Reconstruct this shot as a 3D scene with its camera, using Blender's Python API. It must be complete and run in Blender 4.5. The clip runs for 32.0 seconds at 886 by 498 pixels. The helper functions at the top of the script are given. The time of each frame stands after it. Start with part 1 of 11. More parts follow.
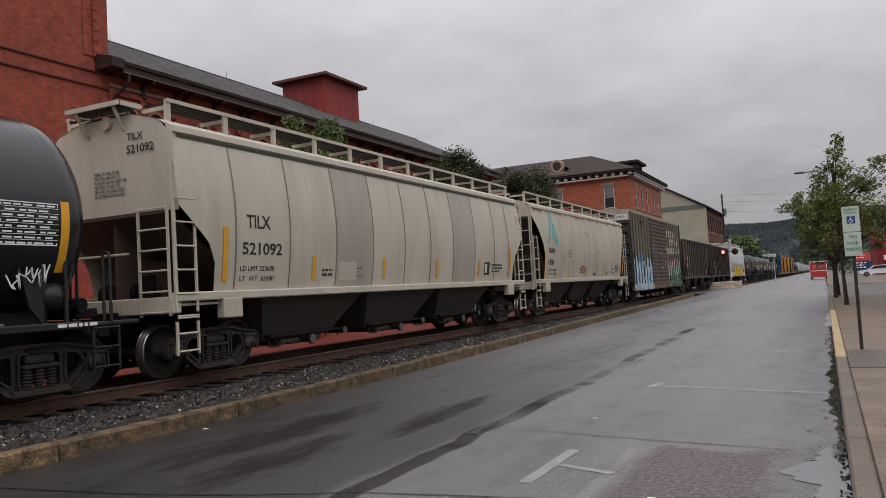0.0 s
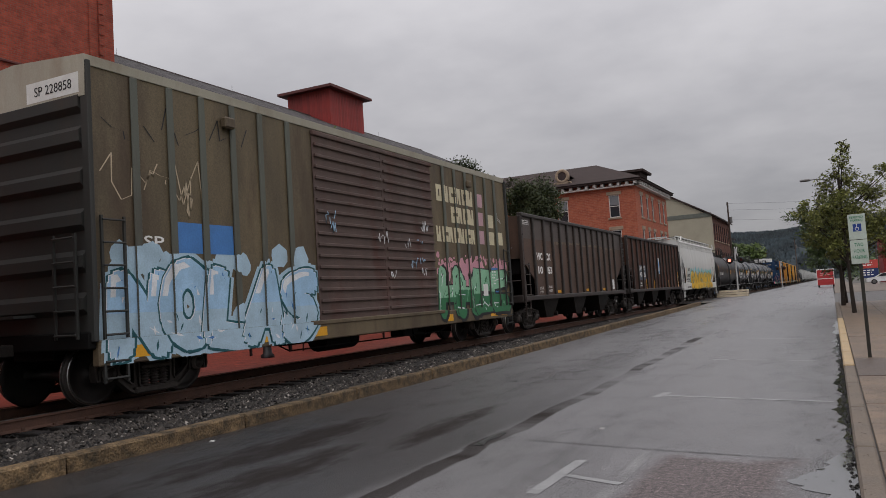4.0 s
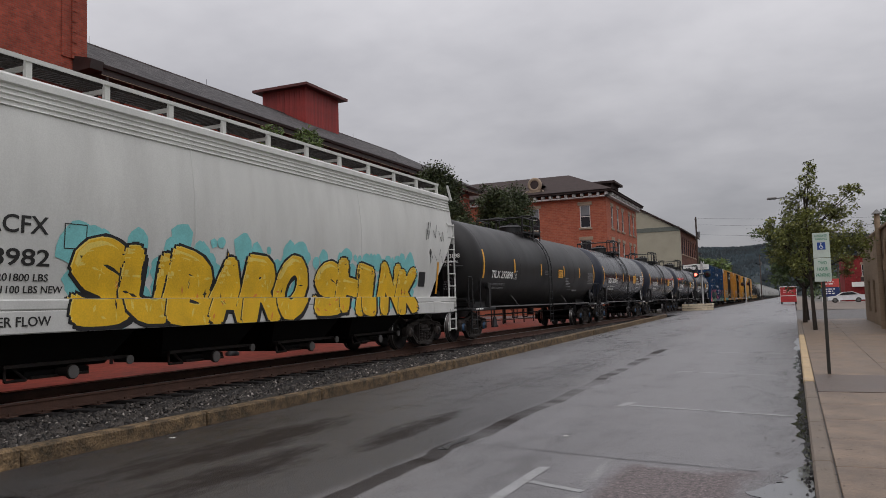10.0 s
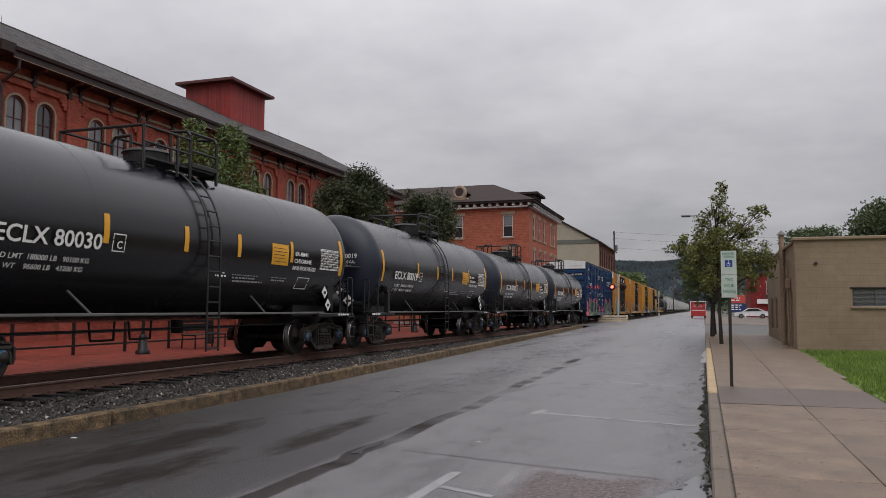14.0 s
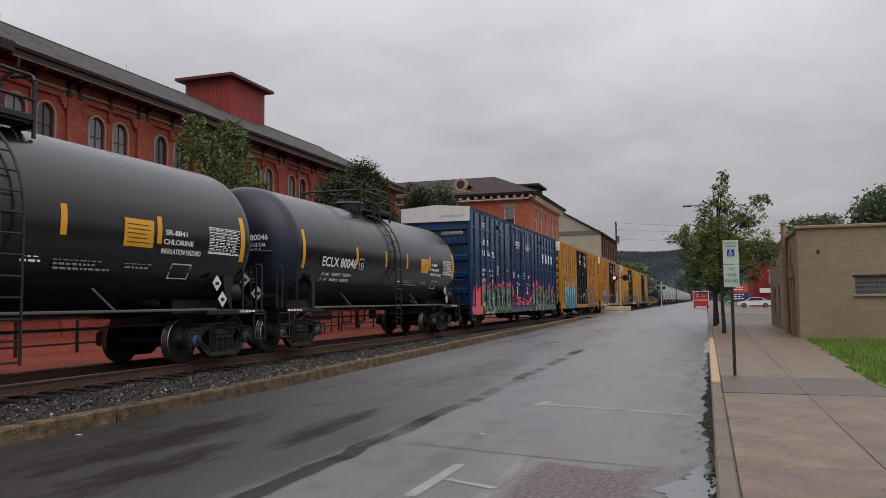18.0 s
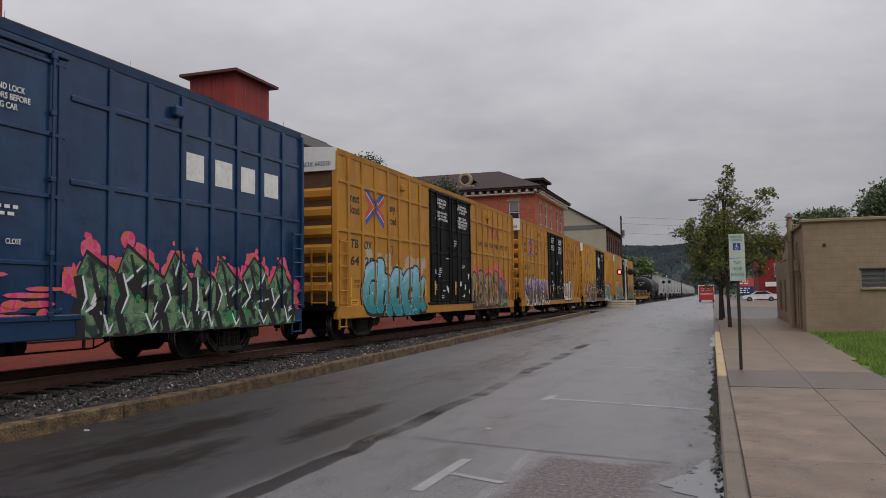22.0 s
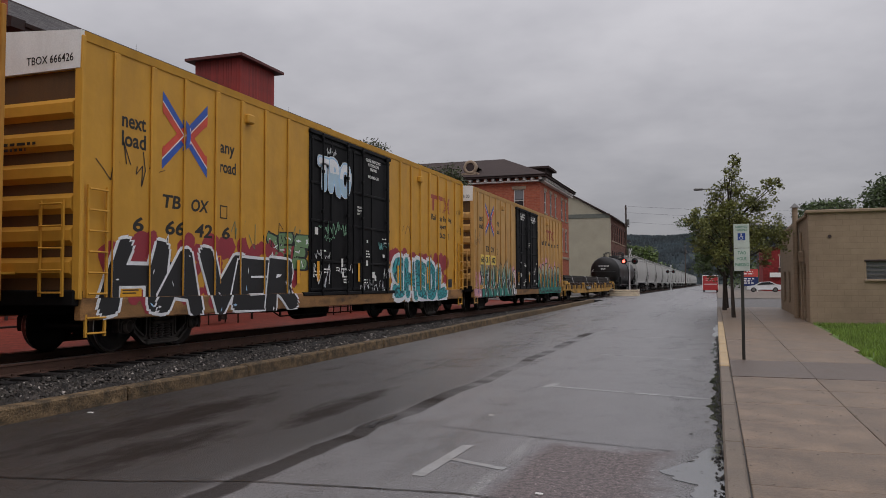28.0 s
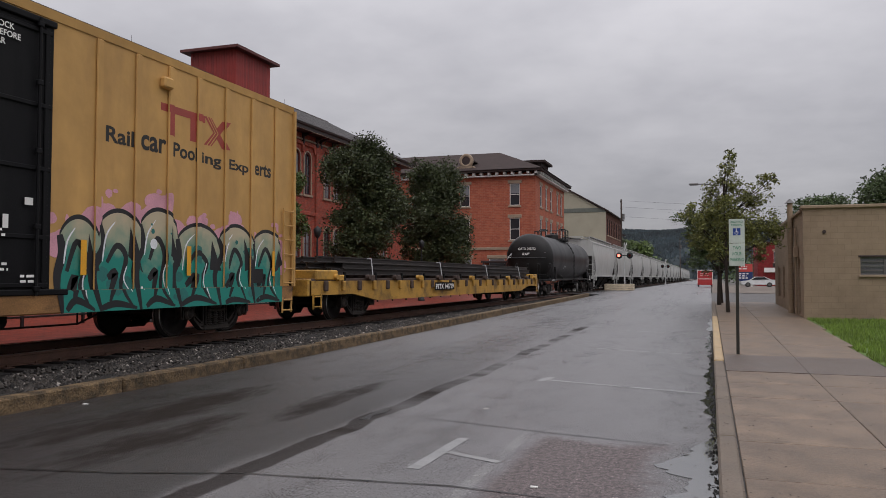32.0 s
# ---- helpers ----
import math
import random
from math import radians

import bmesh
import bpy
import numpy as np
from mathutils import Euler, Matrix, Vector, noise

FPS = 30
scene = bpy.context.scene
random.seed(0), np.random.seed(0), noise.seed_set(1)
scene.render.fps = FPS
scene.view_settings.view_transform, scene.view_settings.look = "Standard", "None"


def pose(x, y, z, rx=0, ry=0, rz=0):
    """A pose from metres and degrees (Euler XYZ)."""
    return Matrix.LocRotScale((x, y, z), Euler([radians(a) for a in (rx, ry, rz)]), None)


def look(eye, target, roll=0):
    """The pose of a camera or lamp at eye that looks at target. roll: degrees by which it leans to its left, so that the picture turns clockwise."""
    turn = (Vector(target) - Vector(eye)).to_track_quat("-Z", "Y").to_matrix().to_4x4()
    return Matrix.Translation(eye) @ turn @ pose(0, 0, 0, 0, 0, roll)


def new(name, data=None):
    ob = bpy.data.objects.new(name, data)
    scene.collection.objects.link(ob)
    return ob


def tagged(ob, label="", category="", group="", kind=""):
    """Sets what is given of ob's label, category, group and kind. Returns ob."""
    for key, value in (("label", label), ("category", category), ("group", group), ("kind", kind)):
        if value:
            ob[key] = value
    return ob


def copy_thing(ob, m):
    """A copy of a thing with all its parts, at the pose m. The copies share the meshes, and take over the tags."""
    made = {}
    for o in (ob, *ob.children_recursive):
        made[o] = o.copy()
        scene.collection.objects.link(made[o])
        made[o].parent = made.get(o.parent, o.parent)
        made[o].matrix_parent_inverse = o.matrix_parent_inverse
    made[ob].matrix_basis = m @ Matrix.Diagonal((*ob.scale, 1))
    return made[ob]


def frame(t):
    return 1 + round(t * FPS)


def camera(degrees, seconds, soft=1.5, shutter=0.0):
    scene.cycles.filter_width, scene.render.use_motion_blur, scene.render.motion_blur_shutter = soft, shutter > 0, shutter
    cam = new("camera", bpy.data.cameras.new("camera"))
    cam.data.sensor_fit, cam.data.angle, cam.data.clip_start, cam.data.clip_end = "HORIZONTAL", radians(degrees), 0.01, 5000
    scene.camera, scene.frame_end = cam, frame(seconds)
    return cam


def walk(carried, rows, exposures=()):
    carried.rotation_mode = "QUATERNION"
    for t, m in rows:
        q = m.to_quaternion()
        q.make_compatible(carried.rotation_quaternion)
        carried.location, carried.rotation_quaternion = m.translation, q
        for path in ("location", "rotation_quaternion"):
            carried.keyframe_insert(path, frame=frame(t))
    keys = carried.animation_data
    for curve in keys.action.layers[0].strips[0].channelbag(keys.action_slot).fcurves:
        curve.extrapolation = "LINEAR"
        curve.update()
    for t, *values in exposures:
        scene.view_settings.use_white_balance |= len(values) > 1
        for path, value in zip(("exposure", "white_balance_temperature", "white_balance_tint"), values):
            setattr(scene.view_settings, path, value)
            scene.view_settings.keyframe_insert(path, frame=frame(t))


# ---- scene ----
import functools
import mathutils.geometry

cam = camera(59.2, 32.0, soft=0.6)
PATH = [
    (0, (0.057, -0.057, 1.665), (-0.816, 1.74, 1.773), -3.3),
    (0.5, (0.052, -0.068, 1.666), (-0.823, 1.727, 1.773), -3.4),
    (1, (0.041, -0.064, 1.667), (-0.835, 1.731, 1.772), -3.3),
    (1.5, (0.056, -0.061, 1.667), (-0.821, 1.733, 1.778), -3.4),
    (2, (0.054, -0.062, 1.67), (-0.824, 1.731, 1.784), -3.4),
    (2.5, (0.054, -0.068, 1.667), (-0.826, 1.724, 1.786), -3.5),
    (3, (0.062, -0.067, 1.67), (-0.819, 1.724, 1.793), -3.5),
    (3.5, (0.065, -0.071, 1.668), (-0.817, 1.719, 1.796), -3.6),
    (5.5, (0.074, -0.057, 1.673), (-0.812, 1.729, 1.827), -3.8),
    (6, (0.066, -0.057, 1.675), (-0.82, 1.729, 1.83), -3.9),
    (6.5, (0.082, -0.106, 1.664), (-0.805, 1.68, 1.82), -4.0),
    (7, (0.08, -0.106, 1.668), (-0.809, 1.68, 1.821), -4.0),
    (7.5, (0.078, -0.103, 1.664), (-0.812, 1.682, 1.816), -4.1),
    (8, (0.085, -0.124, 1.663), (-0.806, 1.66, 1.814), -4.0),
    (8.5, (0.068, -0.137, 1.657), (-0.819, 1.649, 1.805), -2.5),
    (9, (0.051, -0.116, 1.651), (-0.804, 1.686, 1.797), -1.6),
    (9.5, (0.05, -0.108, 1.643), (-0.784, 1.704, 1.788), -1.3),
    (10, (0.05, -0.055, 1.653), (-0.764, 1.766, 1.796), -1.7),
    (10.5, (0.049, -0.051, 1.643), (-0.708, 1.793, 1.803), -1.9),
    (11, (0.065, -0.062, 1.661), (-0.636, 1.804, 1.822), -1.0),
    (11.5, (0.057, -0.055, 1.657), (-0.625, 1.819, 1.816), -0.4),
    (12, (0.05, -0.045, 1.655), (-0.623, 1.831, 1.812), 0.5),
    (12.5, (0.056, -0.051, 1.655), (-0.616, 1.826, 1.812), 0.5),
    (13, (0.077, -0.06, 1.661), (-0.574, 1.825, 1.816), 0.3),
    (13.5, (0.074, -0.069, 1.651), (-0.56, 1.822, 1.807), 0.3),
    (14, (0.085, -0.069, 1.651), (-0.546, 1.823, 1.804), 0.1),
    (14.5, (0.081, -0.062, 1.647), (-0.551, 1.829, 1.799), 0.1),
    (16.5, (0.088, -0.062, 1.646), (-0.548, 1.828, 1.791), -0.2),
    (17, (0.095, -0.07, 1.654), (-0.54, 1.821, 1.795), -0.4),
    (17.5, (0.091, -0.066, 1.648), (-0.544, 1.826, 1.786), -0.5),
    (18, (0.089, -0.066, 1.65), (-0.547, 1.825, 1.785), -0.6),
    (18.5, (0.081, -0.069, 1.649), (-0.557, 1.821, 1.783), -0.6),
    (19, (0.081, -0.072, 1.641), (-0.559, 1.818, 1.775), -0.8),
    (19.5, (0.073, -0.071, 1.649), (-0.568, 1.819, 1.78), -0.8),
    (20, (0.074, -0.064, 1.649), (-0.568, 1.826, 1.778), -0.9),
    (20.5, (0.068, -0.063, 1.644), (-0.575, 1.826, 1.772), -0.9),
    (21, (0.06, -0.067, 1.644), (-0.584, 1.822, 1.77), -0.8),
    (21.5, (0.069, -0.068, 1.647), (-0.577, 1.821, 1.771), -0.8),
    (22, (0.078, -0.067, 1.651), (-0.57, 1.821, 1.773), -0.8),
    (22.5, (0.071, -0.075, 1.654), (-0.579, 1.812, 1.775), -0.9),
    (23, (0.069, -0.067, 1.647), (-0.582, 1.821, 1.767), -0.6),
    (23.5, (0.077, -0.063, 1.648), (-0.575, 1.824, 1.766), -0.7),
    (24, (0.076, -0.075, 1.649), (-0.579, 1.811, 1.765), -0.7),
    (24.5, (0.076, -0.068, 1.646), (-0.58, 1.818, 1.76), -0.8),
    (25, (0.072, -0.071, 1.642), (-0.585, 1.814, 1.755), -0.8),
    (25.5, (0.073, -0.068, 1.643), (-0.585, 1.818, 1.754), -0.7),
    (27.5, (0.085, -0.064, 1.641), (-0.58, 1.82, 1.736), -0.6),
    (28, (0.081, -0.061, 1.642), (-0.578, 1.825, 1.732), -0.2),
    (28.5, (0.092, -0.066, 1.639), (-0.565, 1.821, 1.728), -0.3),
    (29, (0.078, -0.065, 1.643), (-0.575, 1.824, 1.727), -0.3),
    (29.5, (0.074, -0.048, 1.64), (-0.57, 1.844, 1.721), -0.1),
    (30, (0.074, -0.064, 1.641), (-0.571, 1.827, 1.72), 0.0),
    (30.5, (0.076, -0.063, 1.639), (-0.57, 1.828, 1.717), 0.0),
    (31, (0.071, -0.065, 1.642), (-0.574, 1.827, 1.718), 0.0),
    (31.5, (0.068, -0.056, 1.634), (-0.579, 1.835, 1.709), 0.1),
    (32, (0.072, -0.064, 1.643), (-0.576, 1.827, 1.716), 0.1),
]
walk(cam, [(t, look(eye, target, roll)) for t, eye, target, roll in PATH], [(0.0, 0.05, 6500, 14), (1.0, -0.08, 6500, 14), (3.0, -0.12, 6500, 14), (6.0, 0.0, 6450, 14), (8.0, 0.0, 6450, 14),
    (11.0, -0.12, 6400, 14), (13.0, 0.04, 6450, 14), (19.0, 0.05, 6450, 14), (21.0, -0.04, 6450, 14), (24.0, -0.16, 6400, 15), (29.0, -0.18, 6400, 15), (31.0, -0.12, 6400, 15), (32.0, 0.0, 6400, 15)])

# ---------------------------------------------------------------- world and light
SKY = 1.0
world = bpy.data.worlds.new("overcast")
scene.world = world
world.use_nodes = True


def build_world():
    nt = world.node_tree
    nt.nodes.clear()
    N, L = nt.nodes.new, nt.links.new
    out, bg = N("ShaderNodeOutputWorld"), N("ShaderNodeBackground")
    sky = N("ShaderNodeTexSky")
    sky.sky_type, sky.sun_disc = "NISHITA", False
    sky.sun_elevation, sky.sun_rotation = radians(50), radians(200)
    tc, sep = N("ShaderNodeTexCoord"), N("ShaderNodeSeparateXYZ")
    L(tc.outputs["Generated"], sep.inputs[0])

    def maths(op, a, b=None):
        n = N("ShaderNodeMath")
        n.operation = op
        for i, v in enumerate((a, b)):
            if v is None:
                continue
            if isinstance(v, (int, float)):
                n.inputs[i].default_value = v
            else:
                L(v, n.inputs[i])
        return n.outputs[0]
    up = maths("MAXIMUM", sep.outputs[2], 0.0)
    den = maths("ADD", up, 0.2)
    px, py = maths("DIVIDE", sep.outputs[0], den), maths("DIVIDE", sep.outputs[1], den)
    comb = N("ShaderNodeCombineXYZ")
    L(px, comb.inputs[0]), L(py, comb.inputs[1])
    big, small = N("ShaderNodeTexNoise"), N("ShaderNodeTexNoise")
    big.inputs["Scale"].default_value, big.inputs["Detail"].default_value = 0.9, 5.0
    small.inputs["Scale"].default_value, small.inputs["Detail"].default_value = 2.6, 6.0
    big.inputs["Roughness"].default_value = small.inputs["Roughness"].default_value = 0.55
    L(comb.outputs[0], big.inputs["Vector"]), L(comb.outputs[0], small.inputs["Vector"])
    mixed = maths("ADD", maths("MULTIPLY", big.outputs[0], 0.7), maths("MULTIPLY", small.outputs[0], 0.3))
    ramp = N("ShaderNodeValToRGB")
    L(mixed, ramp.inputs[0])
    e = ramp.color_ramp.elements
    e[0].position, e[0].color = 0.36, (0.78, 0.785, 0.81, 1)
    e[1].position, e[1].color = 0.63, (1.11, 1.11, 1.12, 1)
    rise = maths("ADD", maths("MULTIPLY", up, 1.25), 0.285)
    glow = N("ShaderNodeVectorMath")
    glow.operation = "SCALE"
    L(ramp.outputs[0], glow.inputs[0]), L(rise, glow.inputs["Scale"])
    dim = N("ShaderNodeVectorMath")
    dim.operation = "SCALE"
    dim.inputs["Scale"].default_value = 0.08
    L(sky.outputs[0], dim.inputs[0])
    mix = N("ShaderNodeMix")
    mix.data_type = "RGBA"
    mix.inputs["Factor"].default_value = 0.94
    L(dim.outputs[0], mix.inputs["A"]), L(glow.outputs[0], mix.inputs["B"])
    L(mix.outputs["Result"], bg.inputs["Color"])
    bg.inputs["Strength"].default_value = SKY
    L(bg.outputs[0], out.inputs[0])


build_world()
sun = new("sun", bpy.data.lights.new("sun", "SUN"))
sun.data.energy, sun.data.angle, sun.data.color = 0.6, radians(50), (1.0, 0.98, 0.95)
sun.matrix_world = look((0, 0, 60), (-22, 34, 0))
scene.view_settings.exposure = 0.0

# ---------------------------------------------------------------- materials


def material(name, colour, rough=0.8, metal=0.0, vary=0.15, scale=3.0, fine=40.0, bump=0.1, dirt=None, dirt_amount=0.0,
             dirt_scale=1.2, spec=0.5, random_piece=0.0, island=0.0, streak=None):
    """A surface with broad and fine variation of colour, gloss and relief."""
    m = bpy.data.materials.new(name)
    m.use_nodes = True
    nt = m.node_tree
    N, L = nt.nodes.new, nt.links.new
    b = nt.nodes["Principled BSDF"]
    tc = N("ShaderNodeTexCoord")
    vec = tc.outputs["Object"]
    n1, n2 = N("ShaderNodeTexNoise"), N("ShaderNodeTexNoise")
    n1.inputs["Scale"].default_value, n1.inputs["Detail"].default_value = scale, 4.0
    n2.inputs["Scale"].default_value, n2.inputs["Detail"].default_value = fine, 3.0
    if streak:
        mp = N("ShaderNodeMapping")
        mp.inputs["Scale"].default_value = streak
        L(vec, mp.inputs["Vector"]), L(mp.outputs[0], n1.inputs["Vector"])
    else:
        L(vec, n1.inputs["Vector"])
    L(vec, n2.inputs["Vector"])

    def mixed(f, a, bb, blend="MIX"):
        n = N("ShaderNodeMix")
        n.data_type, n.blend_type = "RGBA", blend
        for key, v in (("Factor", f), ("A", a), ("B", bb)):
            if isinstance(v, (int, float)):
                n.inputs[key].default_value = v
            elif isinstance(v, tuple):
                n.inputs[key].default_value = (*v, 1) if len(v) == 3 else v
            else:
                L(v, n.inputs[key])
        return n.outputs["Result"]
    lo = tuple(c * (1 - vary) for c in colour)
    hi = tuple(min(1.0, c * (1 + vary)) for c in colour)
    rng = N("ShaderNodeMapRange")
    rng.inputs["From Min"].default_value, rng.inputs["From Max"].default_value = 0.3, 0.7
    L(n1.outputs[0], rng.inputs["Value"])
    col = mixed(rng.outputs[0], lo, hi)
    rng2 = N("ShaderNodeMapRange")
    rng2.inputs["From Min"].default_value, rng2.inputs["From Max"].default_value = 0.3, 0.7
    rng2.inputs["To Min"].default_value, rng2.inputs["To Max"].default_value = 1 - vary * 0.7, 1 + vary * 0.7
    L(n2.outputs[0], rng2.inputs["Value"])
    grain = N("ShaderNodeCombineColor")
    for i in range(3):
        L(rng2.outputs[0], grain.inputs[i])
    col = mixed(1.0, col, grain.outputs[0], "MULTIPLY")
    if random_piece or island:
        src = N("ShaderNodeObjectInfo").outputs["Random"] if random_piece else N("ShaderNodeNewGeometry").outputs["Random Per Island"]
        amount = random_piece or island
        r3 = N("ShaderNodeMapRange")
        r3.inputs["To Min"].default_value, r3.inputs["To Max"].default_value = 1 - amount, 1 + amount
        L(src, r3.inputs["Value"])
        c3 = N("ShaderNodeCombineColor")
        for i in range(3):
            L(r3.outputs[0], c3.inputs[i])
        col = mixed(1.0, col, c3.outputs[0], "MULTIPLY")
    if dirt:
        n3 = N("ShaderNodeTexNoise")
        n3.inputs["Scale"].default_value, n3.inputs["Detail"].default_value = dirt_scale, 6.0
        n3.inputs["Roughness"].default_value = 0.65
        if streak:
            mp3 = N("ShaderNodeMapping")
            mp3.inputs["Scale"].default_value = streak
            mp3.inputs["Location"].default_value = (3.1, 7.7, 1.3)
            L(vec, mp3.inputs["Vector"]), L(mp3.outputs[0], n3.inputs["Vector"])
        else:
            L(vec, n3.inputs["Vector"])
        r4 = N("ShaderNodeMapRange")
        r4.inputs["From Min"].default_value, r4.inputs["From Max"].default_value = 0.5, 0.72
        r4.inputs["To Max"].default_value = dirt_amount
        L(n3.outputs[0], r4.inputs["Value"])
        col = mixed(r4.outputs[0], col, dirt)
    L(col, b.inputs["Base Color"])
    rr = N("ShaderNodeMapRange")
    rr.inputs["To Min"].default_value, rr.inputs["To Max"].default_value = max(0.03, rough - 0.1), min(1.0, rough + 0.1)
    L(n1.outputs[0], rr.inputs["Value"]), L(rr.outputs[0], b.inputs["Roughness"])
    b.inputs["Metallic"].default_value = metal
    b.inputs["Specular IOR Level"].default_value = spec
    if bump:
        bp = N("ShaderNodeBump")
        bp.inputs["Strength"].default_value, bp.inputs["Distance"].default_value = bump, 0.02
        L(n2.outputs[0], bp.inputs["Height"]), L(bp.outputs[0], b.inputs["Normal"])
    return m


def glow(name, colour, strength):
    m = bpy.data.materials.new(name)
    m.use_nodes = True
    b = m.node_tree.nodes["Principled BSDF"]
    b.inputs["Base Color"].default_value = (*colour, 1)
    b.inputs["Emission Color"].default_value = (*colour, 1)
    b.inputs["Emission Strength"].default_value = strength
    return m


# ---------------------------------------------------------------- mesh helpers
class Shape:
    """Collects faces for one mesh; each face has the material slot set in .slot."""

    def __init__(self):
        self.v, self.f, self.m, self.slot, self.smooth, self.s = [], [], [], 0, False, []

    def add(self, verts, faces):
        k = len(self.v)
        self.v += [tuple(p) for p in verts]
        for f in faces:
            self.f.append(tuple(k + i for i in f))
            self.m.append(self.slot)
            self.s.append(self.smooth)
        return self

    def box(self, x0, y0, z0, x1, y1, z1):
        return self.add([(x0, y0, z0), (x1, y0, z0), (x1, y1, z0), (x0, y1, z0), (x0, y0, z1), (x1, y0, z1), (x1, y1, z1), (x0, y1, z1)],
                        [(3, 2, 1, 0), (4, 5, 6, 7), (0, 1, 5, 4), (1, 2, 6, 5), (2, 3, 7, 6), (3, 0, 4, 7)])

    def cbox(self, x0, y0, z0, x1, y1, z1, c=0.01):
        """A box with chamfered edges."""
        c = min(c, (x1 - x0) / 2.1, (y1 - y0) / 2.1, (z1 - z0) / 2.1)
        v = []
        X, Y, Z = (x0, x1), (y0, y1), (z0, z1)
        for k in (0, 1):
            for j in (0, 1):
                for i in (0, 1):
                    sx, sy, sz = c * (1 - 2 * i), c * (1 - 2 * j), c * (1 - 2 * k)
                    v += [(X[i], Y[j] + sy, Z[k] + sz), (X[i] + sx, Y[j], Z[k] + sz), (X[i] + sx, Y[j] + sy, Z[k])]

        def n(i, j, k, a):
            return ((k * 2 + j) * 2 + i) * 3 + a
        f = []
        for i in (0, 1):
            q = [n(i, 0, 0, 0), n(i, 1, 0, 0), n(i, 1, 1, 0), n(i, 0, 1, 0)]
            f.append(q if i else q[::-1])
            q = [n(0, i, 0, 1), n(1, i, 0, 1), n(1, i, 1, 1), n(0, i, 1, 1)]
            f.append(q[::-1] if i else q)
            q = [n(0, 0, i, 2), n(1, 0, i, 2), n(1, 1, i, 2), n(0, 1, i, 2)]
            f.append(q if i else q[::-1])
        for a in (0, 1):
            for d in (0, 1):
                q = [n(a, d, 0, 0), n(a, d, 0, 1), n(a, d, 1, 1), n(a, d, 1, 0)]
                f.append(q if a == d else q[::-1])
                q = [n(a, 0, d, 0), n(a, 0, d, 2), n(a, 1, d, 2), n(a, 1, d, 0)]
                f.append(q[::-1] if a == d else q)
                q = [n(0, a, d, 1), n(0, a, d, 2), n(1, a, d, 2), n(1, a, d, 1)]
                f.append(q if a == d else q[::-1])
        for i in (0, 1):
            for j in (0, 1):
                for k in (0, 1):
                    q = [n(i, j, k, 0), n(i, j, k, 1), n(i, j, k, 2)]
                    f.append(q if (i + j + k) % 2 else q[::-1])
        return self.add(v, f)

    def prism(self, profile, y0, y1, axis="y", cap=True):
        """A closed profile of (a, b) pairs run along an axis: (x, z) along y, (y, z) along x, (x, y) along z."""
        def at(p, w):
            return (p[0], w, p[1]) if axis == "y" else (w, p[0], p[1]) if axis == "x" else (p[0], p[1], w)
        n = len(profile)
        v = [at(p, y0) for p in profile] + [at(p, y1) for p in profile]
        f = [(i, (i + 1) % n, n + (i + 1) % n, n + i) for i in range(n)]
        if cap:
            f += [tuple(range(n))[::-1], tuple(range(n, 2 * n))]
        return self.add(v, f)

    def cyl(self, a, b, r, n=10, r2=None, cap=True):
        """A round bar from a to b."""
        a, b = Vector(a), Vector(b)
        r2 = r if r2 is None else r2
        d = (b - a).normalized()
        u = d.orthogonal().normalized()
        w = d.cross(u)
        ring = [(math.cos(2 * math.pi * i / n), math.sin(2 * math.pi * i / n)) for i in range(n)]
        v = [a + r * (c * u + s * w) for c, s in ring] + [b + r2 * (c * u + s * w) for c, s in ring]
        was, self.smooth = self.smooth, n > 6
        self.add(v, [(i, (i + 1) % n, n + (i + 1) % n, n + i) for i in range(n)])
        self.smooth = False
        if cap:
            self.add(v, [tuple(range(n))[::-1], tuple(range(n, 2 * n))])
        self.smooth = was
        return self

    def bar(self, points, r, n=6):
        for a, b in zip(points, points[1:]):
            self.cyl(a, b, r, n)
        return self

    def turned(self, rows, axis="y", n=24, centre=(0, 0, 0)):
        """A surface of revolution: rows of (place along the axis, radius)."""
        v, f = [], []
        for w, r in rows:
            for i in range(n):
                c, s = r * math.cos(2 * math.pi * i / n), r * math.sin(2 * math.pi * i / n)
                p = (c, w, s) if axis == "y" else (w, c, s) if axis == "x" else (c, s, w)
                v.append((p[0] + centre[0], p[1] + centre[1], p[2] + centre[2]))
        for k in range(len(rows) - 1):
            for i in range(n):
                j = (i + 1) % n
                f.append((k * n + i, k * n + j, (k + 1) * n + j, (k + 1) * n + i))
        was, self.smooth = self.smooth, True
        self.add(v, f)
        self.smooth = was
        return self

    def loft(self, rings, cap=True, closed=True):
        """Rings of equally many points joined by quads."""
        n = len(rings[0])
        v = [p for r in rings for p in r]
        f = []
        for k in range(len(rings) - 1):
            for i in range(n if closed else n - 1):
                j = (i + 1) % n
                f.append((k * n + i, k * n + j, (k + 1) * n + j, (k + 1) * n + i))
        if cap:
            f += [tuple(range(n))[::-1], tuple(range((len(rings) - 1) * n, len(rings) * n))]
        return self.add(v, f)

    def poly(self, points):
        return self.add(points, [tuple(range(len(points)))])

    def mesh(self, name, mats):
        me = bpy.data.meshes.new(name)
        me.from_pydata(self.v, [], self.f)
        for m in mats if isinstance(mats, (list, tuple)) else [mats]:
            me.materials.append(m)
        me.polygons.foreach_set("material_index", self.m)
        me.polygons.foreach_set("use_smooth", self.s)
        me.update()
        return me


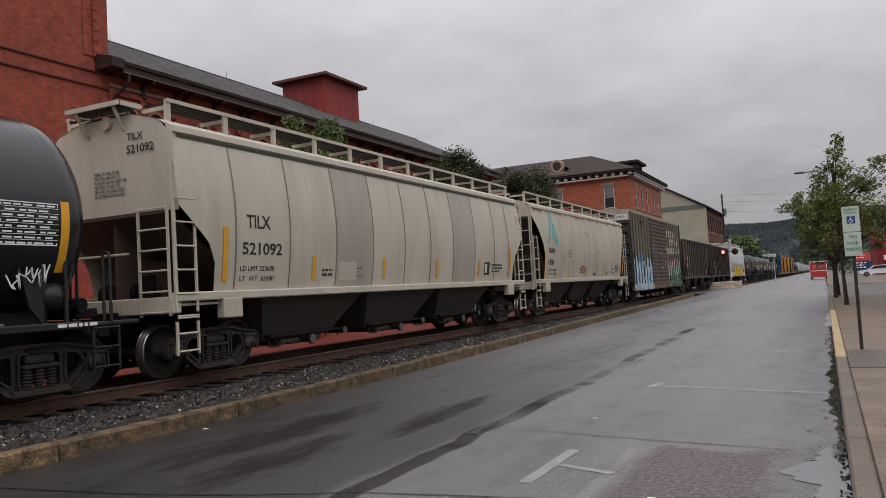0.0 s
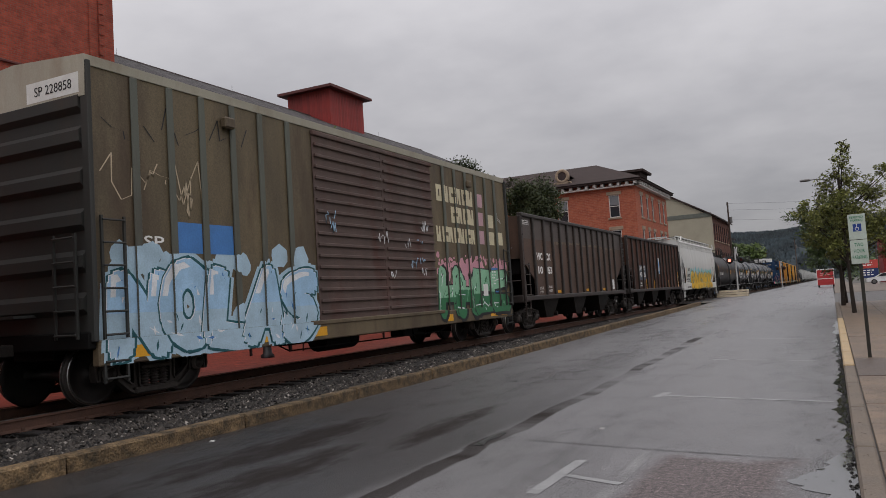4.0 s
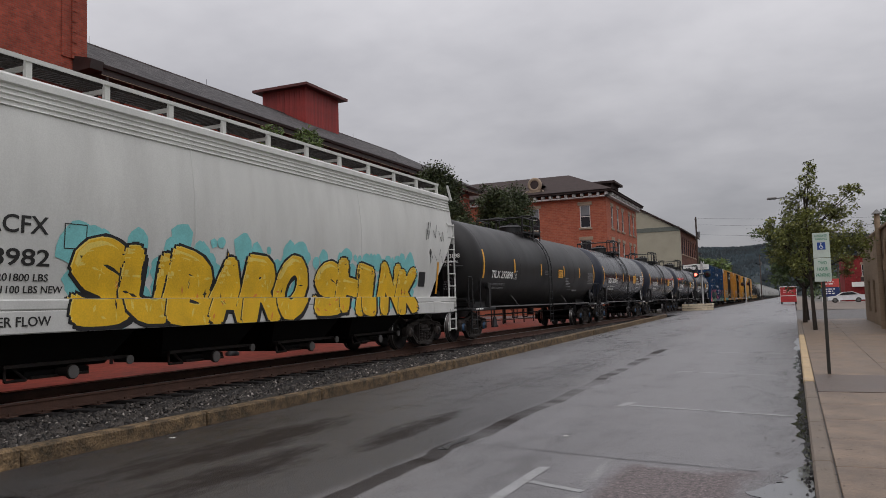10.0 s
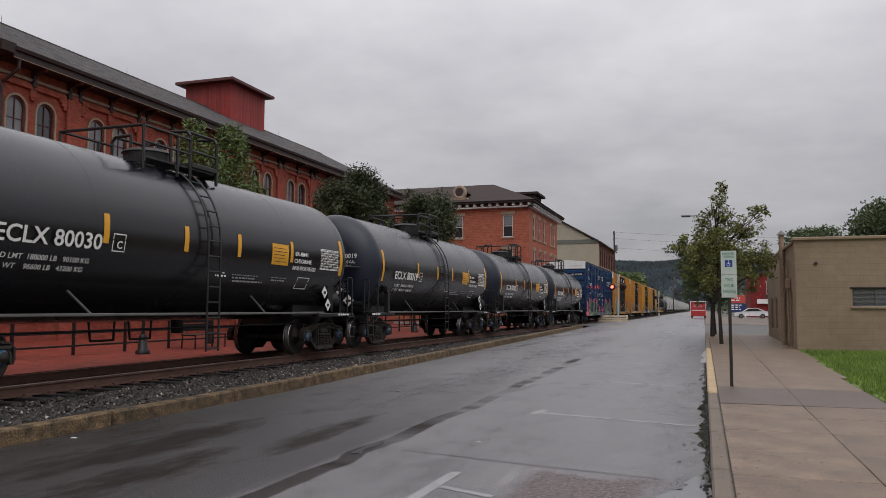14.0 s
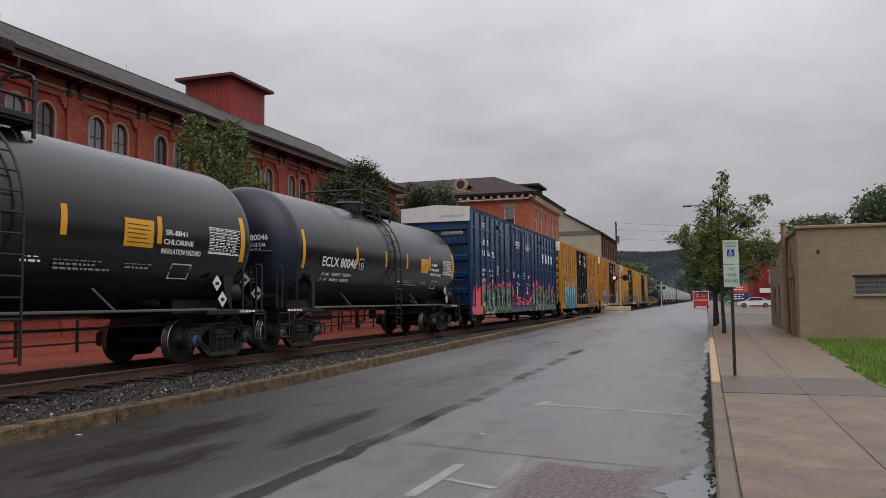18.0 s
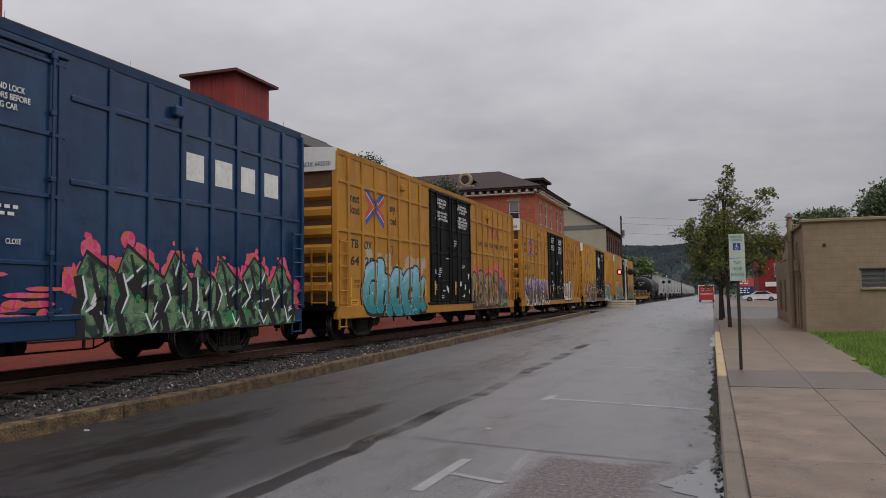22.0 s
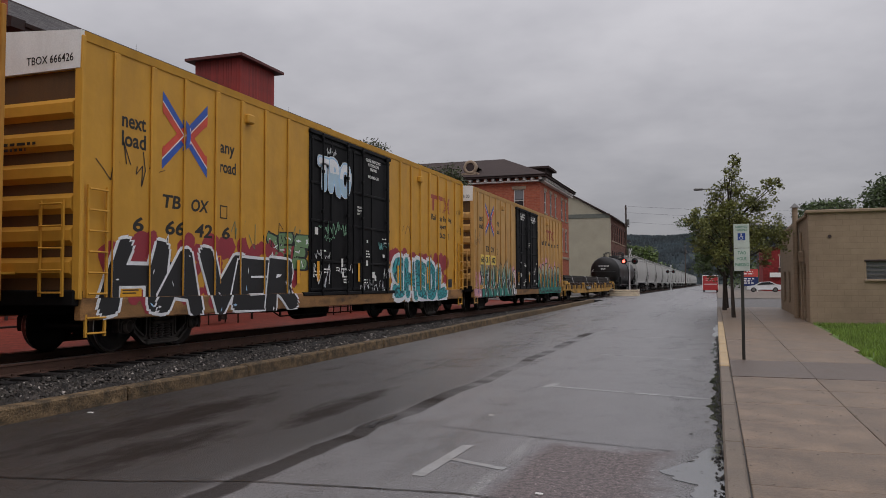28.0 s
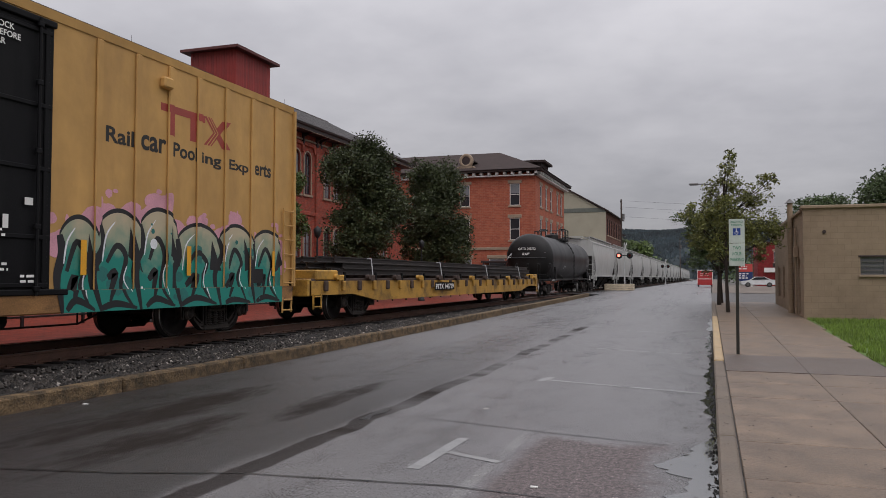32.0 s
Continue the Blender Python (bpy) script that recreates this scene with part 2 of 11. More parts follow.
def turn_out(me, weld=False):
    bm = bmesh.new()
    bm.from_mesh(me)
    if weld:
        bmesh.ops.remove_doubles(bm, verts=bm.verts, dist=0.0005)
    bmesh.ops.recalc_face_normals(bm, faces=bm.faces)
    bm.to_mesh(me)
    bm.free()


def part(name, shape, mats, parent=None, label="", m=None, fix=True, weld=False):
    me = shape if isinstance(shape, bpy.types.Mesh) else shape.mesh(name, mats)
    if fix and not isinstance(shape, bpy.types.Mesh):
        turn_out(me, weld)
    ob = new(name, me)
    if parent:
        ob.parent = parent
    if m is not None:
        ob.matrix_basis = m
    if label:
        ob["label"] = label
    if name in ("small_print", "rivet_row", "data_panel", "scrap", "toothed_edge", "grating", "walkway", "running_board"):
        ob["kind"] = "stuff"
    return ob


def thing(name, label, category, group="", kind="", m=None):
    ob = new(name)
    ob.empty_display_size = 0.2
    if m is not None:
        ob.matrix_basis = m
    return tagged(ob, label, category, group, kind)


def setting(name, shape, mats, label="", category=""):
    return tagged(part(name, shape, mats), label, category, "", "structure")


# ---------------------------------------------------------------- shared materials and lettering
RAIL, XC = 0.47, -10.72
cast = material("cast_steel", (0.026, 0.022, 0.02), 0.65, 0.2, 0.3, 4, 60, 0.3, (0.04, 0.024, 0.017), 0.35, spec=0.25)
truck_cast = material("dusty_cast_truck_steel", (0.045, 0.038, 0.034), 0.75, 0.0, 0.35, 5, 60, 0.3, (0.028, 0.022, 0.019), 0.6, 4.0, spec=0.3)
under = material("underframe_black", (0.006, 0.0058, 0.0057), 0.8, 0.0, 0.3, 3, 40, 0.2, (0.016, 0.012, 0.01), 0.25, spec=0.15)
tread = material("polished_tread", (0.5, 0.49, 0.48), 0.3, 1.0, 0.1)
# bright steel tread, coloured dark for the dark surroundings it mirrors
tread_dark = material("tread_reflecting_dark", (0.12, 0.11, 0.105), 0.4, 0.7, 0.2)
wheel_face = material("wheel_face", (0.022, 0.019, 0.018), 0.5, 0.2, 0.3, 3, 30, 0.1, (0.05, 0.033, 0.024), 0.4, spec=0.35)
cap_blue = material("bearing_cap_blue", (0.04, 0.1, 0.19), 0.5)
cap_grey = material("bearing_cap_grey", (0.09, 0.075, 0.065), 0.55, 0.2)
white = material("white_paint", (0.75, 0.74, 0.71), 0.6, 0, 0.06, 6, 60, 0.03, (0.35, 0.3, 0.25), 0.3)
black = material("black_paint", (0.008, 0.008, 0.0085), 0.5, 0, 0.2, 3, 50, 0.05, (0.05, 0.045, 0.04), 0.3)
yellow_tape = material("yellow_reflective_tape", (0.75, 0.36, 0.02), 0.4, 0, 0.08)
dark_text = material("dark_lettering", (0.016, 0.015, 0.014), 0.6, 0, 0.1, bump=0)
pale_text = material("pale_lettering", (0.82, 0.81, 0.78), 0.6, 0, 0.08, 4, 30, 0, (0.3, 0.28, 0.26), 0.35, 9)
faint_text = material("faint_lettering", (0.2, 0.2, 0.2), 0.6, 0, 0.1, bump=0)


def text_mesh(text, size, mat, bold=0.0):
    cu = bpy.data.curves.new("lettering", "FONT")
    cu.body, cu.size, cu.extrude, cu.offset = text, size, 0.0015, bold
    cu.align_x, cu.align_y = "LEFT", "BOTTOM_BASELINE"
    cu.resolution_u = 3
    ob = bpy.data.objects.new("lettering", cu)
    me = bpy.data.meshes.new_from_object(ob)
    bpy.data.objects.remove(ob)
    bpy.data.curves.remove(cu)
    me.materials.clear()
    me.materials.append(mat)
    return me


def fitted(text, width, height, mat, bold=0.0):
    """Lettering stretched to a width and a capital height."""
    me = text_mesh(text, 1.0, mat, bold)
    co = np.array([v.co for v in me.vertices])
    if not len(co):
        return me
    lo, hi = co.min(0), co.max(0)
    sx, sy = width / max(hi[0] - lo[0], 1e-4), height / max(hi[1] - lo[1], 1e-4)
    for v in me.vertices:
        v.co = ((v.co.x - lo[0]) * sx, (v.co.y - lo[1]) * sy, v.co.z)
    return me


def on_side(parent, text, y, z, width, height, mat, x=1.554, bold=0.0, name="lettering", tilt=0.0, slant=0.0, surface=None):
    """Lettering on a car's near side, its lower corner at (y, z)."""
    me = fitted(text, width, height, mat, bold)
    if slant:
        for v in me.vertices:
            v.co.x += slant * v.co.y
    if surface:
        x = 0.0
        for v in me.vertices:
            v.co.z += surface(z + v.co.y) + 0.006
    return part(name, me, mat, parent, m=pose(x, y, z, 90 - tilt, 0, 90))


def on_end(parent, text, x, z, width, height, mat, y, bold=0.0, name="lettering"):
    return part(name, fitted(text, width, height, mat, bold), mat, parent, m=pose(x, y, z, 90))


def bars(parent, y, z, width, rows, pitch, mat, x=1.554, seed=1, end=False, name="small_print", surface=None):
    """Writing too small to read: rows of short bars."""
    rnd, s = random.Random(seed), Shape()
    for r in range(rows):
        w = 0.0
        stop = width * rnd.uniform(0.7, 1.0)
        while w < stop:
            d = rnd.uniform(0.5, 2.0) * pitch
            zz = z - r * pitch
            x = surface(zz + pitch * 0.25) + 0.004 if surface else x
            if end:
                s.box(y + w, x - 0.003, zz, y + min(w + d, stop), x, zz + pitch * 0.5)
            else:
                s.box(x, y + w, zz, x + 0.003, y + min(w + d, stop), zz + pitch * 0.5)
            w += d + pitch * 0.5
    return part(name, s, mat, parent, fix=False)


def plate(parent, name, y0, z0, y1, z1, mat, x=1.554, label="", thick=0.004):
    return part(name, Shape().box(x, y0, z0, x + thick, y1, z1), mat, parent, label)


def paint(name, colour, rough=0.55):
    return material(name, colour, rough, 0, 0.12, 2.5, 40, 0.03)


P = {k: paint("spray_" + k, c) for k, c in dict(
    blue=(0.06, 0.2, 0.5), pale_blue=(0.35, 0.55, 0.75), white=(0.75, 0.76, 0.78), black=(0.012, 0.012, 0.014), green=(0.03, 0.17, 0.07),
    mint=(0.25, 0.5, 0.32), pink=(0.78, 0.1, 0.22), orange=(0.72, 0.24, 0.04), cyan=(0.2, 0.55, 0.55),
    sand=(0.5, 0.4, 0.28), lilac=(0.14, 0.1, 0.3), rose=(0.65, 0.3, 0.35), deep=(0.02, 0.16, 0.14), brown=(0.16, 0.1, 0.07), sage=(0.15, 0.26, 0.12), gold=(0.78, 0.46, 0.012), lemon=(0.8, 0.6, 0.12), crimson=(0.3, 0.03, 0.045), camo=(0.11, 0.17, 0.1), ink=(0.008, 0.09, 0.11), coral=(0.75, 0.2, 0.1), mist_pink=(0.62, 0.3, 0.36), ice=(0.4, 0.55, 0.66), red=(0.5, 0.06, 0.05), pearl=(0.5, 0.47, 0.4), leaf=(0.015, 0.27, 0.07), steel=(0.16, 0.19, 0.22), lime=(0.4, 0.5, 0.06)).items()}


def fade(name, low, high, z0, z1):
    """Spray paint that blends from one colour up into another, clouded at the blend."""
    m = paint(name, low)
    nt = m.node_tree
    N, L = nt.nodes.new, nt.links.new
    b = nt.nodes["Principled BSDF"]
    tc, sep, ns, add, rng, mx = N("ShaderNodeTexCoord"), N("ShaderNodeSeparateXYZ"), N("ShaderNodeTexNoise"), N("ShaderNodeMath"), N("ShaderNodeMapRange"), N("ShaderNodeMix")
    ns.inputs["Scale"].default_value, ns.inputs["Detail"].default_value = 3.0, 4.0
    L(tc.outputs["Object"], sep.inputs[0]), L(tc.outputs["Object"], ns.inputs["Vector"])
    add.operation = "MULTIPLY_ADD"
    add.inputs[1].default_value = 1.1
    L(ns.outputs[0], add.inputs[0]), L(sep.outputs[2], add.inputs[2])
    rng.inputs["From Min"].default_value, rng.inputs["From Max"].default_value = z0 + 0.55, z1 + 0.55
    L(add.outputs[0], rng.inputs["Value"])
    mx.data_type = "RGBA"
    L(rng.outputs[0], mx.inputs["Factor"])
    mx.inputs["A"].default_value, mx.inputs["B"].default_value = (*low, 1), (*high, 1)
    L(mx.outputs["Result"], b.inputs["Base Color"])
    return m


def clouded(name, colours, scale=4.5):
    """Spray paint dabbed on in hard-edged clouds of several colours."""
    m = paint(name, colours[0])
    nt = m.node_tree
    N, L = nt.nodes.new, nt.links.new
    tc, ns, ramp = N("ShaderNodeTexCoord"), N("ShaderNodeTexNoise"), N("ShaderNodeValToRGB")
    ns.inputs["Scale"].default_value, ns.inputs["Detail"].default_value = scale, 1.5
    L(tc.outputs["Object"], ns.inputs["Vector"]), L(ns.outputs[0], ramp.inputs[0])
    ramp.color_ramp.interpolation = "CONSTANT"
    e = ramp.color_ramp.elements
    for i, c in enumerate(colours):
        el = e[i] if i < 2 else e.new(0.9)
        el.position, el.color = (0.0 if i == 0 else 0.36 + 0.26 * i / len(colours)), (*c, 1)
    L(ramp.outputs[0], nt.nodes["Principled BSDF"].inputs["Base Color"])
    return m


def contoured(name, ground, ink, scale=1.9, lines=11.0):
    """Spray paint hatched all over with thin wandering contour lines."""
    m = paint(name, ground)
    nt = m.node_tree
    N, L = nt.nodes.new, nt.links.new
    b = nt.nodes["Principled BSDF"]
    tc, ns, mul, sn, rng, mx = N("ShaderNodeTexCoord"), N("ShaderNodeTexNoise"), N("ShaderNodeMath"), N("ShaderNodeMath"), N("ShaderNodeMapRange"), N("ShaderNodeMix")
    ns.inputs["Scale"].default_value, ns.inputs["Detail"].default_value = scale, 1.0
    L(tc.outputs["Object"], ns.inputs["Vector"])
    mul.operation, sn.operation = "MULTIPLY", "SINE"
    mul.inputs[1].default_value = lines * 6.283
    L(ns.outputs[0], mul.inputs[0]), L(mul.outputs[0], sn.inputs[0])
    rng.inputs["From Min"].default_value, rng.inputs["From Max"].default_value = 0.1, 0.5
    L(sn.outputs[0], rng.inputs["Value"])
    mx.data_type = "RGBA"
    L(rng.outputs[0], mx.inputs["Factor"])
    mx.inputs["A"].default_value, mx.inputs["B"].default_value = (*ground, 1), (*ink, 1)
    L(mx.outputs["Result"], b.inputs["Base Color"])
    return m


faint_steel = material("worn_grey_steel", (0.14, 0.135, 0.13), 0.5, 0.3)

# ---------------------------------------------------------------- the street: materials


def coords(nt, u_from="x+y"):
    """A vector (along the wall, height) from the place itself; walls follow the axes."""
    N, L = nt.nodes.new, nt.links.new
    tc, sep, add, comb = N("ShaderNodeTexCoord"), N("ShaderNodeSeparateXYZ"), N("ShaderNodeMath"), N("ShaderNodeCombineXYZ")
    L(tc.outputs["Object"], sep.inputs[0])
    L(sep.outputs[0], add.inputs[0]), L(sep.outputs[1], add.inputs[1])
    if u_from == "x+y":
        L(add.outputs[0], comb.inputs[0]), L(sep.outputs[2], comb.inputs[1])
    else:
        L(sep.outputs[1], comb.inputs[0]), L(sep.outputs[0], comb.inputs[1])
    return tc, comb.outputs[0]


def brickwork(name, c1, c2, mortar, width=0.215, height=0.075, joint=0.01, rough=0.85, flat=False, stain=(0.05, 0.03, 0.03), stain_amount=0.4, bump=0.5, offset=0.5, patchy=0.35):
    m = bpy.data.materials.new(name)
    m.use_nodes = True
    nt = m.node_tree
    N, L = nt.nodes.new, nt.links.new
    b = nt.nodes["Principled BSDF"]
    tc, vec = coords(nt, "flat" if flat else "x+y")
    br = N("ShaderNodeTexBrick")
    br.offset = offset
    L(vec, br.inputs["Vector"])
    for key, v in (("Scale", 1.0), ("Mortar Size", joint), ("Mortar Smooth", 0.3), ("Bias", 0.0), ("Brick Width", width), ("Row Height", height)):
        br.inputs[key].default_value = v
    br.inputs["Color1"].default_value, br.inputs["Color2"].default_value, br.inputs["Mortar"].default_value = (*c1, 1), (*c2, 1), (*mortar, 1)
    n = N("ShaderNodeTexNoise")
    n.inputs["Scale"].default_value, n.inputs["Detail"].default_value = 0.5, 7.0
    n.inputs["Roughness"].default_value = 0.65
    L(tc.outputs["Object"], n.inputs["Vector"])
    r = N("ShaderNodeMapRange")
    r.inputs["From Min"].default_value, r.inputs["From Max"].default_value, r.inputs["To Max"].default_value = 0.45, 0.75, stain_amount
    L(n.outputs[0], r.inputs["Value"])
    mx = N("ShaderNodeMix")
    mx.data_type = "RGBA"
    L(r.outputs[0], mx.inputs["Factor"]), L(br.outputs["Color"], mx.inputs["A"])
    mx.inputs["B"].default_value = (*stain, 1)
    n2 = N("ShaderNodeTexNoise")
    n2.inputs["Scale"].default_value, n2.inputs["Detail"].default_value = 3.0, 5.0
    L(tc.outputs["Object"], n2.inputs["Vector"])
    r2 = N("ShaderNodeMapRange")
    r2.inputs["From Min"].default_value, r2.inputs["From Max"].default_value = 0.3, 0.7
    r2.inputs["To Min"].default_value, r2.inputs["To Max"].default_value = 1 - patchy, 1 + patchy * 0.6
    L(n2.outputs[0], r2.inputs["Value"])
    vm = N("ShaderNodeVectorMath")
    vm.operation = "SCALE"
    L(mx.outputs["Result"], vm.inputs[0]), L(r2.outputs[0], vm.inputs["Scale"])
    L(vm.outputs[0], b.inputs["Base Color"])
    b.inputs["Roughness"].default_value = rough
    b.inputs["Specular IOR Level"].default_value = 0.25
    bp = N("ShaderNodeBump")
    bp.invert = True
    bp.inputs["Strength"].default_value, bp.inputs["Distance"].default_value = bump, 0.012
    L(br.outputs["Fac"], bp.inputs["Height"]), L(bp.outputs[0], b.inputs["Normal"])
    return m


def wet_asphalt():
    """Worn wet asphalt: broad lengthwise lanes, fine stone, dark soaked stains and a tarry lengthwise seam."""
    m = bpy.data.materials.new("wet_asphalt")
    m.use_nodes = True
    nt = m.node_tree
    N, L = nt.nodes.new, nt.links.new
    b = nt.nodes["Principled BSDF"]
    tc = N("ShaderNodeTexCoord")
    sep = N("ShaderNodeSeparateXYZ")
    L(tc.outputs["Object"], sep.inputs[0])

    def maths(op, a, c=None, clamp=False):
        n = N("ShaderNodeMath")
        n.operation, n.use_clamp = op, clamp
        for i, v in enumerate((a, c)):
            if isinstance(v, (int, float)):
                n.inputs[i].default_value = v
            elif v is not None:
                L(v, n.inputs[i])
        return n.outputs[0]

    def noise_at(scale, detail, stretch=(1, 1, 1), rough=0.55, shift=0.0):
        mp, n = N("ShaderNodeMapping"), N("ShaderNodeTexNoise")
        mp.inputs["Scale"].default_value = stretch
        mp.inputs["Location"].default_value = (shift, shift, 0)
        n.inputs["Scale"].default_value, n.inputs["Detail"].default_value, n.inputs["Roughness"].default_value = scale, detail, rough
        L(tc.outputs["Object"], mp.inputs["Vector"]), L(mp.outputs[0], n.inputs["Vector"])
        return n.outputs[0]

    def ranged(v, a, b0, c, d, smooth=False):
        r = N("ShaderNodeMapRange")
        r.interpolation_type = "SMOOTHSTEP" if smooth else "LINEAR"
        for k, x in (("From Min", a), ("From Max", b0), ("To Min", c), ("To Max", d)):
            r.inputs[k].default_value = x
        L(v, r.inputs["Value"])
        return r.outputs[0]

    def spot(x, y, rx, ry):
        """1 at the middle of an oval, 0 at its edge."""
        dx = maths("DIVIDE", maths("SUBTRACT", sep.outputs[0], x), rx)
        dy = maths("DIVIDE", maths("SUBTRACT", sep.outputs[1], y), ry)
        return maths("SUBTRACT", 1.0, maths("ADD", maths("MULTIPLY", dx, dx), maths("MULTIPLY", dy, dy)), True)
    lanes = noise_at(0.55, 3, (1, 0.06, 1))
    wide = noise_at(0.4, 4, (1, 0.3, 1), shift=3.0)
    mid = noise_at(2.2, 6, (1, 0.5, 1), 0.6)
    grit = noise_at(64, 3)
    stone = N("ShaderNodeTexVoronoi")
    stone.inputs["Scale"].default_value = 75
    L(tc.outputs["Object"], stone.inputs["Vector"])
    mix = maths("ADD", maths("ADD", maths("MULTIPLY", lanes, 0.4), maths("MULTIPLY", wide, 0.3)), maths("MULTIPLY", mid, 0.3))
    ramp = N("ShaderNodeValToRGB")
    e = ramp.color_ramp.elements
    e[0].position, e[0].color = 0.34, (0.075, 0.073, 0.075, 1)
    e[1].position, e[1].color = 0.66, (0.165, 0.16, 0.163, 1)
    # the older, browner lane left of the seam; its fade-out mimics reflected sky
    old = ranged(maths("ADD", sep.outputs[0], maths("MULTIPLY", mid, 0.5)), -3.75, -3.3, 1.0, 0.0, True)
    old = maths("MULTIPLY", old, ranged(sep.outputs[1], 9.0, 19.0, 1.0, 0.15))
    lane = N("ShaderNodeMix")
    lane.data_type = "RGBA"
    L(ramp.outputs[0], lane.inputs["A"]), L(maths("MULTIPLY", old, 0.88), lane.inputs["Factor"])
    lane.inputs["B"].default_value = (0.021, 0.0195, 0.0195, 1)
    L(mix, ramp.inputs[0])
    # soaked stains
    ragged = noise_at(1.3, 8, (1, 0.2, 1), 0.74, 7.0)
    s1 = maths("MAXIMUM", maths("MAXIMUM", spot(-6.3, 7.6, 0.8, 3.9), spot(-4.75, 9.4, 0.45, 2.8)), spot(-5.3, 6.4, 0.8, 2.2))
    fray = noise_at(6.0, 5, (1, 0.4, 1), 0.7, 1.0)
    s1 = ranged(maths("ADD", maths("ADD", maths("MULTIPLY", s1, 0.5), maths("MULTIPLY", ragged, 1.15)), maths("MULTIPLY", fray, 0.35)), 0.93, 1.27, 0.0, 1.0, True)
    s2 = ranged(noise_at(0.5, 6, (1, 0.22, 1), 0.7, 11.0), 0.60, 0.72, 0.0, 0.55, True)
    # tarry seam
    wob = maths("ADD", maths("MULTIPLY", noise_at(0.5, 2, (0, 1, 0)), 0.3), -3.84)
    edge = maths("ADD", maths("ABSOLUTE", maths("SUBTRACT", sep.outputs[0], wob)), maths("MULTIPLY", noise_at(5, 5, (1, 0.35, 1), 0.65), 0.16))
    seam = ranged(edge, 0.18, 0.235, 1.0, 0.0, True)
    run = ranged(noise_at(0.45, 4, (0, 1, 0), 0.6, 2.0), 0.36, 0.64, 0.05, 1.0, True)
    run = maths("MAXIMUM", run, ranged(sep.outputs[1], 8.5, 10.5, 0.85, 0.0))
    seam = maths("MULTIPLY", maths("MULTIPLY", seam, run), ranged(sep.outputs[1], 24.0, 28.0, 1.0, 0.0))
    dark = maths("MAXIMUM", maths("MAXIMUM", maths("MULTIPLY", s1, 0.9), s2), seam, True)
    mx = N("ShaderNodeMix")
    mx.data_type = "RGBA"
    L(dark, mx.inputs["Factor"]), L(lane.outputs["Result"], mx.inputs["A"])
    mx.inputs["B"].default_value = (0.0135, 0.0092, 0.0072, 1)
    # a coarse, reddish, ravelled patch beside the gutter, with the ghost of an old line along it
    torn = maths("MULTIPLY", maths("SUBTRACT", noise_at(2.6, 6, (1, 0.7, 1), 0.7, 4.0), 0.5), 0.9)
    left = maths("ADD", sep.outputs[0], maths("MULTIPLY", torn, 0.35))
    ravelled = maths("MULTIPLY", ranged(left, -1.72, -1.5, 0.0, 1.0, True), ranged(maths("ADD", sep.outputs[0], torn), -0.62, -0.22, 1.0, 0.0, True))
    ravelled = maths("MULTIPLY", ravelled, ranged(maths("ADD", sep.outputs[1], maths("MULTIPLY", torn, 1.5)), 7.6, 8.1, 1.0, 0.0, True))
    ravelled = maths("MULTIPLY", ravelled, ranged(maths("ADD", sep.outputs[1], torn), 2.6, 3.4, 0.0, 1.0, True))
    pits = ranged(noise_at(23, 6, (1, 0.8, 1), 0.75, 6.0), 0.4, 0.62, 0.0, 1.0)
    shade = N("ShaderNodeMix")
    shade.data_type = "RGBA"
    L(pits, shade.inputs["Factor"])
    shade.inputs["A"].default_value, shade.inputs["B"].default_value = (0.026, 0.016, 0.015, 1), (0.16, 0.122, 0.118, 1)
    worn_through = N("ShaderNodeMix")
    worn_through.data_type = "RGBA"
    L(maths("MULTIPLY", ravelled, 0.85), worn_through.inputs["Factor"]), L(mx.outputs["Result"], worn_through.inputs["A"]), L(shade.outputs["Result"], worn_through.inputs["B"])
    ghost = maths("MULTIPLY", ranged(maths("ABSOLUTE", maths("ADD", sep.outputs[0], maths("MULTIPLY", torn, 0.05)), None), 1.7, 1.72, 0.0, 1.0), ranged(maths("ABSOLUTE", sep.outputs[0]), 1.81, 1.84, 1.0, 0.0))
    ghost = maths("MULTIPLY", maths("MULTIPLY", ghost, ranged(sep.outputs[0], -0.1, 0.1, 1.0, 0.0)), maths("MULTIPLY", ranged(sep.outputs[1], 8.2, 8.4, 1.0, 0.0), ranged(mid, 0.38, 0.6, 0.1, 0.8)))
    lined = N("ShaderNodeMix")
    lined.data_type = "RGBA"
    L(ghost, lined.inputs["Factor"]), L(worn_through.outputs["Result"], lined.inputs["A"])
    lined.inputs["B"].default_value = (0.2, 0.197, 0.195, 1)
    mx = lined
    flecks = N("ShaderNodeTexVoronoi")
    flecks.inputs["Scale"].default_value = 38
    L(tc.outputs["Object"], flecks.inputs["Vector"])
    fsep = N("ShaderNodeSeparateColor")
    L(flecks.outputs["Color"], fsep.inputs[0])
    pale = maths("MULTIPLY", ranged(fsep.outputs[0], 0.86, 0.9, 0.0, 1.0), ranged(flecks.outputs["Distance"], 0.25, 0.4, 1.0, 0.0))
    sc = N("ShaderNodeVectorMath")
    sc.operation = "SCALE"
    L(mx.outputs["Result"], sc.inputs[0]), L(maths("ADD", ranged(grit, 0.34, 0.66, 0.35, 1.85), maths("MULTIPLY", pale, 1.6)), sc.inputs["Scale"])
    L(sc.outputs[0], b.inputs["Base Color"])
    rough = maths("ADD", maths("ADD", ranged(mix, 0.38, 0.62, 0.22, 0.42), ranged(grit, 0.34, 0.66, -0.08, 0.1)), maths("MULTIPLY", maths("MAXIMUM", dark, ravelled), 0.3))
    L(rough, b.inputs["Roughness"])
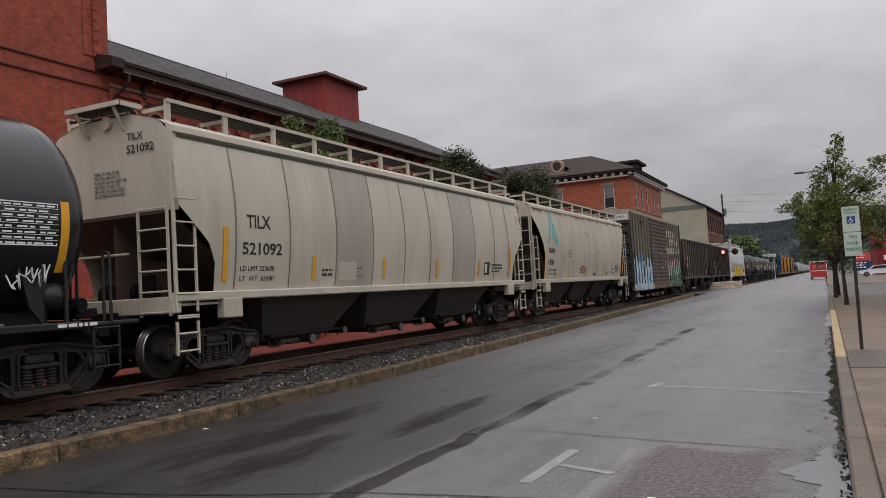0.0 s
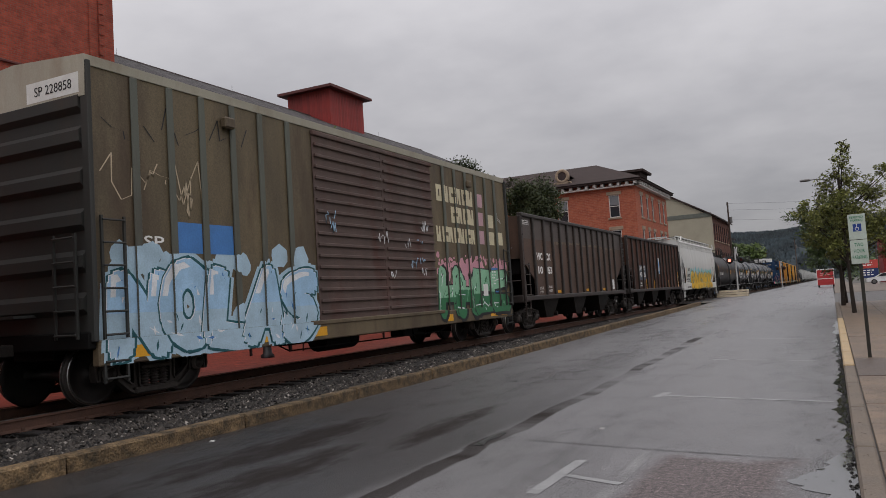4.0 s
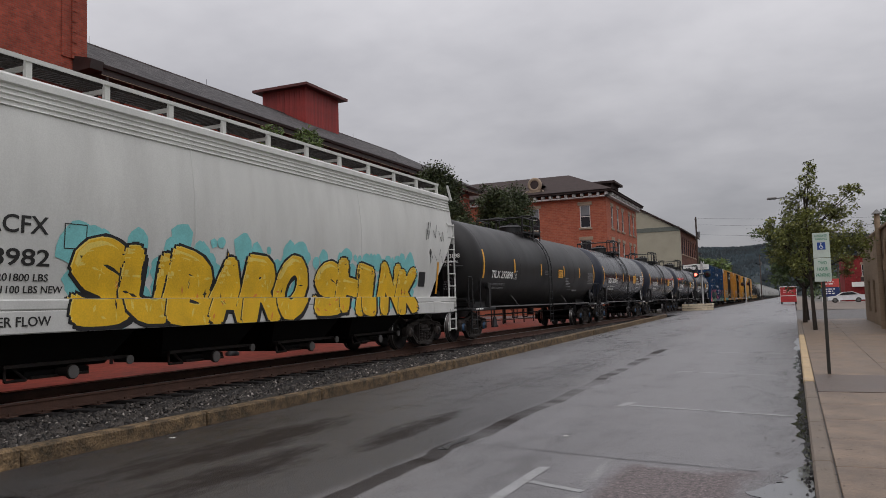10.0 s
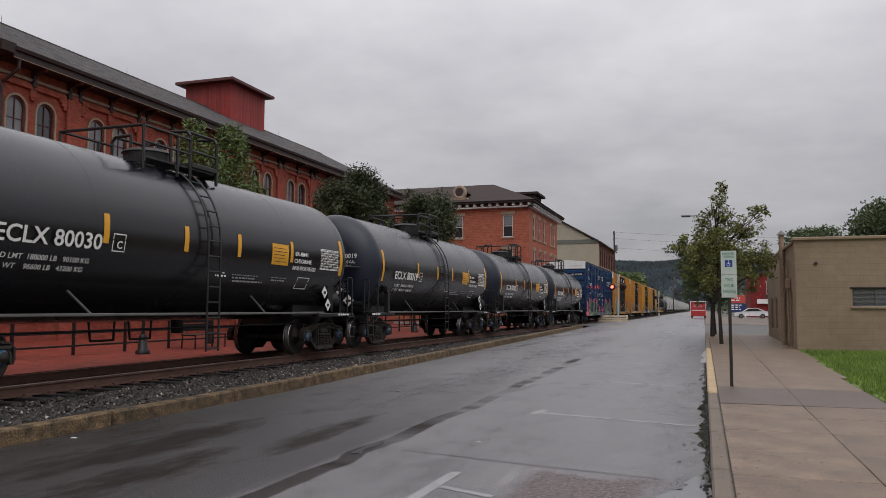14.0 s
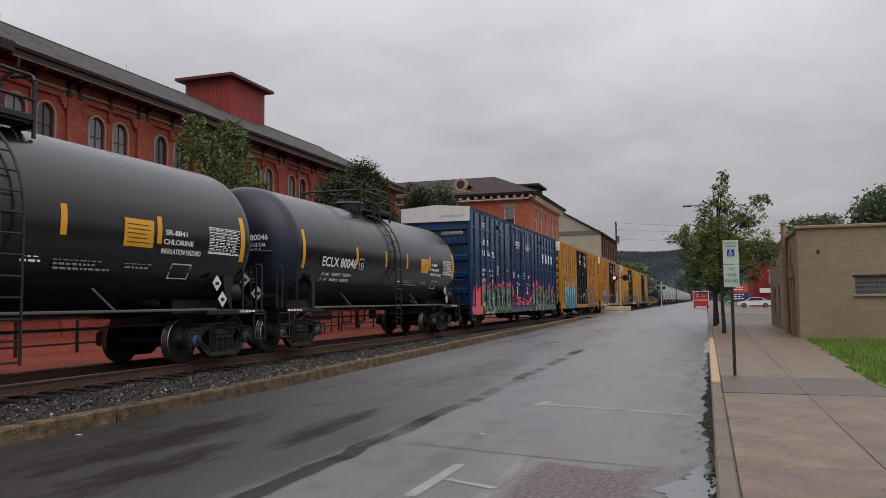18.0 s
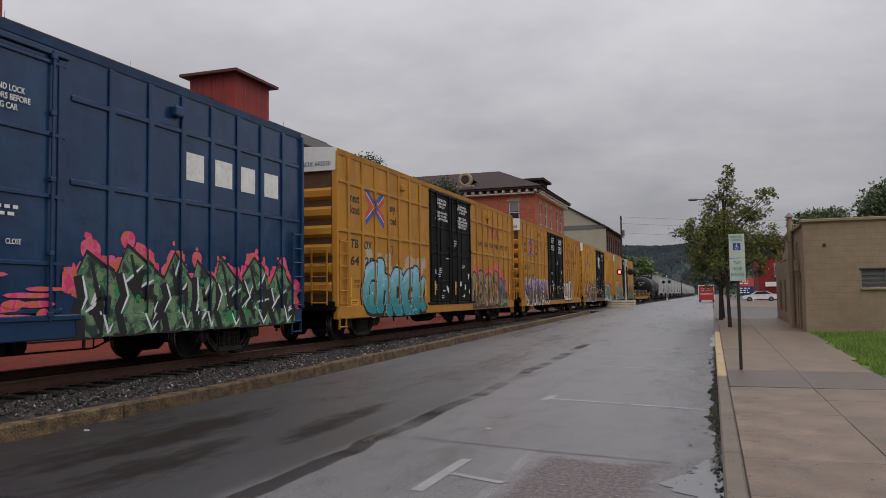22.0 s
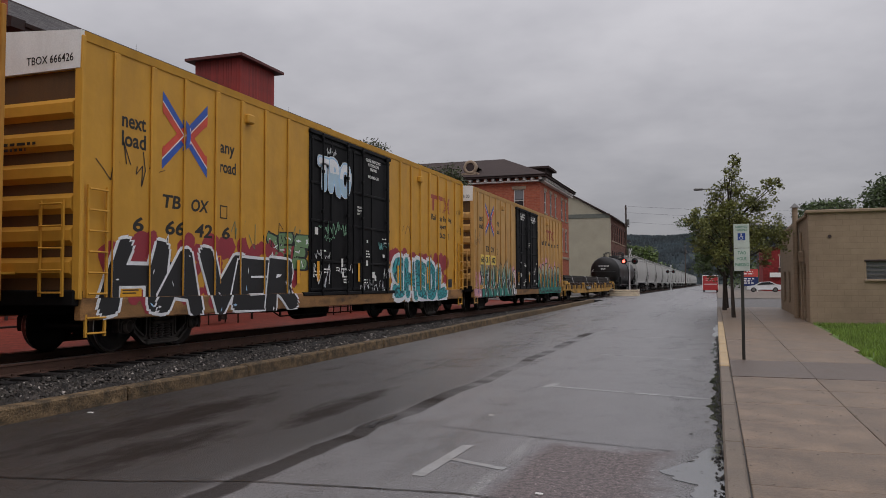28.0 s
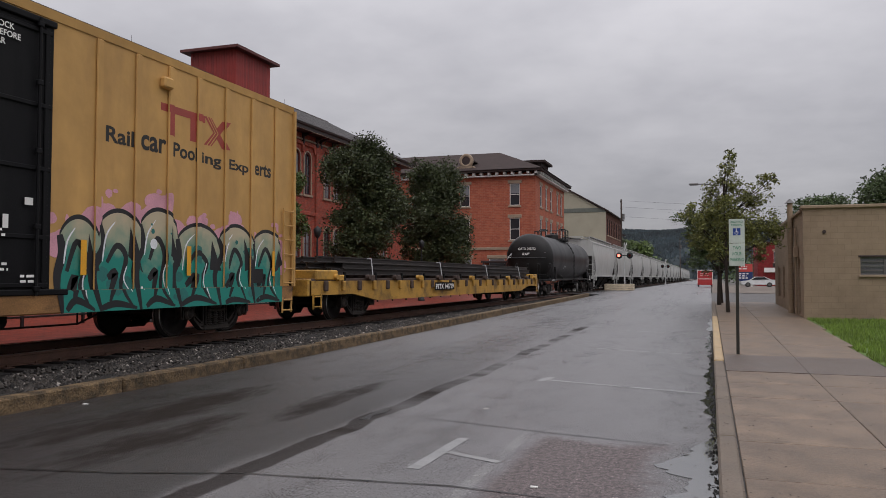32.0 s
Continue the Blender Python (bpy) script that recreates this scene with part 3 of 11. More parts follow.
    L(maths("MULTIPLY", ranged(dark, 0.0, 1.0, 0.62, 0.12), ranged(old, 0.0, 1.0, 1.0, 0.74)), b.inputs["Specular IOR Level"])
    bp = N("ShaderNodeBump")
    bp.inputs["Strength"].default_value, bp.inputs["Distance"].default_value = 0.6, 0.009
    L(stone.outputs["Distance"], bp.inputs["Height"]), L(bp.outputs[0], b.inputs["Normal"])
    return m


asphalt = wet_asphalt()
tar = material("wet_tar_seam", (0.012, 0.012, 0.013), 0.3, 0, 0.3, 3, 60, 0.3)
stain_dark = material("dark_wet_stain", (0.06, 0.053, 0.048), 0.5, 0, 0.3, 2, 80, 0.4)
road_paint = material("worn_road_paint", (0.28, 0.28, 0.28), 0.34, 0, 0.2, 3, 40, 0.2, (0.12, 0.12, 0.12), 0.7, 5)
faint_paint = material("faded_road_paint", (0.3, 0.3, 0.3), 0.3, 0, 0.2, 3, 40, 0.2, (0.11, 0.11, 0.11), 0.8, 4)
puddle_water = material("puddle_water", (0.03, 0.03, 0.029), 0.1, 0, 0.2, 2, 8, 0.0, spec=1.0)
puddle_bsdf = puddle_water.node_tree.nodes["Principled BSDF"]
puddle_bsdf.inputs["Coat Weight"].default_value, puddle_bsdf.inputs["Coat Roughness"].default_value, puddle_bsdf.inputs["Coat IOR"].default_value = 0.7, 0.02, 1.5
mud = material("dark_wet_grit", (0.012, 0.011, 0.009), 0.5, 0, 0.3, 4, 60, 0.3)
concrete = material("wet_tan_concrete", (0.165, 0.116, 0.078), 0.5, 0, 0.3, 1.6, 48, 0.5, (0.075, 0.05, 0.034), 0.7, 2.6, random_piece=0.08)
concrete_flat = material("far_tan_concrete", (0.19, 0.16, 0.135), 0.8, 0, 0.2, 0.6, 40, 0.2, (0.1, 0.085, 0.075), 0.6, spec=0.2)
kerb_stone = material("mossy_stone_kerb", (0.145, 0.096, 0.048), 0.85, 0, 0.65, 5.0, 34, 1.4, (0.016, 0.014, 0.008), 0.95, 3.2, random_piece=0.22)
kerb_grey = material("concrete_kerb", (0.15, 0.118, 0.088), 0.7, 0, 0.2, 2, 50, 0.4, (0.12, 0.1, 0.09), 0.6)
kerb_yellow = material("worn_yellow_kerb_paint", (0.42, 0.3, 0.16), 0.6, 0, 0.15, 2, 40, 0.3, (0.25, 0.22, 0.18), 0.5, 3)
ballast = material("dark_ballast_stone", (0.034, 0.029, 0.025), 0.7, 0, 0.25, 6, 40, 0.3, island=0.97, spec=0.35)
ballast_bed = material("ballast_bed", (0.011, 0.009, 0.0078), 0.8, 0, 0.5, 14, 50, 1.0, (0.03, 0.025, 0.02), 0.6, 2)
tie_wood = material("creosoted_tie", (0.012, 0.009, 0.008), 0.85, 0, 0.3, 4, 60, 0.6, random_piece=0.3)
rail_steel = material("rusty_rail_web", (0.085, 0.042, 0.028), 0.8, 0.0, 0.25, 3, 50, 0.3)
rail_top = material("worn_rail_head", (0.22, 0.2, 0.19), 0.32, 0.9, 0.1)
plaza_brick = brickwork("wet_red_paving_brick", (0.34, 0.062, 0.036), (0.24, 0.043, 0.028), (0.12, 0.035, 0.026), 0.2, 0.1, 0.006, 0.45, True, (0.13, 0.035, 0.026), 0.55, 0.25, patchy=0.5)
brick_red = brickwork("red_station_brick", (0.44, 0.088, 0.052), (0.3, 0.058, 0.037), (0.24, 0.115, 0.085), stain=(0.13, 0.04, 0.032), stain_amount=0.35, patchy=0.22)
brick_orange = brickwork("orange_red_brick", (0.44, 0.13, 0.072), (0.34, 0.092, 0.056), (0.4, 0.17, 0.11), 0.42, 0.15, 0.014, stain=(0.3, 0.08, 0.045), stain_amount=0.3, patchy=0.15, bump=0.2)
block_tan = brickwork("painted_tan_block", (0.31, 0.233, 0.16), (0.298, 0.223, 0.152), (0.262, 0.197, 0.135), 0.42, 0.2, 0.01, 0.75, stain=(0.18, 0.132, 0.092), stain_amount=0.55, bump=0.3, patchy=0.1)
brick_far = brickwork("far_brown_brick", (0.2, 0.09, 0.06), (0.16, 0.07, 0.05), (0.12, 0.07, 0.06))
trim_red = material("dark_red_trim_paint", (0.1, 0.022, 0.018), 0.6, 0, 0.2, 2, 40, 0.2)
trim_dark = material("dark_brown_eave_paint", (0.035, 0.02, 0.018), 0.6, 0, 0.25, 2, 40, 0.2)
stone_trim = material("buff_stone_trim", (0.31, 0.235, 0.165), 0.75, 0, 0.15, 3, 40, 0.3)
white_trim = material("white_trim_paint", (0.62, 0.6, 0.57), 0.6, 0, 0.1, 3, 40, 0.1)
board_red = material("dark_red_boards", (0.29, 0.028, 0.022), 0.65, 0, 0.25, 2, 30, 0.3, (0.09, 0.02, 0.018), 0.6, 1.2, random_piece=0.2, streak=(1, 1, 0.2))
slate = brickwork("grey_roof_shingle", (0.092, 0.082, 0.081), (0.026, 0.0215, 0.0215), (0.02, 0.018, 0.018), 0.4, 0.15, 0.012, 0.75, stain=(0.05, 0.043, 0.045), stain_amount=0.35, bump=0.8, patchy=0.4)
roof_brown = material("brown_grey_roof", (0.05, 0.036, 0.033), 0.85, 0, 0.2, 1.5, 30, 0.3, spec=0.15)
cream_wall = material("pale_olive_render", (0.36, 0.33, 0.25), 0.8, 0, 0.08, 0.5, 30, 0.1, (0.28, 0.26, 0.2), 0.4)
green_band = material("grey_green_band", (0.12, 0.13, 0.11), 0.7, 0, 0.15)
iron = material("black_iron", (0.015, 0.015, 0.016), 0.5, 0.2, 0.2)
bark = material("dark_bark", (0.035, 0.026, 0.02), 0.9, 0, 0.3, 8, 40, 0.8)
leaf_mid = material("green_leaf", (0.09, 0.132, 0.032), 0.6, 0, 0.25, 1.2, 30, 0, island=0.45)
leaf_dark = material("dark_green_leaf", (0.055, 0.084, 0.025), 0.6, 0, 0.25, 1.2, 30, 0, island=0.45)
leaf_plaza = material("dull_green_leaf", (0.042, 0.056, 0.017), 0.6, 0, 0.25, 1.2, 30, 0, island=0.5)
leaf_turning = material("olive_turning_leaf", (0.14, 0.15, 0.036), 0.6, 0, 0.3, 0.8, 30, 0, island=0.5)
grass_green = material("lawn_grass", (0.14, 0.215, 0.03), 0.7, 0, 0.25, 0.8, 30, 0, island=0.35)
soil = material("grass_soil", (0.09, 0.15, 0.028), 0.9, 0, 0.3, 1.5, 30, 0.4)
# the bluish tint of distant haze is mixed into this forest colour
forest = material("distant_wooded_hill", (0.026, 0.037, 0.043), 0.9, 0, 0.55, 0.02, 0.12, 0, (0.035, 0.048, 0.042), 0.6, 0.03)
ground_mat = material("dull_ground", (0.09, 0.085, 0.075), 0.9, 0, 0.25, 0.2, 5, 0.2)


def glass_pane(name, tint=(0.03, 0.035, 0.04)):
    m = bpy.data.materials.new(name)
    m.use_nodes = True
    b = m.node_tree.nodes["Principled BSDF"]
    b.inputs["Base Color"].default_value = (*tint, 1)
    b.inputs["Roughness"].default_value = 0.06
    b.inputs["Specular IOR Level"].default_value = 0.8
    return m


pane_dark = glass_pane("dark_window_glass")
pane_curtain = material("curtained_window_glass", (0.2, 0.21, 0.22), 0.15, 0, 0.15, 0.7, 20, 0)


# ---------------------------------------------------------------- ground, road, pavement
def rise(y):
    return 0.0 if y < 14 else min(0.42, (y - 14) * 0.0088)


YS = [-40, -10, 0, 4, 8, 14, 20, 26, 32, 38, 44, 50, 56, 61.7, 70, 90, 130, 200, 350, 800]


def strip(x0, x1, dz, y0=-40, y1=800, s=None):
    s = s or Shape()
    ys = [y0] + [y for y in YS if y0 < y < y1] + [y1]
    s.loft([[(x0, y, rise(y) + dz), (x1, y, rise(y) + dz)] for y in ys], cap=False, closed=False)
    return s


setting("ground", Shape().add([(-4000, -4000, -0.3), (4000, -4000, -0.3), (4000, 4000, -0.3), (-4000, 4000, -0.3)], [(0, 1, 2, 3)]), ground_mat, "dull open ground reaching the horizon", "ground")
s = strip(-7.86, 0.13, 0.0)
setting("road", s, asphalt, "wet dark asphalt street with worn patches", "road")
# the cross street behind the parking strip and the level crossing
s = Shape().loft([[(-40, y, 0.425), (-7.86, y, 0.425)] for y in (58, 62, 78)], cap=False, closed=False)
setting("crossing_road", s, asphalt, "asphalt level crossing over the track", "road")
s = Shape().loft([[(0.13, y, rise(y)), (80, y, rise(y))] for y in (43.5, 50, 56, 61.7, 66)], cap=False, closed=False)
setting("side_road", s, stain_dark, "wet asphalt side street", "road")
s = Shape().loft([[(3.0, y, rise(y) + 0.01), (60, y, rise(y) + 0.01)] for y in (100, 140)], cap=False, closed=False)
setting("car_park", s, concrete_flat, "asphalt car park beyond the side street", "road")
# left stone kerb in lengths
kerb_left = thing("stone_kerb", "mossy brown stone kerb in long lengths", "kerb", kind="structure")
y, n, rk = -6.05, 0, random.Random(5)
while y < 53:
    ln = 3.02
    zz = rise(y + ln / 2)
    s = Shape().cbox(-0.11, 0.012, -0.25, 0.11, ln - 0.012, 0.205, 0.025)
    part("kerb_length", s, kerb_stone, kerb_left, m=pose(-7.97 + rk.uniform(-0.012, 0.012), y, zz + rk.uniform(-0.008, 0.008), math.degrees(0.0088 if 14 < y < 61 else 0.0) * 1.0, 0, rk.uniform(-0.15, 0.15)))
    y += ln
# right kerb and pavement slabs
kerb_right = thing("concrete_kerb", "worn concrete kerb with a faded yellow stretch", "kerb", kind="structure")
y = -4.0
while y < 43.5:
    ln = 2.4
    m = kerb_yellow if 14.9 < y + 1.2 < 29 else kerb_grey
    s = Shape().cbox(0.12, 0.008, -0.2, 0.293, ln - 0.008, 0.125, 0.02)
    part("kerb_length", s, m, kerb_right, m=pose(0, y, rise(y + ln / 2), math.degrees(0.0088) if y > 13 else 0))
    y += ln
pave = thing("pavement", "tan concrete slabs with dark joints", "pavement", kind="structure")
concrete_wet = material("soaked_brown_concrete", (0.1, 0.072, 0.056), 0.4, 0, 0.16, 1.3, 60, 0.2, (0.07, 0.05, 0.042), 0.5, 0.9)
rs = random.Random(8)
ROWS = [13.6 - 1.45 * i for i in range(14, 0, -1)] + [13.6 + 2.6 * i for i in range(13)]
for y, y2 in zip(ROWS, ROWS[1:]):
    y2 = min(y2, 43.5)
    wide_gap = 0.028 if abs(y - 13.6) < 0.01 else rs.uniform(0.004, 0.013)
    for xa, xb in ((0.305, 1.549), (1.555, 2.86 if y < 18 else 3.0 if y < 23 else 3.12)):
        part("slab", Shape().cbox(xa, wide_gap, -0.16, xb, y2 - y - 0.006, 0.12, 0.006), concrete_wet if abs(y - 13.6) < 0.01 else concrete, pave, m=pose(0, y, rise((y + y2) / 2) + rs.uniform(-0.003, 0.003), math.degrees(0.0088) if y > 13 else 0, 0, 0))
setting("pavement_base", strip(0.27, 2.9, 0.09, -10, 43.5), stain_dark, "dark joint bed under the slabs", "pavement")
# crumbs, twigs and leaf scraps on the slabs and in the gutter
rs = random.Random(27)
litter = Shape()
for i in range(420):
    if i < 230:
        x, y, z = 0.32 + 2.4 * rs.random() ** 1.2, rs.uniform(4.5, 15.0), 0.122
    elif i < 300:
        x, y, z = rs.uniform(0.14, 0.33), rs.uniform(4.5, 14.0), 0.127
    else:
        x, y, z = 0.1 - 0.5 * rs.random() ** 2.5, rs.uniform(4.0, 14.0), 0.006
    a, r = rs.uniform(0, 3.14), rs.uniform(0.006, 0.02) if i < 400 else rs.uniform(0.02, 0.05)
    u, v = (r * math.cos(a), r * math.sin(a)), (-0.45 * r * math.sin(a), 0.45 * r * math.cos(a))
    g = z + rise(y) + 0.003
    litter.poly([(x - u[0], y - u[1], g), (x + v[0], y + v[1], g + 0.004), (x + u[0], y + u[1], g + 0.001), (x - v[0], y - v[1], g + 0.003)])
tagged(part("leaf_litter", litter, material("sodden_leaf_litter", (0.03, 0.02, 0.013), 0.7, 0, 0.3, 5, 60, 0, island=0.6), None, fix=False), "dark crumbs of sodden leaf litter on the pavement", "litter", "", "stuff")
s = strip(0.2, 2.9, 0.03, 66, 420)
s = strip(2.9, 3.4, 0.025, 66, 100, s)
setting("far_pavement", s, concrete_flat, "tan concrete pavement beyond the side street", "pavement")
setting("verge", strip(3.4, 40, 0.015, 66, 100), concrete_flat, "asphalt margin by the car park", "road")

# marks and wear on the road
marks = thing("road_markings", "worn white parking bay markings", "road marking", kind="structure")


def flat_quad(pts, dz=0.004):
    return Shape().poly([(x, y, rise(y) + dz) for x, y in pts])


def band(a, b, w, dz=0.004):
    a, b = Vector(a), Vector(b)
    d = (b - a).normalized()
    n = Vector((-d.y, d.x)) * w / 2
    return flat_quad([a - n, b - n, b + n, a + n], dz)


part("bay_mark", band((-2.36, 6.25), (-2.33, 7.6), 0.12), road_paint, marks)
part("bay_mark", band((-2.28, 6.95), (-1.72, 6.72), 0.09), road_paint, marks)
part("bay_mark", band((-2.5, 12.2), (-2.42, 12.75), 0.14), road_paint, marks)
part("bay_mark", band((-2.42, 12.38), (-0.05, 11.68), 0.1), faint_paint, marks)
part("bay_mark", band((-2.4, 17.9), (-0.3, 17.2), 0.1), faint_paint, marks)
part("bay_mark", band((-2.4, 23.5), (-0.3, 22.8), 0.1), faint_paint, marks)


def wavy(points, w, mat, name, seed, parent, dz=0.003, jag=0.35):
    """A crooked band on the road along points."""
    rnd, left, right = random.Random(seed), [], []
    for (x0, y0), (x1, y1) in zip(points, points[1:]):
        n = max(2, int(math.hypot(x1 - x0, y1 - y0) / 0.25))
        for i in range(n):
            f = i / n
            x, y = x0 + (x1 - x0) * f + rnd.uniform(-0.02, 0.02), y0 + (y1 - y0) * f
            dx, dy = x1 - x0, y1 - y0
            ln = math.hypot(dx, dy)
            ww = w * rnd.uniform(1 - jag, 1 + jag) / 2
            left.append((x - dy / ln * ww, y + dx / ln * ww))
            right.append((x + dy / ln * ww, y - dx / ln * ww))
    s = Shape()
    s.loft([[(a[0], a[1], rise(a[1]) + dz), (b[0], b[1], rise(b[1]) + dz)] for a, b in zip(left, right)], cap=False, closed=False)
    return part(name, s, mat, parent)


wear = thing("road_repairs", "dark tar seams, stains and cracks in asphalt", "road repair", kind="structure")
wavy([(-3.74, 8.2), (-3.76, 9.3)], 0.1, tar, "tar_seam", 2, wear, 0.006)
wavy([(-3.6, 19.2), (-3.5, 22.0)], 0.05, tar, "tar_seam", 4, wear)
wavy([(-7.5, 4.9), (-5.7, 5.07), (-4.6, 5.3), (-3.66, 5.62), (-1.9, 5.82), (-0.6, 5.7)], 0.022, tar, "crack", 6, wear, 0.007)
wavy([(-3.3, 8.6), (-1.7, 8.2), (-0.1, 7.9)], 0.018, tar, "crack", 7, wear, 0.007)
wavy([(-5.9, 14.6), (-5.3, 14.3)], 0.05, tar, "crack", 8, wear, 0.007)
wavy([(-4.7, 17.5), (-4.6, 20.0)], 0.03, tar, "crack", 9, wear, 0.007)


pool = thing("kerbside_puddle", "still rain puddle lying along the kerb", "puddle")


def water_strip(y0, y1, width, seed, step=0.06):
    """Still water along the kerb with a ragged outer edge."""
    rnd, rows, y, w = random.Random(seed), [], y0, 0.0
    ph = [rnd.uniform(0, 6.28) for _ in range(3)]
    while y <= y1:
        w = 0.6 * w + 0.4 * rnd.uniform(-0.5, 0.5)
        full = width(y) * (1 + 0.3 * math.sin(y * 2.3 + ph[0]) + 0.25 * math.sin(y * 6.7 + ph[1]) + w) + rnd.uniform(-0.01, 0.01)
        rows.append([(0.125 - max(0.004, full), y, rise(y) + 0.005), (0.125, y, rise(y) + 0.005)])
        y += step
    return part("water_sheet", Shape().loft(rows, cap=False, closed=False), puddle_water, pool)


water_strip(8.6, 16.6, lambda y: 0.02 + 0.11 * max(0.0, math.sin((y - 8.2) / 8.6 * math.pi)) ** 0.6, 3)
water_strip(16.7, 30.0, lambda y: 0.13 + 0.03 * math.sin(y), 4, 0.2)
water_strip(5.0, 8.55, lambda y: 0.06 + 0.26 * max(0.0, math.sin((y - 4.6) / 4.1 * math.pi)), 5)
grit = thing("kerbside_grit", "black wet grit and leaves in the gutter", "grit", kind="stuff")
rp = random.Random(15)
s = Shape()
for _ in range(420):
    y = rp.uniform(5, 24)
    x, r = 0.118 - abs(rp.gauss(0, 0.035)), rp.uniform(0.008, 0.028)
    a = rp.uniform(0, 6.28)
    s.add([(x + r * math.cos(a + k * 2.1), y + r * 1.6 * math.sin(a + k * 2.1), rise(y) + 0.007) for k in range(3)] + [(x, y, rise(y) + 0.012 + r * 0.5)], [(0, 1, 3), (1, 2, 3), (2, 0, 3)])
part("grit_heap", s, mud, grit)
litter = thing("litter_scraps", "small pale paper scraps on wet asphalt", "litter", kind="stuff")
rl = random.Random(77)
s = Shape()
for x, y in ((-7.55, 8.0), (-1.25, 6.0), (-2.6, 9.4)):
    d = rl.uniform(0.025, 0.04)
    s.box(x - d, y - d * 0.5, rise(y) + 0.004, x + d, y + d * 0.5, rise(y) + 0.012)
part("scrap", s, white, litter)

# ---------------------------------------------------------------- track
track = thing("railway_track", "rusty steel rails on dark wooden ties", "track", kind="structure")
for k in (-1, 1):
    x = XC + k * 0.7525
    s = Shape()
    prof = [(x - 0.07, 0.29), (x + 0.07, 0.29), (x + 0.07, 0.302), (x + 0.012, 0.325), (x + 0.012, 0.425), (x + 0.036, 0.435), (x + 0.036, RAIL - 0.006), (x - 0.036, RAIL - 0.006), (x - 0.036, 0.435), (x - 0.012, 0.425), (x - 0.012, 0.325), (x - 0.07, 0.302)]
    s.prism(prof, -60, 800)
    s.slot = 1
    s.prism([(x - 0.03, RAIL - 0.006), (x + 0.03, RAIL - 0.006), (x + 0.026, RAIL), (x - 0.026, RAIL)], -60, 800)
    part("rail", s, [rail_steel, rail_top], track)
TIE = Shape().cbox(-1.3, -0.115, 0.11, 1.3, 0.115, 0.285, 0.012).mesh("tie", [tie_wood])
turn_out(TIE)
SPIKE = Shape()
for k in (-1, 1):
    SPIKE.cbox(k * 0.7525 - 0.16, -0.09, 0.28, k * 0.7525 + 0.16, 0.09, 0.297, 0.004)
    for dx in (-0.1, 0.1):
        SPIKE.cbox(k * 0.7525 + dx - 0.015, -0.02, 0.29, k * 0.7525 + dx + 0.015, 0.02, 0.335, 0.004)
SPIKE = SPIKE.mesh("tie_plate", [rail_steel])
rt = random.Random(9)
for i in range(130):
    y = -2.0 + i * 0.495
    t = part("tie", TIE, None, track, m=pose(XC + rt.uniform(-0.05, 0.05), y, rt.uniform(-0.01, 0.006), 0, 0, rt.uniform(-1.2, 1.2)))
    if i < 70:
        part("tie_plate", SPIKE, None, t)


def bed(x, y):
    """The height of the ballast's surface."""
    d = abs(x - XC)
    z = 0.235 if d < 1.35 else 0.235 - (d - 1.35) * 0.075
    return z + 0.02 * math.sin(x * 9.1 + y * 3.3)


s = Shape()
xs = [-12.7, -12.3, -11.9, -11.4, -10.7, -10.0, -9.5, -9.1, -8.7, -8.3, -8.05]
s.loft([[(x, y, bed(x, y) + (rise(y) * 0.35 if x > -9.3 else 0.0)) for x in xs] for y in [-60 + 2 * i for i in range(59)] + [62, 120, 300, 800]], cap=False, closed=False)
setting("ballast_bed", s, ballast_bed, "dark stone ballast bed along the track", "ballast")
rb = np.random.RandomState(4)


pale_stone = material("pale_ballast_stone", (0.2, 0.18, 0.16), 0.7, 0, 0.3, 6, 40, 0.3, island=0.85)


def stones(name, n, y0, y1, x0, x1, lo, hi, mat=ballast, label="loose dark crushed stones beside the track"):
    s = Shape()
    for _ in range(n):
        y = y0 + (y1 - y0) * rb.rand() ** 1.4
        x = x0 + (x1 - x0) * rb.rand()
        r = lo + (hi - lo) * rb.rand()
        z = bed(x, y) + (rise(y) * 0.35 if x > -9.3 else 0.0) + r * 0.25
        a = rb.rand() * 6.28
        ring = []
        k = 5
        for i in range(k):
            t = a + 6.283 * i / k
            q = r * (0.7 + 0.5 * rb.rand())
            ring.append((x + q * math.cos(t), y + q * math.sin(t), z + (rb.rand() - 0.5) * r * 0.5))
        v = ring + [(x + (rb.rand() - 0.5) * r, y + (rb.rand() - 0.5) * r, z + r * (0.55 + 0.4 * rb.rand())), (x, y, z - r)]
        s.add(v, [(i, (i + 1) % k, k) for i in range(k)] + [((i + 1) % k, i, k + 1) for i in range(k)])
    return tagged(part(name, s, mat, fix=False), label, "ballast", "", "stuff")


stones("ballast_stones", 17000, 3, 44, -9.5, -8.08, 0.022, 0.05)
stones("ballast_stones", 1500, 3, 40, -9.9, -9.5, 0.018, 0.034)
stones("ballast_stones", 4200, 3, 44, -9.55, -8.1, 0.018, 0.038, pale_stone, "scattered pale stones among the ballast")
stones("ballast_stones", 2500, 3, 26, -12.5, -11.6, 0.025, 0.05)
stones("ballast_stones", 2500, 3, 26, -11.3, -10.1, 0.022, 0.045)

# ---------------------------------------------------------------- plaza with its fence
s = Shape().loft([[(-24.0, y, 0.40), (-12.7, y, 0.36)] for y in (-40, 0, 30, 58)], cap=False, closed=False)
setting("plaza_paving", s, plaza_brick, "wet red brick paving of the station forecourt", "paving")
s = Shape().loft([[(-90, y, 0.38), (-12.7, y, 0.38)] for y in (78, 120, 300, 800)], cap=False, closed=False)
setting("far_ground", s, ground_mat, "dull ground behind the far buildings", "ground")

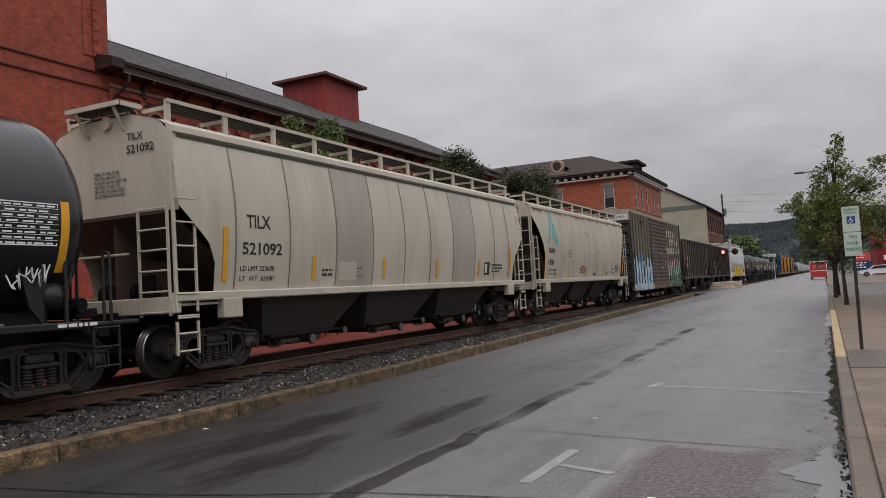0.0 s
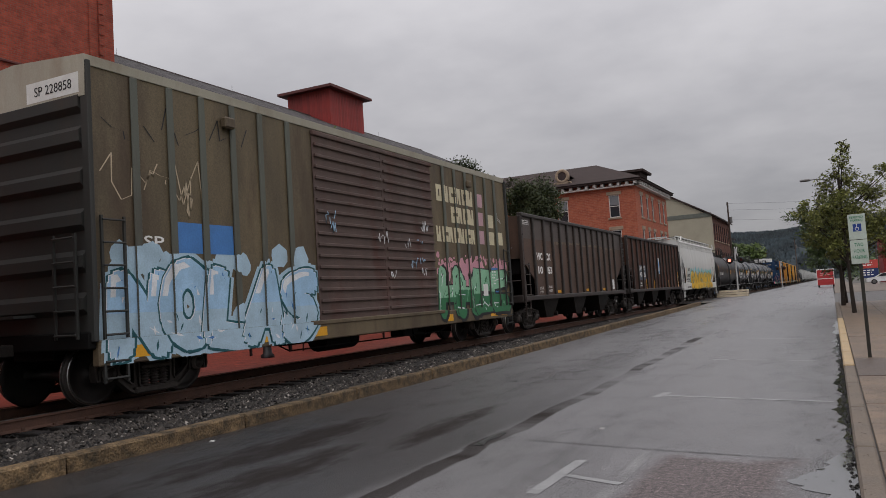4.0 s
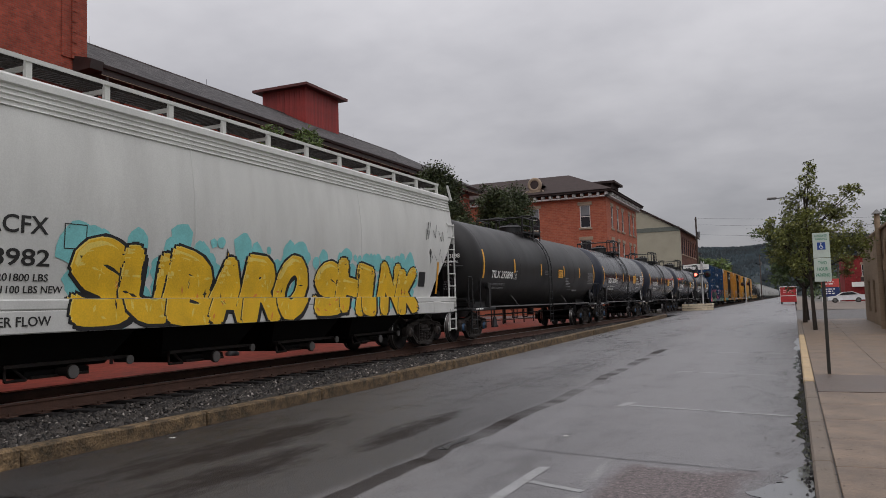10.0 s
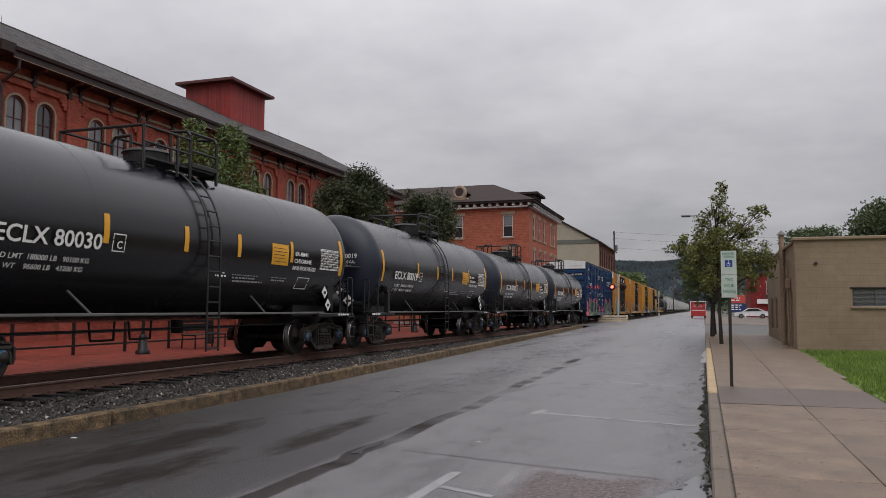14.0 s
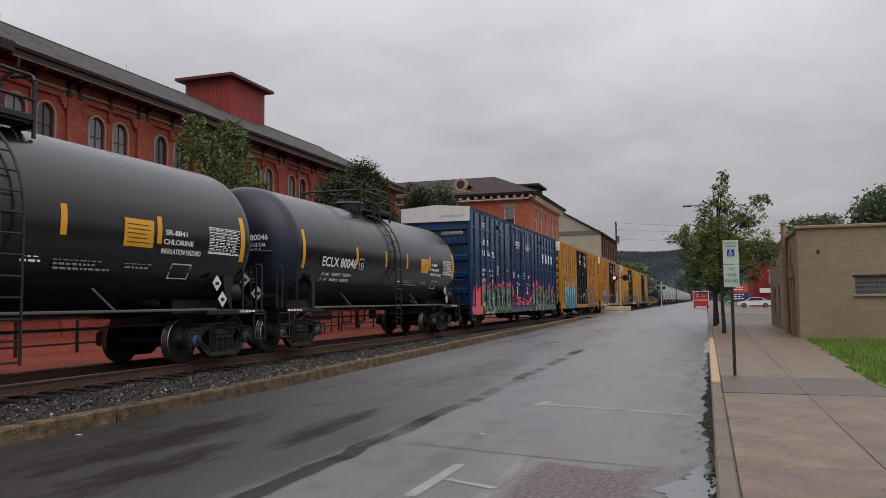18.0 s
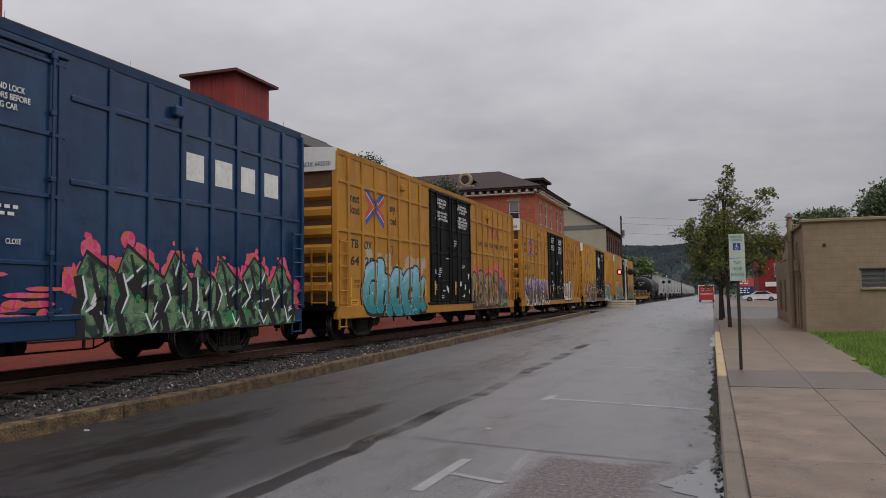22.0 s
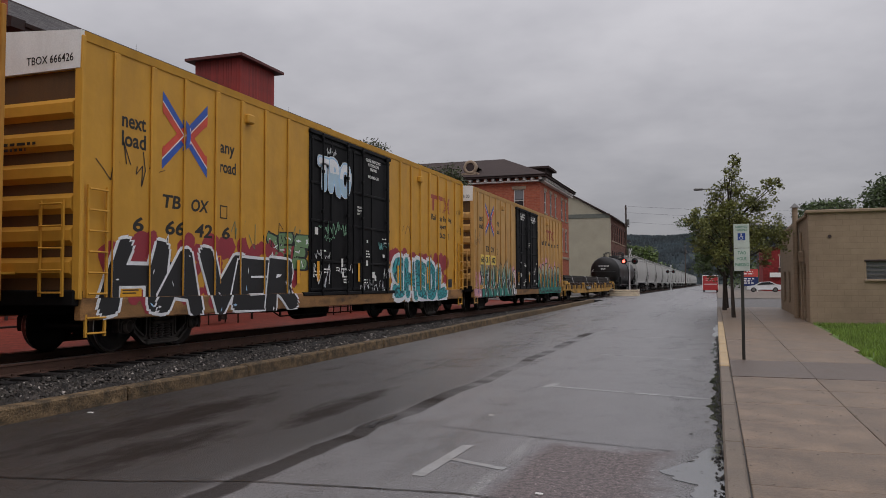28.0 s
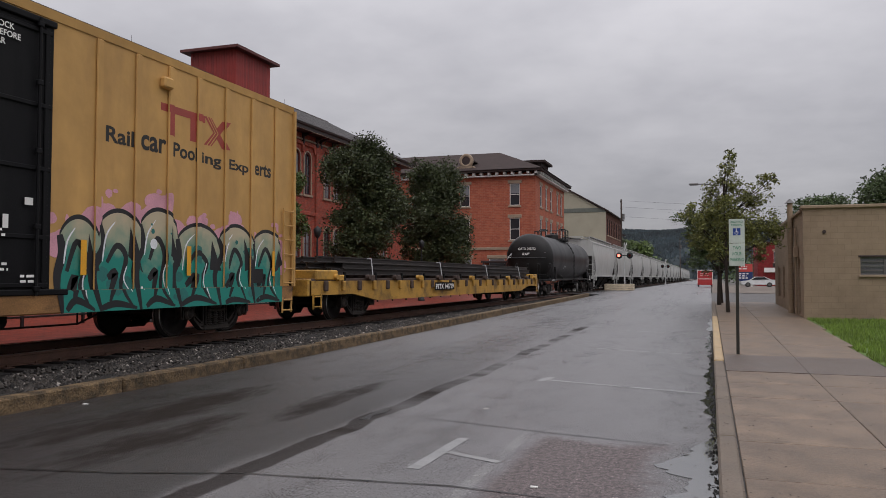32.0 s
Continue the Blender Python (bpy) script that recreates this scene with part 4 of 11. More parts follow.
# ---------------------------------------------------------------- station building
def arch_window_meshes(w, hh):
    """Frame, pane and glazing bars of a round-headed window; its foot at the origin, facing +x."""
    def outline(inset, n=10):
        r = w / 2 - inset
        pts = [(-r, inset), (r, inset)]
        zc = hh - w / 2
        return pts + [(r * math.cos(math.pi * i / n), zc + r * math.sin(math.pi * i / n)) for i in range(n + 1)]
    outer, inner = outline(-0.11), outline(0.07)
    f = Shape()
    k = len(outer)
    for x0, x1, a, b in ((0.0, 0.05, outline(-0.085), outline(0.0)), (-0.1, -0.03, outline(0.0), inner)):
        v = [(x1, *p) for p in a] + [(x1, *p) for p in b] + [(x0, *p) for p in a] + [(x0, *p) for p in b]
        f.slot = 0 if x1 > 0 else 1
        f.add(v, [(i, (i + 1) % k, k + (i + 1) % k, k + i) for i in range(k)] + [(k + i, k + (i + 1) % k, 3 * k + (i + 1) % k, 3 * k + i) for i in range(k)] + [((i + 1) % k, i, 2 * k + i, 2 * k + (i + 1) % k) for i in range(k)])
    pane = Shape().poly([(-0.09, *p) for p in inner])
    barsh = Shape()
    barsh.box(-0.085, -0.018, 0.07, -0.05, 0.018, hh - 0.08)
    barsh.box(-0.085, -w / 2 + 0.07, hh * 0.44, -0.04, w / 2 - 0.07, hh * 0.44 + 0.06)
    for z in (0.22, 0.68):
        barsh.box(-0.085, -w / 2 + 0.07, hh * z, -0.055, w / 2 - 0.07, hh * z + 0.03)
    return f, pane, barsh


def wall_with_arches(y0, y1, z0, z1, openings, x0, x1):
    """A wall in the plane x, with round-headed openings (centre, foot, width, height), as prisms."""
    s = Shape()
    cols = sorted({y0, y1, *(c - w / 2 for c, f, w, h in openings), *(c + w / 2 for c, f, w, h in openings)})
    for a, b in zip(cols, cols[1:]):
        mid = (a + b) / 2
        here = sorted((f, c, w, h) for c, f, w, h in openings if abs(c - mid) < w / 2)
        z = z0
        for f, c, w, h in here:
            s.prism([(a, z), (b, z), (b, f), (a, f)], x0, x1, "x")
            zc, r, n = f + h - w / 2, w / 2, 8
            arc = [(c - r * math.cos(math.pi * i / n), zc + r * math.sin(math.pi * i / n)) for i in range(n + 1)]
            top = f + h + 0.05
            for p, q in zip(arc, arc[1:]):
                s.prism([p, q, (q[0], top), (p[0], top)], x0, x1, "x")
            z = top
        s.prism([(a, z), (b, z), (b, z1), (a, z1)], x0, x1, "x")
    return s


def station():
    st = thing("station_building", "long red brick station with arched windows", "building")
    Y0, Y1, XF, PITCH = 20.98, 59.4, -24.0, 4.07
    ops = []
    for k in range(9):
        for d in (0.0, 1.38):
            ops.append((21.93 + PITCH * k + d, 6.85, 0.86, 2.7))
            ops.append((21.93 + PITCH * k + d, 1.3, 0.92, 3.6))
    part("front_wall", wall_with_arches(Y0, Y1, -0.3, 10.75, ops, XF - 0.4, XF), brick_red, st, weld=True)
    part("back_wall", Shape().box(-38.4, Y0, -0.3, -38.0, Y1, 10.75), brick_red, st)
    part("end_wall", Shape().prism([(-38.0, -0.3), (-24.4, -0.3), (-24.4, 10.8), (-31.2, 14.9), (-38.0, 10.8)], Y1 - 0.4, Y1), brick_red, st)
    part("floor_slab", Shape().box(-38, Y0, 5.6, -25.2, Y1 - 0.4, 5.8), trim_dark, st)
    # windows
    upper, lower = arch_window_meshes(0.86, 2.7), arch_window_meshes(0.92, 3.6)
    sill = Shape().cbox(-0.1, -0.6, -0.14, 0.1, 0.6, 0.0, 0.02)
    meshes = []
    for f, p, b in (upper, lower):
        meshes.append((f.mesh("window", [stone_trim, trim_red]), p.mesh("pane", [pane_dark]), b.mesh("glazing_bar", [trim_red]), p.mesh("pane", [pane_curtain])))
    for row in meshes:
        for me in row:
            turn_out(me)
    SILL = sill.mesh("sill", [stone_trim])
    turn_out(SILL)
    rnd = random.Random(12)
    for n, (c, f, w, h) in enumerate(ops):
        me = meshes[0] if f > 3 else meshes[1]
        win = part("window", me[0], None, st, m=pose(XF, c, f))
        part("pane", me[3] if rnd.random() < 0.55 else me[1], None, win)
        part("glazing_bar", me[2], None, win)
        part("sill", SILL, None, win)
    # pilasters, corbelled panel heads, string course
    PIL = Shape().cbox(0, -0.36, -0.3, 0.14, 0.36, 10.2, 0.02)
    PIL = PIL.mesh("pilaster", [brick_red])
    turn_out(PIL)
    HEAD = Shape()
    HEAD.cbox(0, -1.62, 9.92, 0.13, 1.62, 10.12, 0.02)
    for k in (-1, 1):
        for i, (w, z) in enumerate(((0.34, 9.78), (0.24, 9.64), (0.14, 9.5))):
            a, b = sorted((k * (1.64 - w), k * 1.66))
            HEAD.cbox(0, a, z, 0.13 - 0.005 * i, b, z + 0.15, 0.01)
    HEAD.cbox(0, -0.14, 9.62, 0.13, 0.14, 9.93, 0.01)
    HEAD.cbox(0, -0.1, 9.5, 0.11, 0.1, 9.64, 0.01)
    HEAD = HEAD.mesh("panel_head", [brick_red])
    turn_out(HEAD)
    BR = Shape()
    BR.prism([(0.0, -0.5), (0.1, -0.46), (0.16, -0.22), (0.5, -0.1), (0.52, 0.0), (0.0, 0.0)], -0.06, 0.06)
    BR.cbox(0.0, -0.1, -0.66, 0.16, 0.1, -0.42, 0.03)
    BR.cbox(0.0, -0.07, -0.8, 0.11, 0.07, -0.66, 0.02)
    BR = BR.mesh("bracket", [trim_dark])
    turn_out(BR)
    BLOCK = Shape().cbox(0.4, -0.08, -0.16, 0.66, 0.08, -0.02, 0.02).mesh("modillion", [trim_red])
    for k in range(10):
        yp = 21.93 + PITCH * k - 1.345
        if k:
            part("pilaster", PIL, None, st, m=pose(XF, yp, 0))
        for d in (-0.27, 0.27):
            if yp + d > Y0 and yp + d < Y1:
                part("bracket", BR, None, st, m=pose(XF + 0.02, yp + d, 10.66))
                part("modillion", BLOCK, None, st, m=pose(XF + 0.06, yp + d, 10.72))
        if k < 9:
            part("panel_head", HEAD, None, st, m=pose(XF, yp + PITCH / 2, 0))
            part("bracket", BR, None, st, m=pose(XF + 0.02, yp + PITCH / 2, 10.66))
            part("modillion", BLOCK, None, st, m=pose(XF + 0.06, yp + PITCH / 2, 10.72))
    part("string_course", Shape().cbox(XF, Y0, 10.22, XF + 0.09, Y1, 10.34, 0.02), stone_trim, st)
    part("belt_course", Shape().cbox(XF, Y0, 5.55, XF + 0.08, Y1, 5.8, 0.02), brick_red, st)
    # eave and roof
    part("soffit", Shape().box(-24.2, Y0, 10.66, -23.22, Y1 + 0.8, 10.76), trim_dark, st)
    part("fascia", Shape().cbox(-23.26, Y0, 10.66, -23.16, Y1 + 0.8, 10.98, 0.02), trim_dark, st)
    part("gutter", Shape().prism([(-23.18, 10.88), (-23.06, 10.9), (-23.02, 11.02), (-23.2, 11.04)], Y0, Y1 + 0.8), trim_dark, st)
    part("gutter_line", Shape().box(-23.158, Y0, 10.63, -23.145, Y1 + 0.8, 10.655), stone_trim, st)
    part("roof", Shape().add([(-23.1, Y0, 11.05), (-23.1, Y1 + 0.8, 11.05), (-31.2, Y1 + 0.8, 15.1), (-31.2, Y0, 15.1), (-39.3, Y0, 11.05), (-39.3, Y1 + 0.8, 11.05), (-23.1, Y0, 10.97), (-23.1, Y1 + 0.8, 10.97), (-31.2, Y1 + 0.8, 15.0), (-31.2, Y0, 15.0), (-39.3, Y0, 10.97), (-39.3, Y1 + 0.8, 10.97)],
                             [(0, 1, 2, 3), (3, 2, 5, 4), (6, 9, 8, 7), (9, 10, 11, 8), (0, 6, 7, 1), (1, 7, 8, 2), (2, 8, 11, 5)]), slate, st)
    part("ridge_cap", Shape().prism([(-31.35, 15.04), (-31.2, 15.16), (-31.05, 15.04)], Y0, Y1 + 0.8), roof_brown, st)
    for y in (27.5, 36.0, 47.5, 53.0):
        part("lightning_rod", Shape().cyl((-31.2, y, 15.1), (-31.2, y, 15.5), 0.009, 6), iron, st)
    part("vent_pipe", Shape().cyl((-29.5, 23.0, 13.8), (-29.5, 23.0, 14.75), 0.12, 10), iron, st)
    part("downspout", Shape().bar([(-23.2, 21.3, 10.9), (-23.25, 21.3, 10.3), (-23.85, 21.15, 9.8), (-23.85, 21.15, 0.3)], 0.06, 8), trim_dark, st)
    # cupola
    cu = thing("roof_cupola", "dark red boarded cupola with a low roof", "cupola")
    X0, X1, A, B = -33.0, -29.5, 43.8, 48.1
    part("core", Shape().box(X0, A, 12.6, X1, B, 16.75), board_red, cu)
    BOARD = Shape().cbox(0, 0.006, 0, 0.03, 0.2, 4.1, 0.008).mesh("board", [board_red])
    turn_out(BOARD)
    n = int((B - A) / 0.205)
    for i in range(n):
        part("board", BOARD, None, cu, m=pose(X1, A + i * 0.205, 12.65))
    for i in range(int((X1 - X0) / 0.205)):
        part("board", BOARD, None, cu, m=pose(X1 - i * 0.205, A, 12.65, 0, 0, -90) @ pose(0, -0.205, 0))
    s = Shape()
    s.loft([[(X0 - 0.5, A - 0.5, 16.72), (X1 + 0.5, A - 0.5, 16.72), (X1 + 0.5, B + 0.5, 16.72), (X0 - 0.5, B + 0.5, 16.72)], [(X0 - 0.5, A - 0.5, 16.9), (X1 + 0.5, A - 0.5, 16.9), (X1 + 0.5, B + 0.5, 16.9), (X0 - 0.5, B + 0.5, 16.9)],
            [(X0 + 1.2, A + 1.4, 17.5), (X1 - 1.2, A + 1.4, 17.5), (X1 - 1.2, B - 1.4, 17.5), (X0 + 1.2, B - 1.4, 17.5)]])
    part("cupola_roof", s, trim_red, cu)
    # tower
    tw = thing("station_tower", "tall red brick tower block of the station", "building")
    part("wall", Shape().box(-40, -6, -0.3, -24.0, 20.98, 27), brick_red, tw)
    part("corner_strip", Shape().cbox(-24.0, 20.3, 11.2, -23.9, 20.98, 27, 0.02), brick_red, tw)
    part("corner_strip", Shape().cbox(-24.0, 19.9, 11.2, -23.95, 20.3, 27, 0.02), brick_red, tw)
    for z in (10.05, 10.6):
        part("belt_course", Shape().cbox(-24.0, -6, z, -23.93, 20.98, z + 0.09, 0.02), trim_red, tw)
    part("belt_course", Shape().cbox(-24.0, -6, 5.5, -23.93, 20.98, 5.75, 0.02), brick_red, tw)
    s = Shape()
    for i in range(36):
        s.box(-23.9, 20.28, 11.4 + i * 0.4, -23.87, 20.5, 11.6 + i * 0.4)
    part("toothed_edge", s, brick_red, tw)
    part("tower_roof", Shape().box(-40.5, -6.5, 27, -23.5, 21.4, 27.4), roof_brown, tw)
    part("eave_return", Shape().prism([(-24.2, 10.7), (-23.1, 10.75), (-23.05, 11.1), (-24.0, 11.35)], 20.4, 20.99), trim_dark, tw)


station()


# ---------------------------------------------------------------- far brick building
def sash_window(parent, m, w, h, frame_mat, lintel=True, pane=pane_dark, blind=0.0):
    """A sash window facing -y, its lower corner at the origin."""
    f = Shape()
    for a, b, c, d in ((0, 0, 0.07, h), (w - 0.07, 0, w, h), (0, 0, w, 0.07), (0, h - 0.07, w, h), (0, h * 0.5 - 0.03, w, h * 0.5 + 0.03)):
        f.box(a, -0.02, b, c, 0.06, d)
    win = part("window", f, frame_mat, parent, m=m)
    part("pane", Shape().box(0.05, 0.03, 0.05, w - 0.05, 0.05, h - 0.05), pane, win)
    if blind:
        part("blind", Shape().box(0.06, 0.015, h * (1 - blind), w - 0.06, 0.028, h - 0.06), pane_curtain, win)
    part("sill", Shape().cbox(-0.14, -0.16, -0.16, w + 0.14, 0.02, 0.0, 0.02), stone_trim, win)
    if lintel:
        part("lintel", Shape().cbox(-0.18, -0.1, h, w + 0.18, 0.02, h + 0.32, 0.02), stone_trim, win)
    return win


def hollow(s, x0, x1, z0, z1, y0, y1, openings):
    """A wall in the plane y with rectangular openings (x, z, w, h)."""
    cols = sorted({x0, x1, *(o[0] for o in openings), *(o[0] + o[2] for o in openings)})
    for a, b in zip(cols, cols[1:]):
        mid, z = (a + b) / 2, z0
        for _, zz, _, h in sorted((o for o in openings if o[0] < mid < o[0] + o[2]), key=lambda o: o[1]):
            s.box(a, y0, z, b, y1, zz)
            z = zz + h
        s.box(a, y0, z, b, y1, z1)
    return s


def far_brick():
    b = thing("brick_office_building", "three-storey orange brick building with hipped roof", "building")
    W = 0.96
    fronts = [(x, z, W, h) for x in (-17.43, -22.25, -27.0) for z, h in ((8.3, 2.05), (5.1, 2.05))] + [(-23.0, 1.8, 1.9, 1.6), (-19.4, 1.8, 1.5, 1.6), (-16.9, 1.0, 1.2, 2.9)]
    part("front_wall", hollow(Shape(), -32, -15.0, -0.3, 11.4, 70.0, 70.4, fronts), brick_orange, b, weld=True)
    sides = [(y, z, 0.95, 2.05) for y in (72.0, 74.6, 77.0, 80.4, 82.6) for z in (8.3, 5.1)] + [(73.0, 0.8, 1.3, 2.9), (78.0, 1.4, 1.3, 2.3)]
    s = Shape()
    hollow(s, 70.4, 84.7, -0.3, 11.4, 0, 0.4, sides)
    s.v = [(-15.0 - y, x, z) for x, y, z in s.v]
    part("side_wall", s, brick_orange, b, weld=True)
    part("back_wall", Shape().box(-32, 84.3, -0.3, -15.4, 84.7, 11.4), brick_orange, b)
    part("inner_dark", Shape().box(-31.5, 71.5, 0, -16.5, 83.5, 11.2), trim_dark, b)
    for x, z, w, h in fronts:
        sash_window(b, pose(x, 70.06, z), w, h, white_trim, True, pane_dark, 0.45 if z > 8 else 0.95 if z < 3 and h < 2 else 0.0)
    for y, z, w, h in sides:
        sash_window(b, pose(-15.06, y, z, 0, 0, 90), w, h, white_trim)
    part("band_course", Shape().cbox(-32, 69.9, 4.2, -14.9, 70.0, 4.45, 0.02).cbox(-15.0, 69.9, 4.2, -14.9, 84.7, 4.45, 0.02), stone_trim, b)
    part("cornice", Shape().cbox(-32.5, 69.55, 11.0, -14.55, 70.0, 11.12, 0.02).cbox(-15.0, 69.55, 11.0, -14.55, 85.1, 11.12, 0.02), white_trim, b)
    part("eave", Shape().cbox(-32.6, 69.3, 11.4, -14.3, 85.4, 11.62, 0.03), roof_brown, b)
    for i in range(24):
        part("dentil", Shape().cbox(-32.0 + i * 0.74, 69.45, 11.14, -31.75 + i * 0.74, 70.0, 11.4, 0.02), white_trim, b)
    for i in range(20):
        part("dentil", Shape().cbox(-15.0, 70.2 + i * 0.74, 11.14, -14.45, 70.45 + i * 0.74, 11.4, 0.02), white_trim, b)
    part("roof", Shape().loft([[(-32.7, 69.2, 11.62), (-14.2, 69.2, 11.62), (-14.2, 85.5, 11.62), (-32.7, 85.5, 11.62)], [(-32.0, 77.5, 14.5), (-20.3, 77.5, 14.5), (-20.3, 78.5, 14.5), (-32.0, 78.5, 14.5)]]), roof_brown, b)
    part("flat_roof_box", Shape().cbox(-18.9, 75.6, 12.2, -15.6, 79.0, 13.0, 0.03).cbox(-19.2, 75.3, 13.0, -15.2, 79.3, 13.25, 0.03), roof_brown, b)
    # round dormer
    s = Shape()
    s.turned([(70.32, 0.4), (70.28, 0.44), (70.28, 0.62), (70.36, 0.68), (70.62, 0.68), (70.62, 0.0)], "y", 24, (-21.76, 0, 12.72))
    s.prism([(-22.55, 11.62), (-20.97, 11.62), (-21.05, 12.2), (-22.47, 12.2)], 70.3, 70.6)
    for k in (-1, 1):
        s.turned([(70.3, 0.0), (70.3, 0.16), (70.55, 0.16)], "y", 12, (-21.76 + k * 0.75, 0, 12.0))
    part("round_dormer", s, stone_trim, b)
    part("dormer_roof", Shape().loft([[(-21.76 + 0.6 * math.cos(a), y, 12.72 + 0.6 * math.sin(a) * f) for a in [math.pi * i / 8 for i in range(9)]] for y, f in ((70.6, 1.0), (72.6, 0.1))], cap=False, closed=False), roof_brown, b)
    # round pane as a matt dark disc, so no sky reflects in it
    part("louvre", Shape().turned([(70.34, 0.0), (70.34, 0.44)], "y", 20, (-21.76, 0, 12.72)), trim_dark, b)
    s = Shape()
    s.cbox(-19.9, 68.9, 3.0, -15.4, 70.0, 3.2, 0.02)
    for x in (-19.7, -17.6, -15.6):
        s.cyl((x, 69.1, 0.3), (x, 69.1, 3.0), 0.09, 10)
    part("porch", s, trim_dark, b)


far_brick()


def far_cream():
    b = thing("cream_side_building", "pale olive rendered building with brick flank", "building")
    s = Shape().prism([(-30, 0), (-13.9, 0), (-13.9, 11.05), (-19.2, 14.2), (-24.5, 14.2), (-30, 11.0)], 112, 112.4)
    part("gable_wall", s, cream_wall, b)
    part("band", Shape().cbox(-30, 111.93, 11.0, -13.95, 112.0, 11.6, 0.02), green_band, b)
    wins = [(113.2 + 2.35 * i, z, 1.3, 2.4) for i in range(8) for z in (7.8, 4.0)]
    s = hollow(Shape(), 112.4, 132, 0, 11.2, 0, 0.4, wins)
    s.v = [(-13.9 - y, x, z) for x, y, z in s.v]
    part("flank_wall", s, brick_far, b, weld=True)
    part("inner_dark", Shape().box(-29, 113, 0, -14.8, 131, 10.8), trim_dark, b)
    for y, z, w, h in wins:
        sash_window(b, pose(-13.96, y, z, 0, 0, 90), w, h, trim_dark, False)
    part("roof", Shape().prism([(-13.4, 10.95), (-13.4, 11.15), (-19.2, 14.45), (-24.5, 14.45), (-30.5, 11.15), (-30.5, 10.95), (-24.5, 14.2), (-19.2, 14.2)], 111.7, 132.4), roof_brown, b)
    part("back_wall", Shape().box(-30, 131.6, 0, -14.3, 132, 11), brick_far, b)


far_cream()


# ---------------------------------------------------------------- tan building
def tan_building():
    b = thing("tan_block_building", "single-storey tan painted block building", "building")
    front = [(4.9, 1.76, 2.2, 0.6), (12.0, 1.76, 2.2, 0.6)]
    part("front_wall", hollow(Shape(), 3.14, 24, -0.2, 4.05, 29.6, 29.9, front), block_tan, b, weld=True)
    sides = [(30.7, 0.3, 0.7, 2.1), (32.0, 1.6, 0.7, 1.0), (34.2, 0.75, 0.85, 1.45), (36.9, 0.75, 0.85, 1.45), (39.2, 0.75, 1.1, 1.45)]
    s = hollow(Shape(), 29.9, 42.2, -0.2, 3.95, 0, 0.3, sides)
    s.v = [(3.44 - y, x, z) for x, y, z in s.v]
    s.v = [(3.14 + (3.44 - x), y, z) for x, y, z in s.v]
    part("side_wall", s, block_tan, b, weld=True)
    part("back_wall", Shape().box(3.44, 41.9, -0.2, 24, 42.2, 3.95), block_tan, b)
    part("roof", Shape().box(3.3, 29.8, 3.7, 24, 42, 3.8), roof_brown, b)
    part("inner_dark", Shape().box(3.9, 30.4, 0, 23.5, 41.5, 3.6), trim_dark, b)
    part("parapet_cap", Shape().cbox(3.06, 29.5, 4.05, 24, 29.95, 4.16, 0.02).cbox(3.06, 29.95, 3.95, 3.5, 42.3, 4.06, 0.02), block_tan, b)
    for x, z, w, h in front:
        f = Shape()
        for i in range(5):
            f.box(x, 29.63, z + i * h / 4 - 0.02, x + w, 29.67, z + i * h / 4 + 0.02)
        for i in range(4):
            f.box(x + i * w / 3 - 0.02, 29.62, z, x + i * w / 3 + 0.02, 29.66, z + h)
        win = part("window", f, faint_steel, b)
        part("pane", Shape().box(x, 29.72, z, x + w, 29.74, z + h), pane_curtain, win)
        part("sill", Shape().cbox(x - 0.06, 29.52, z - 0.08, x + w + 0.06, 29.62, z, 0.01), stone_trim, win)
        part("lintel", Shape().cbox(x - 0.06, 29.56, z + h, x + w + 0.06, 29.62, z + h + 0.06, 0.01), trim_dark, win)
    for n, (y, z, w, h) in enumerate(sides):
        f = Shape()
        for a, bb, c, d in ((0, 0, 0.06, h), (w - 0.06, 0, w, h), (0, 0, w, 0.06), (0, h - 0.06, w, h)):
            f.box(3.16, y + a, z + bb, 3.24, y + c, z + d)
        name = "door" if n == 0 else "window"
        win = part(name, f, block_tan, b)
        part("pane" if n else "door_leaf", Shape().box(3.25, y, z, 3.27, y + w, z + h), pane_curtain if n else block_tan, win)
    s = Shape().cyl((3.02, 32.9, 0.25), (3.02, 32.9, 4.62), 0.1, 12)
    part("flue_pipe", s, block_tan, b)
    part("flue_cap", Shape().cyl((3.02, 32.9, 4.55), (3.02, 32.9, 4.72), 0.19, 12, 0.02), faint_steel, b)
    s = Shape().bar([(3.05, 31.3, 0.3), (3.05, 31.3, 3.5)], 0.04, 8)
    s.cbox(2.96, 31.1, 2.4, 3.13, 31.35, 2.8, 0.02)
    part("conduit", s, block_tan, b)
    part("vent_hole", Shape().cyl((3.8, 29.6, 3.24), (3.8, 29.56, 3.24), 0.06, 10), trim_dark, b)
    part("plinth_stone", Shape().cbox(4.9, 29.35, 0.15, 5.35, 29.6, 0.3, 0.05).cbox(3.3, 29.3, 0.15, 3.6, 29.6, 0.28, 0.05), kerb_grey, b)


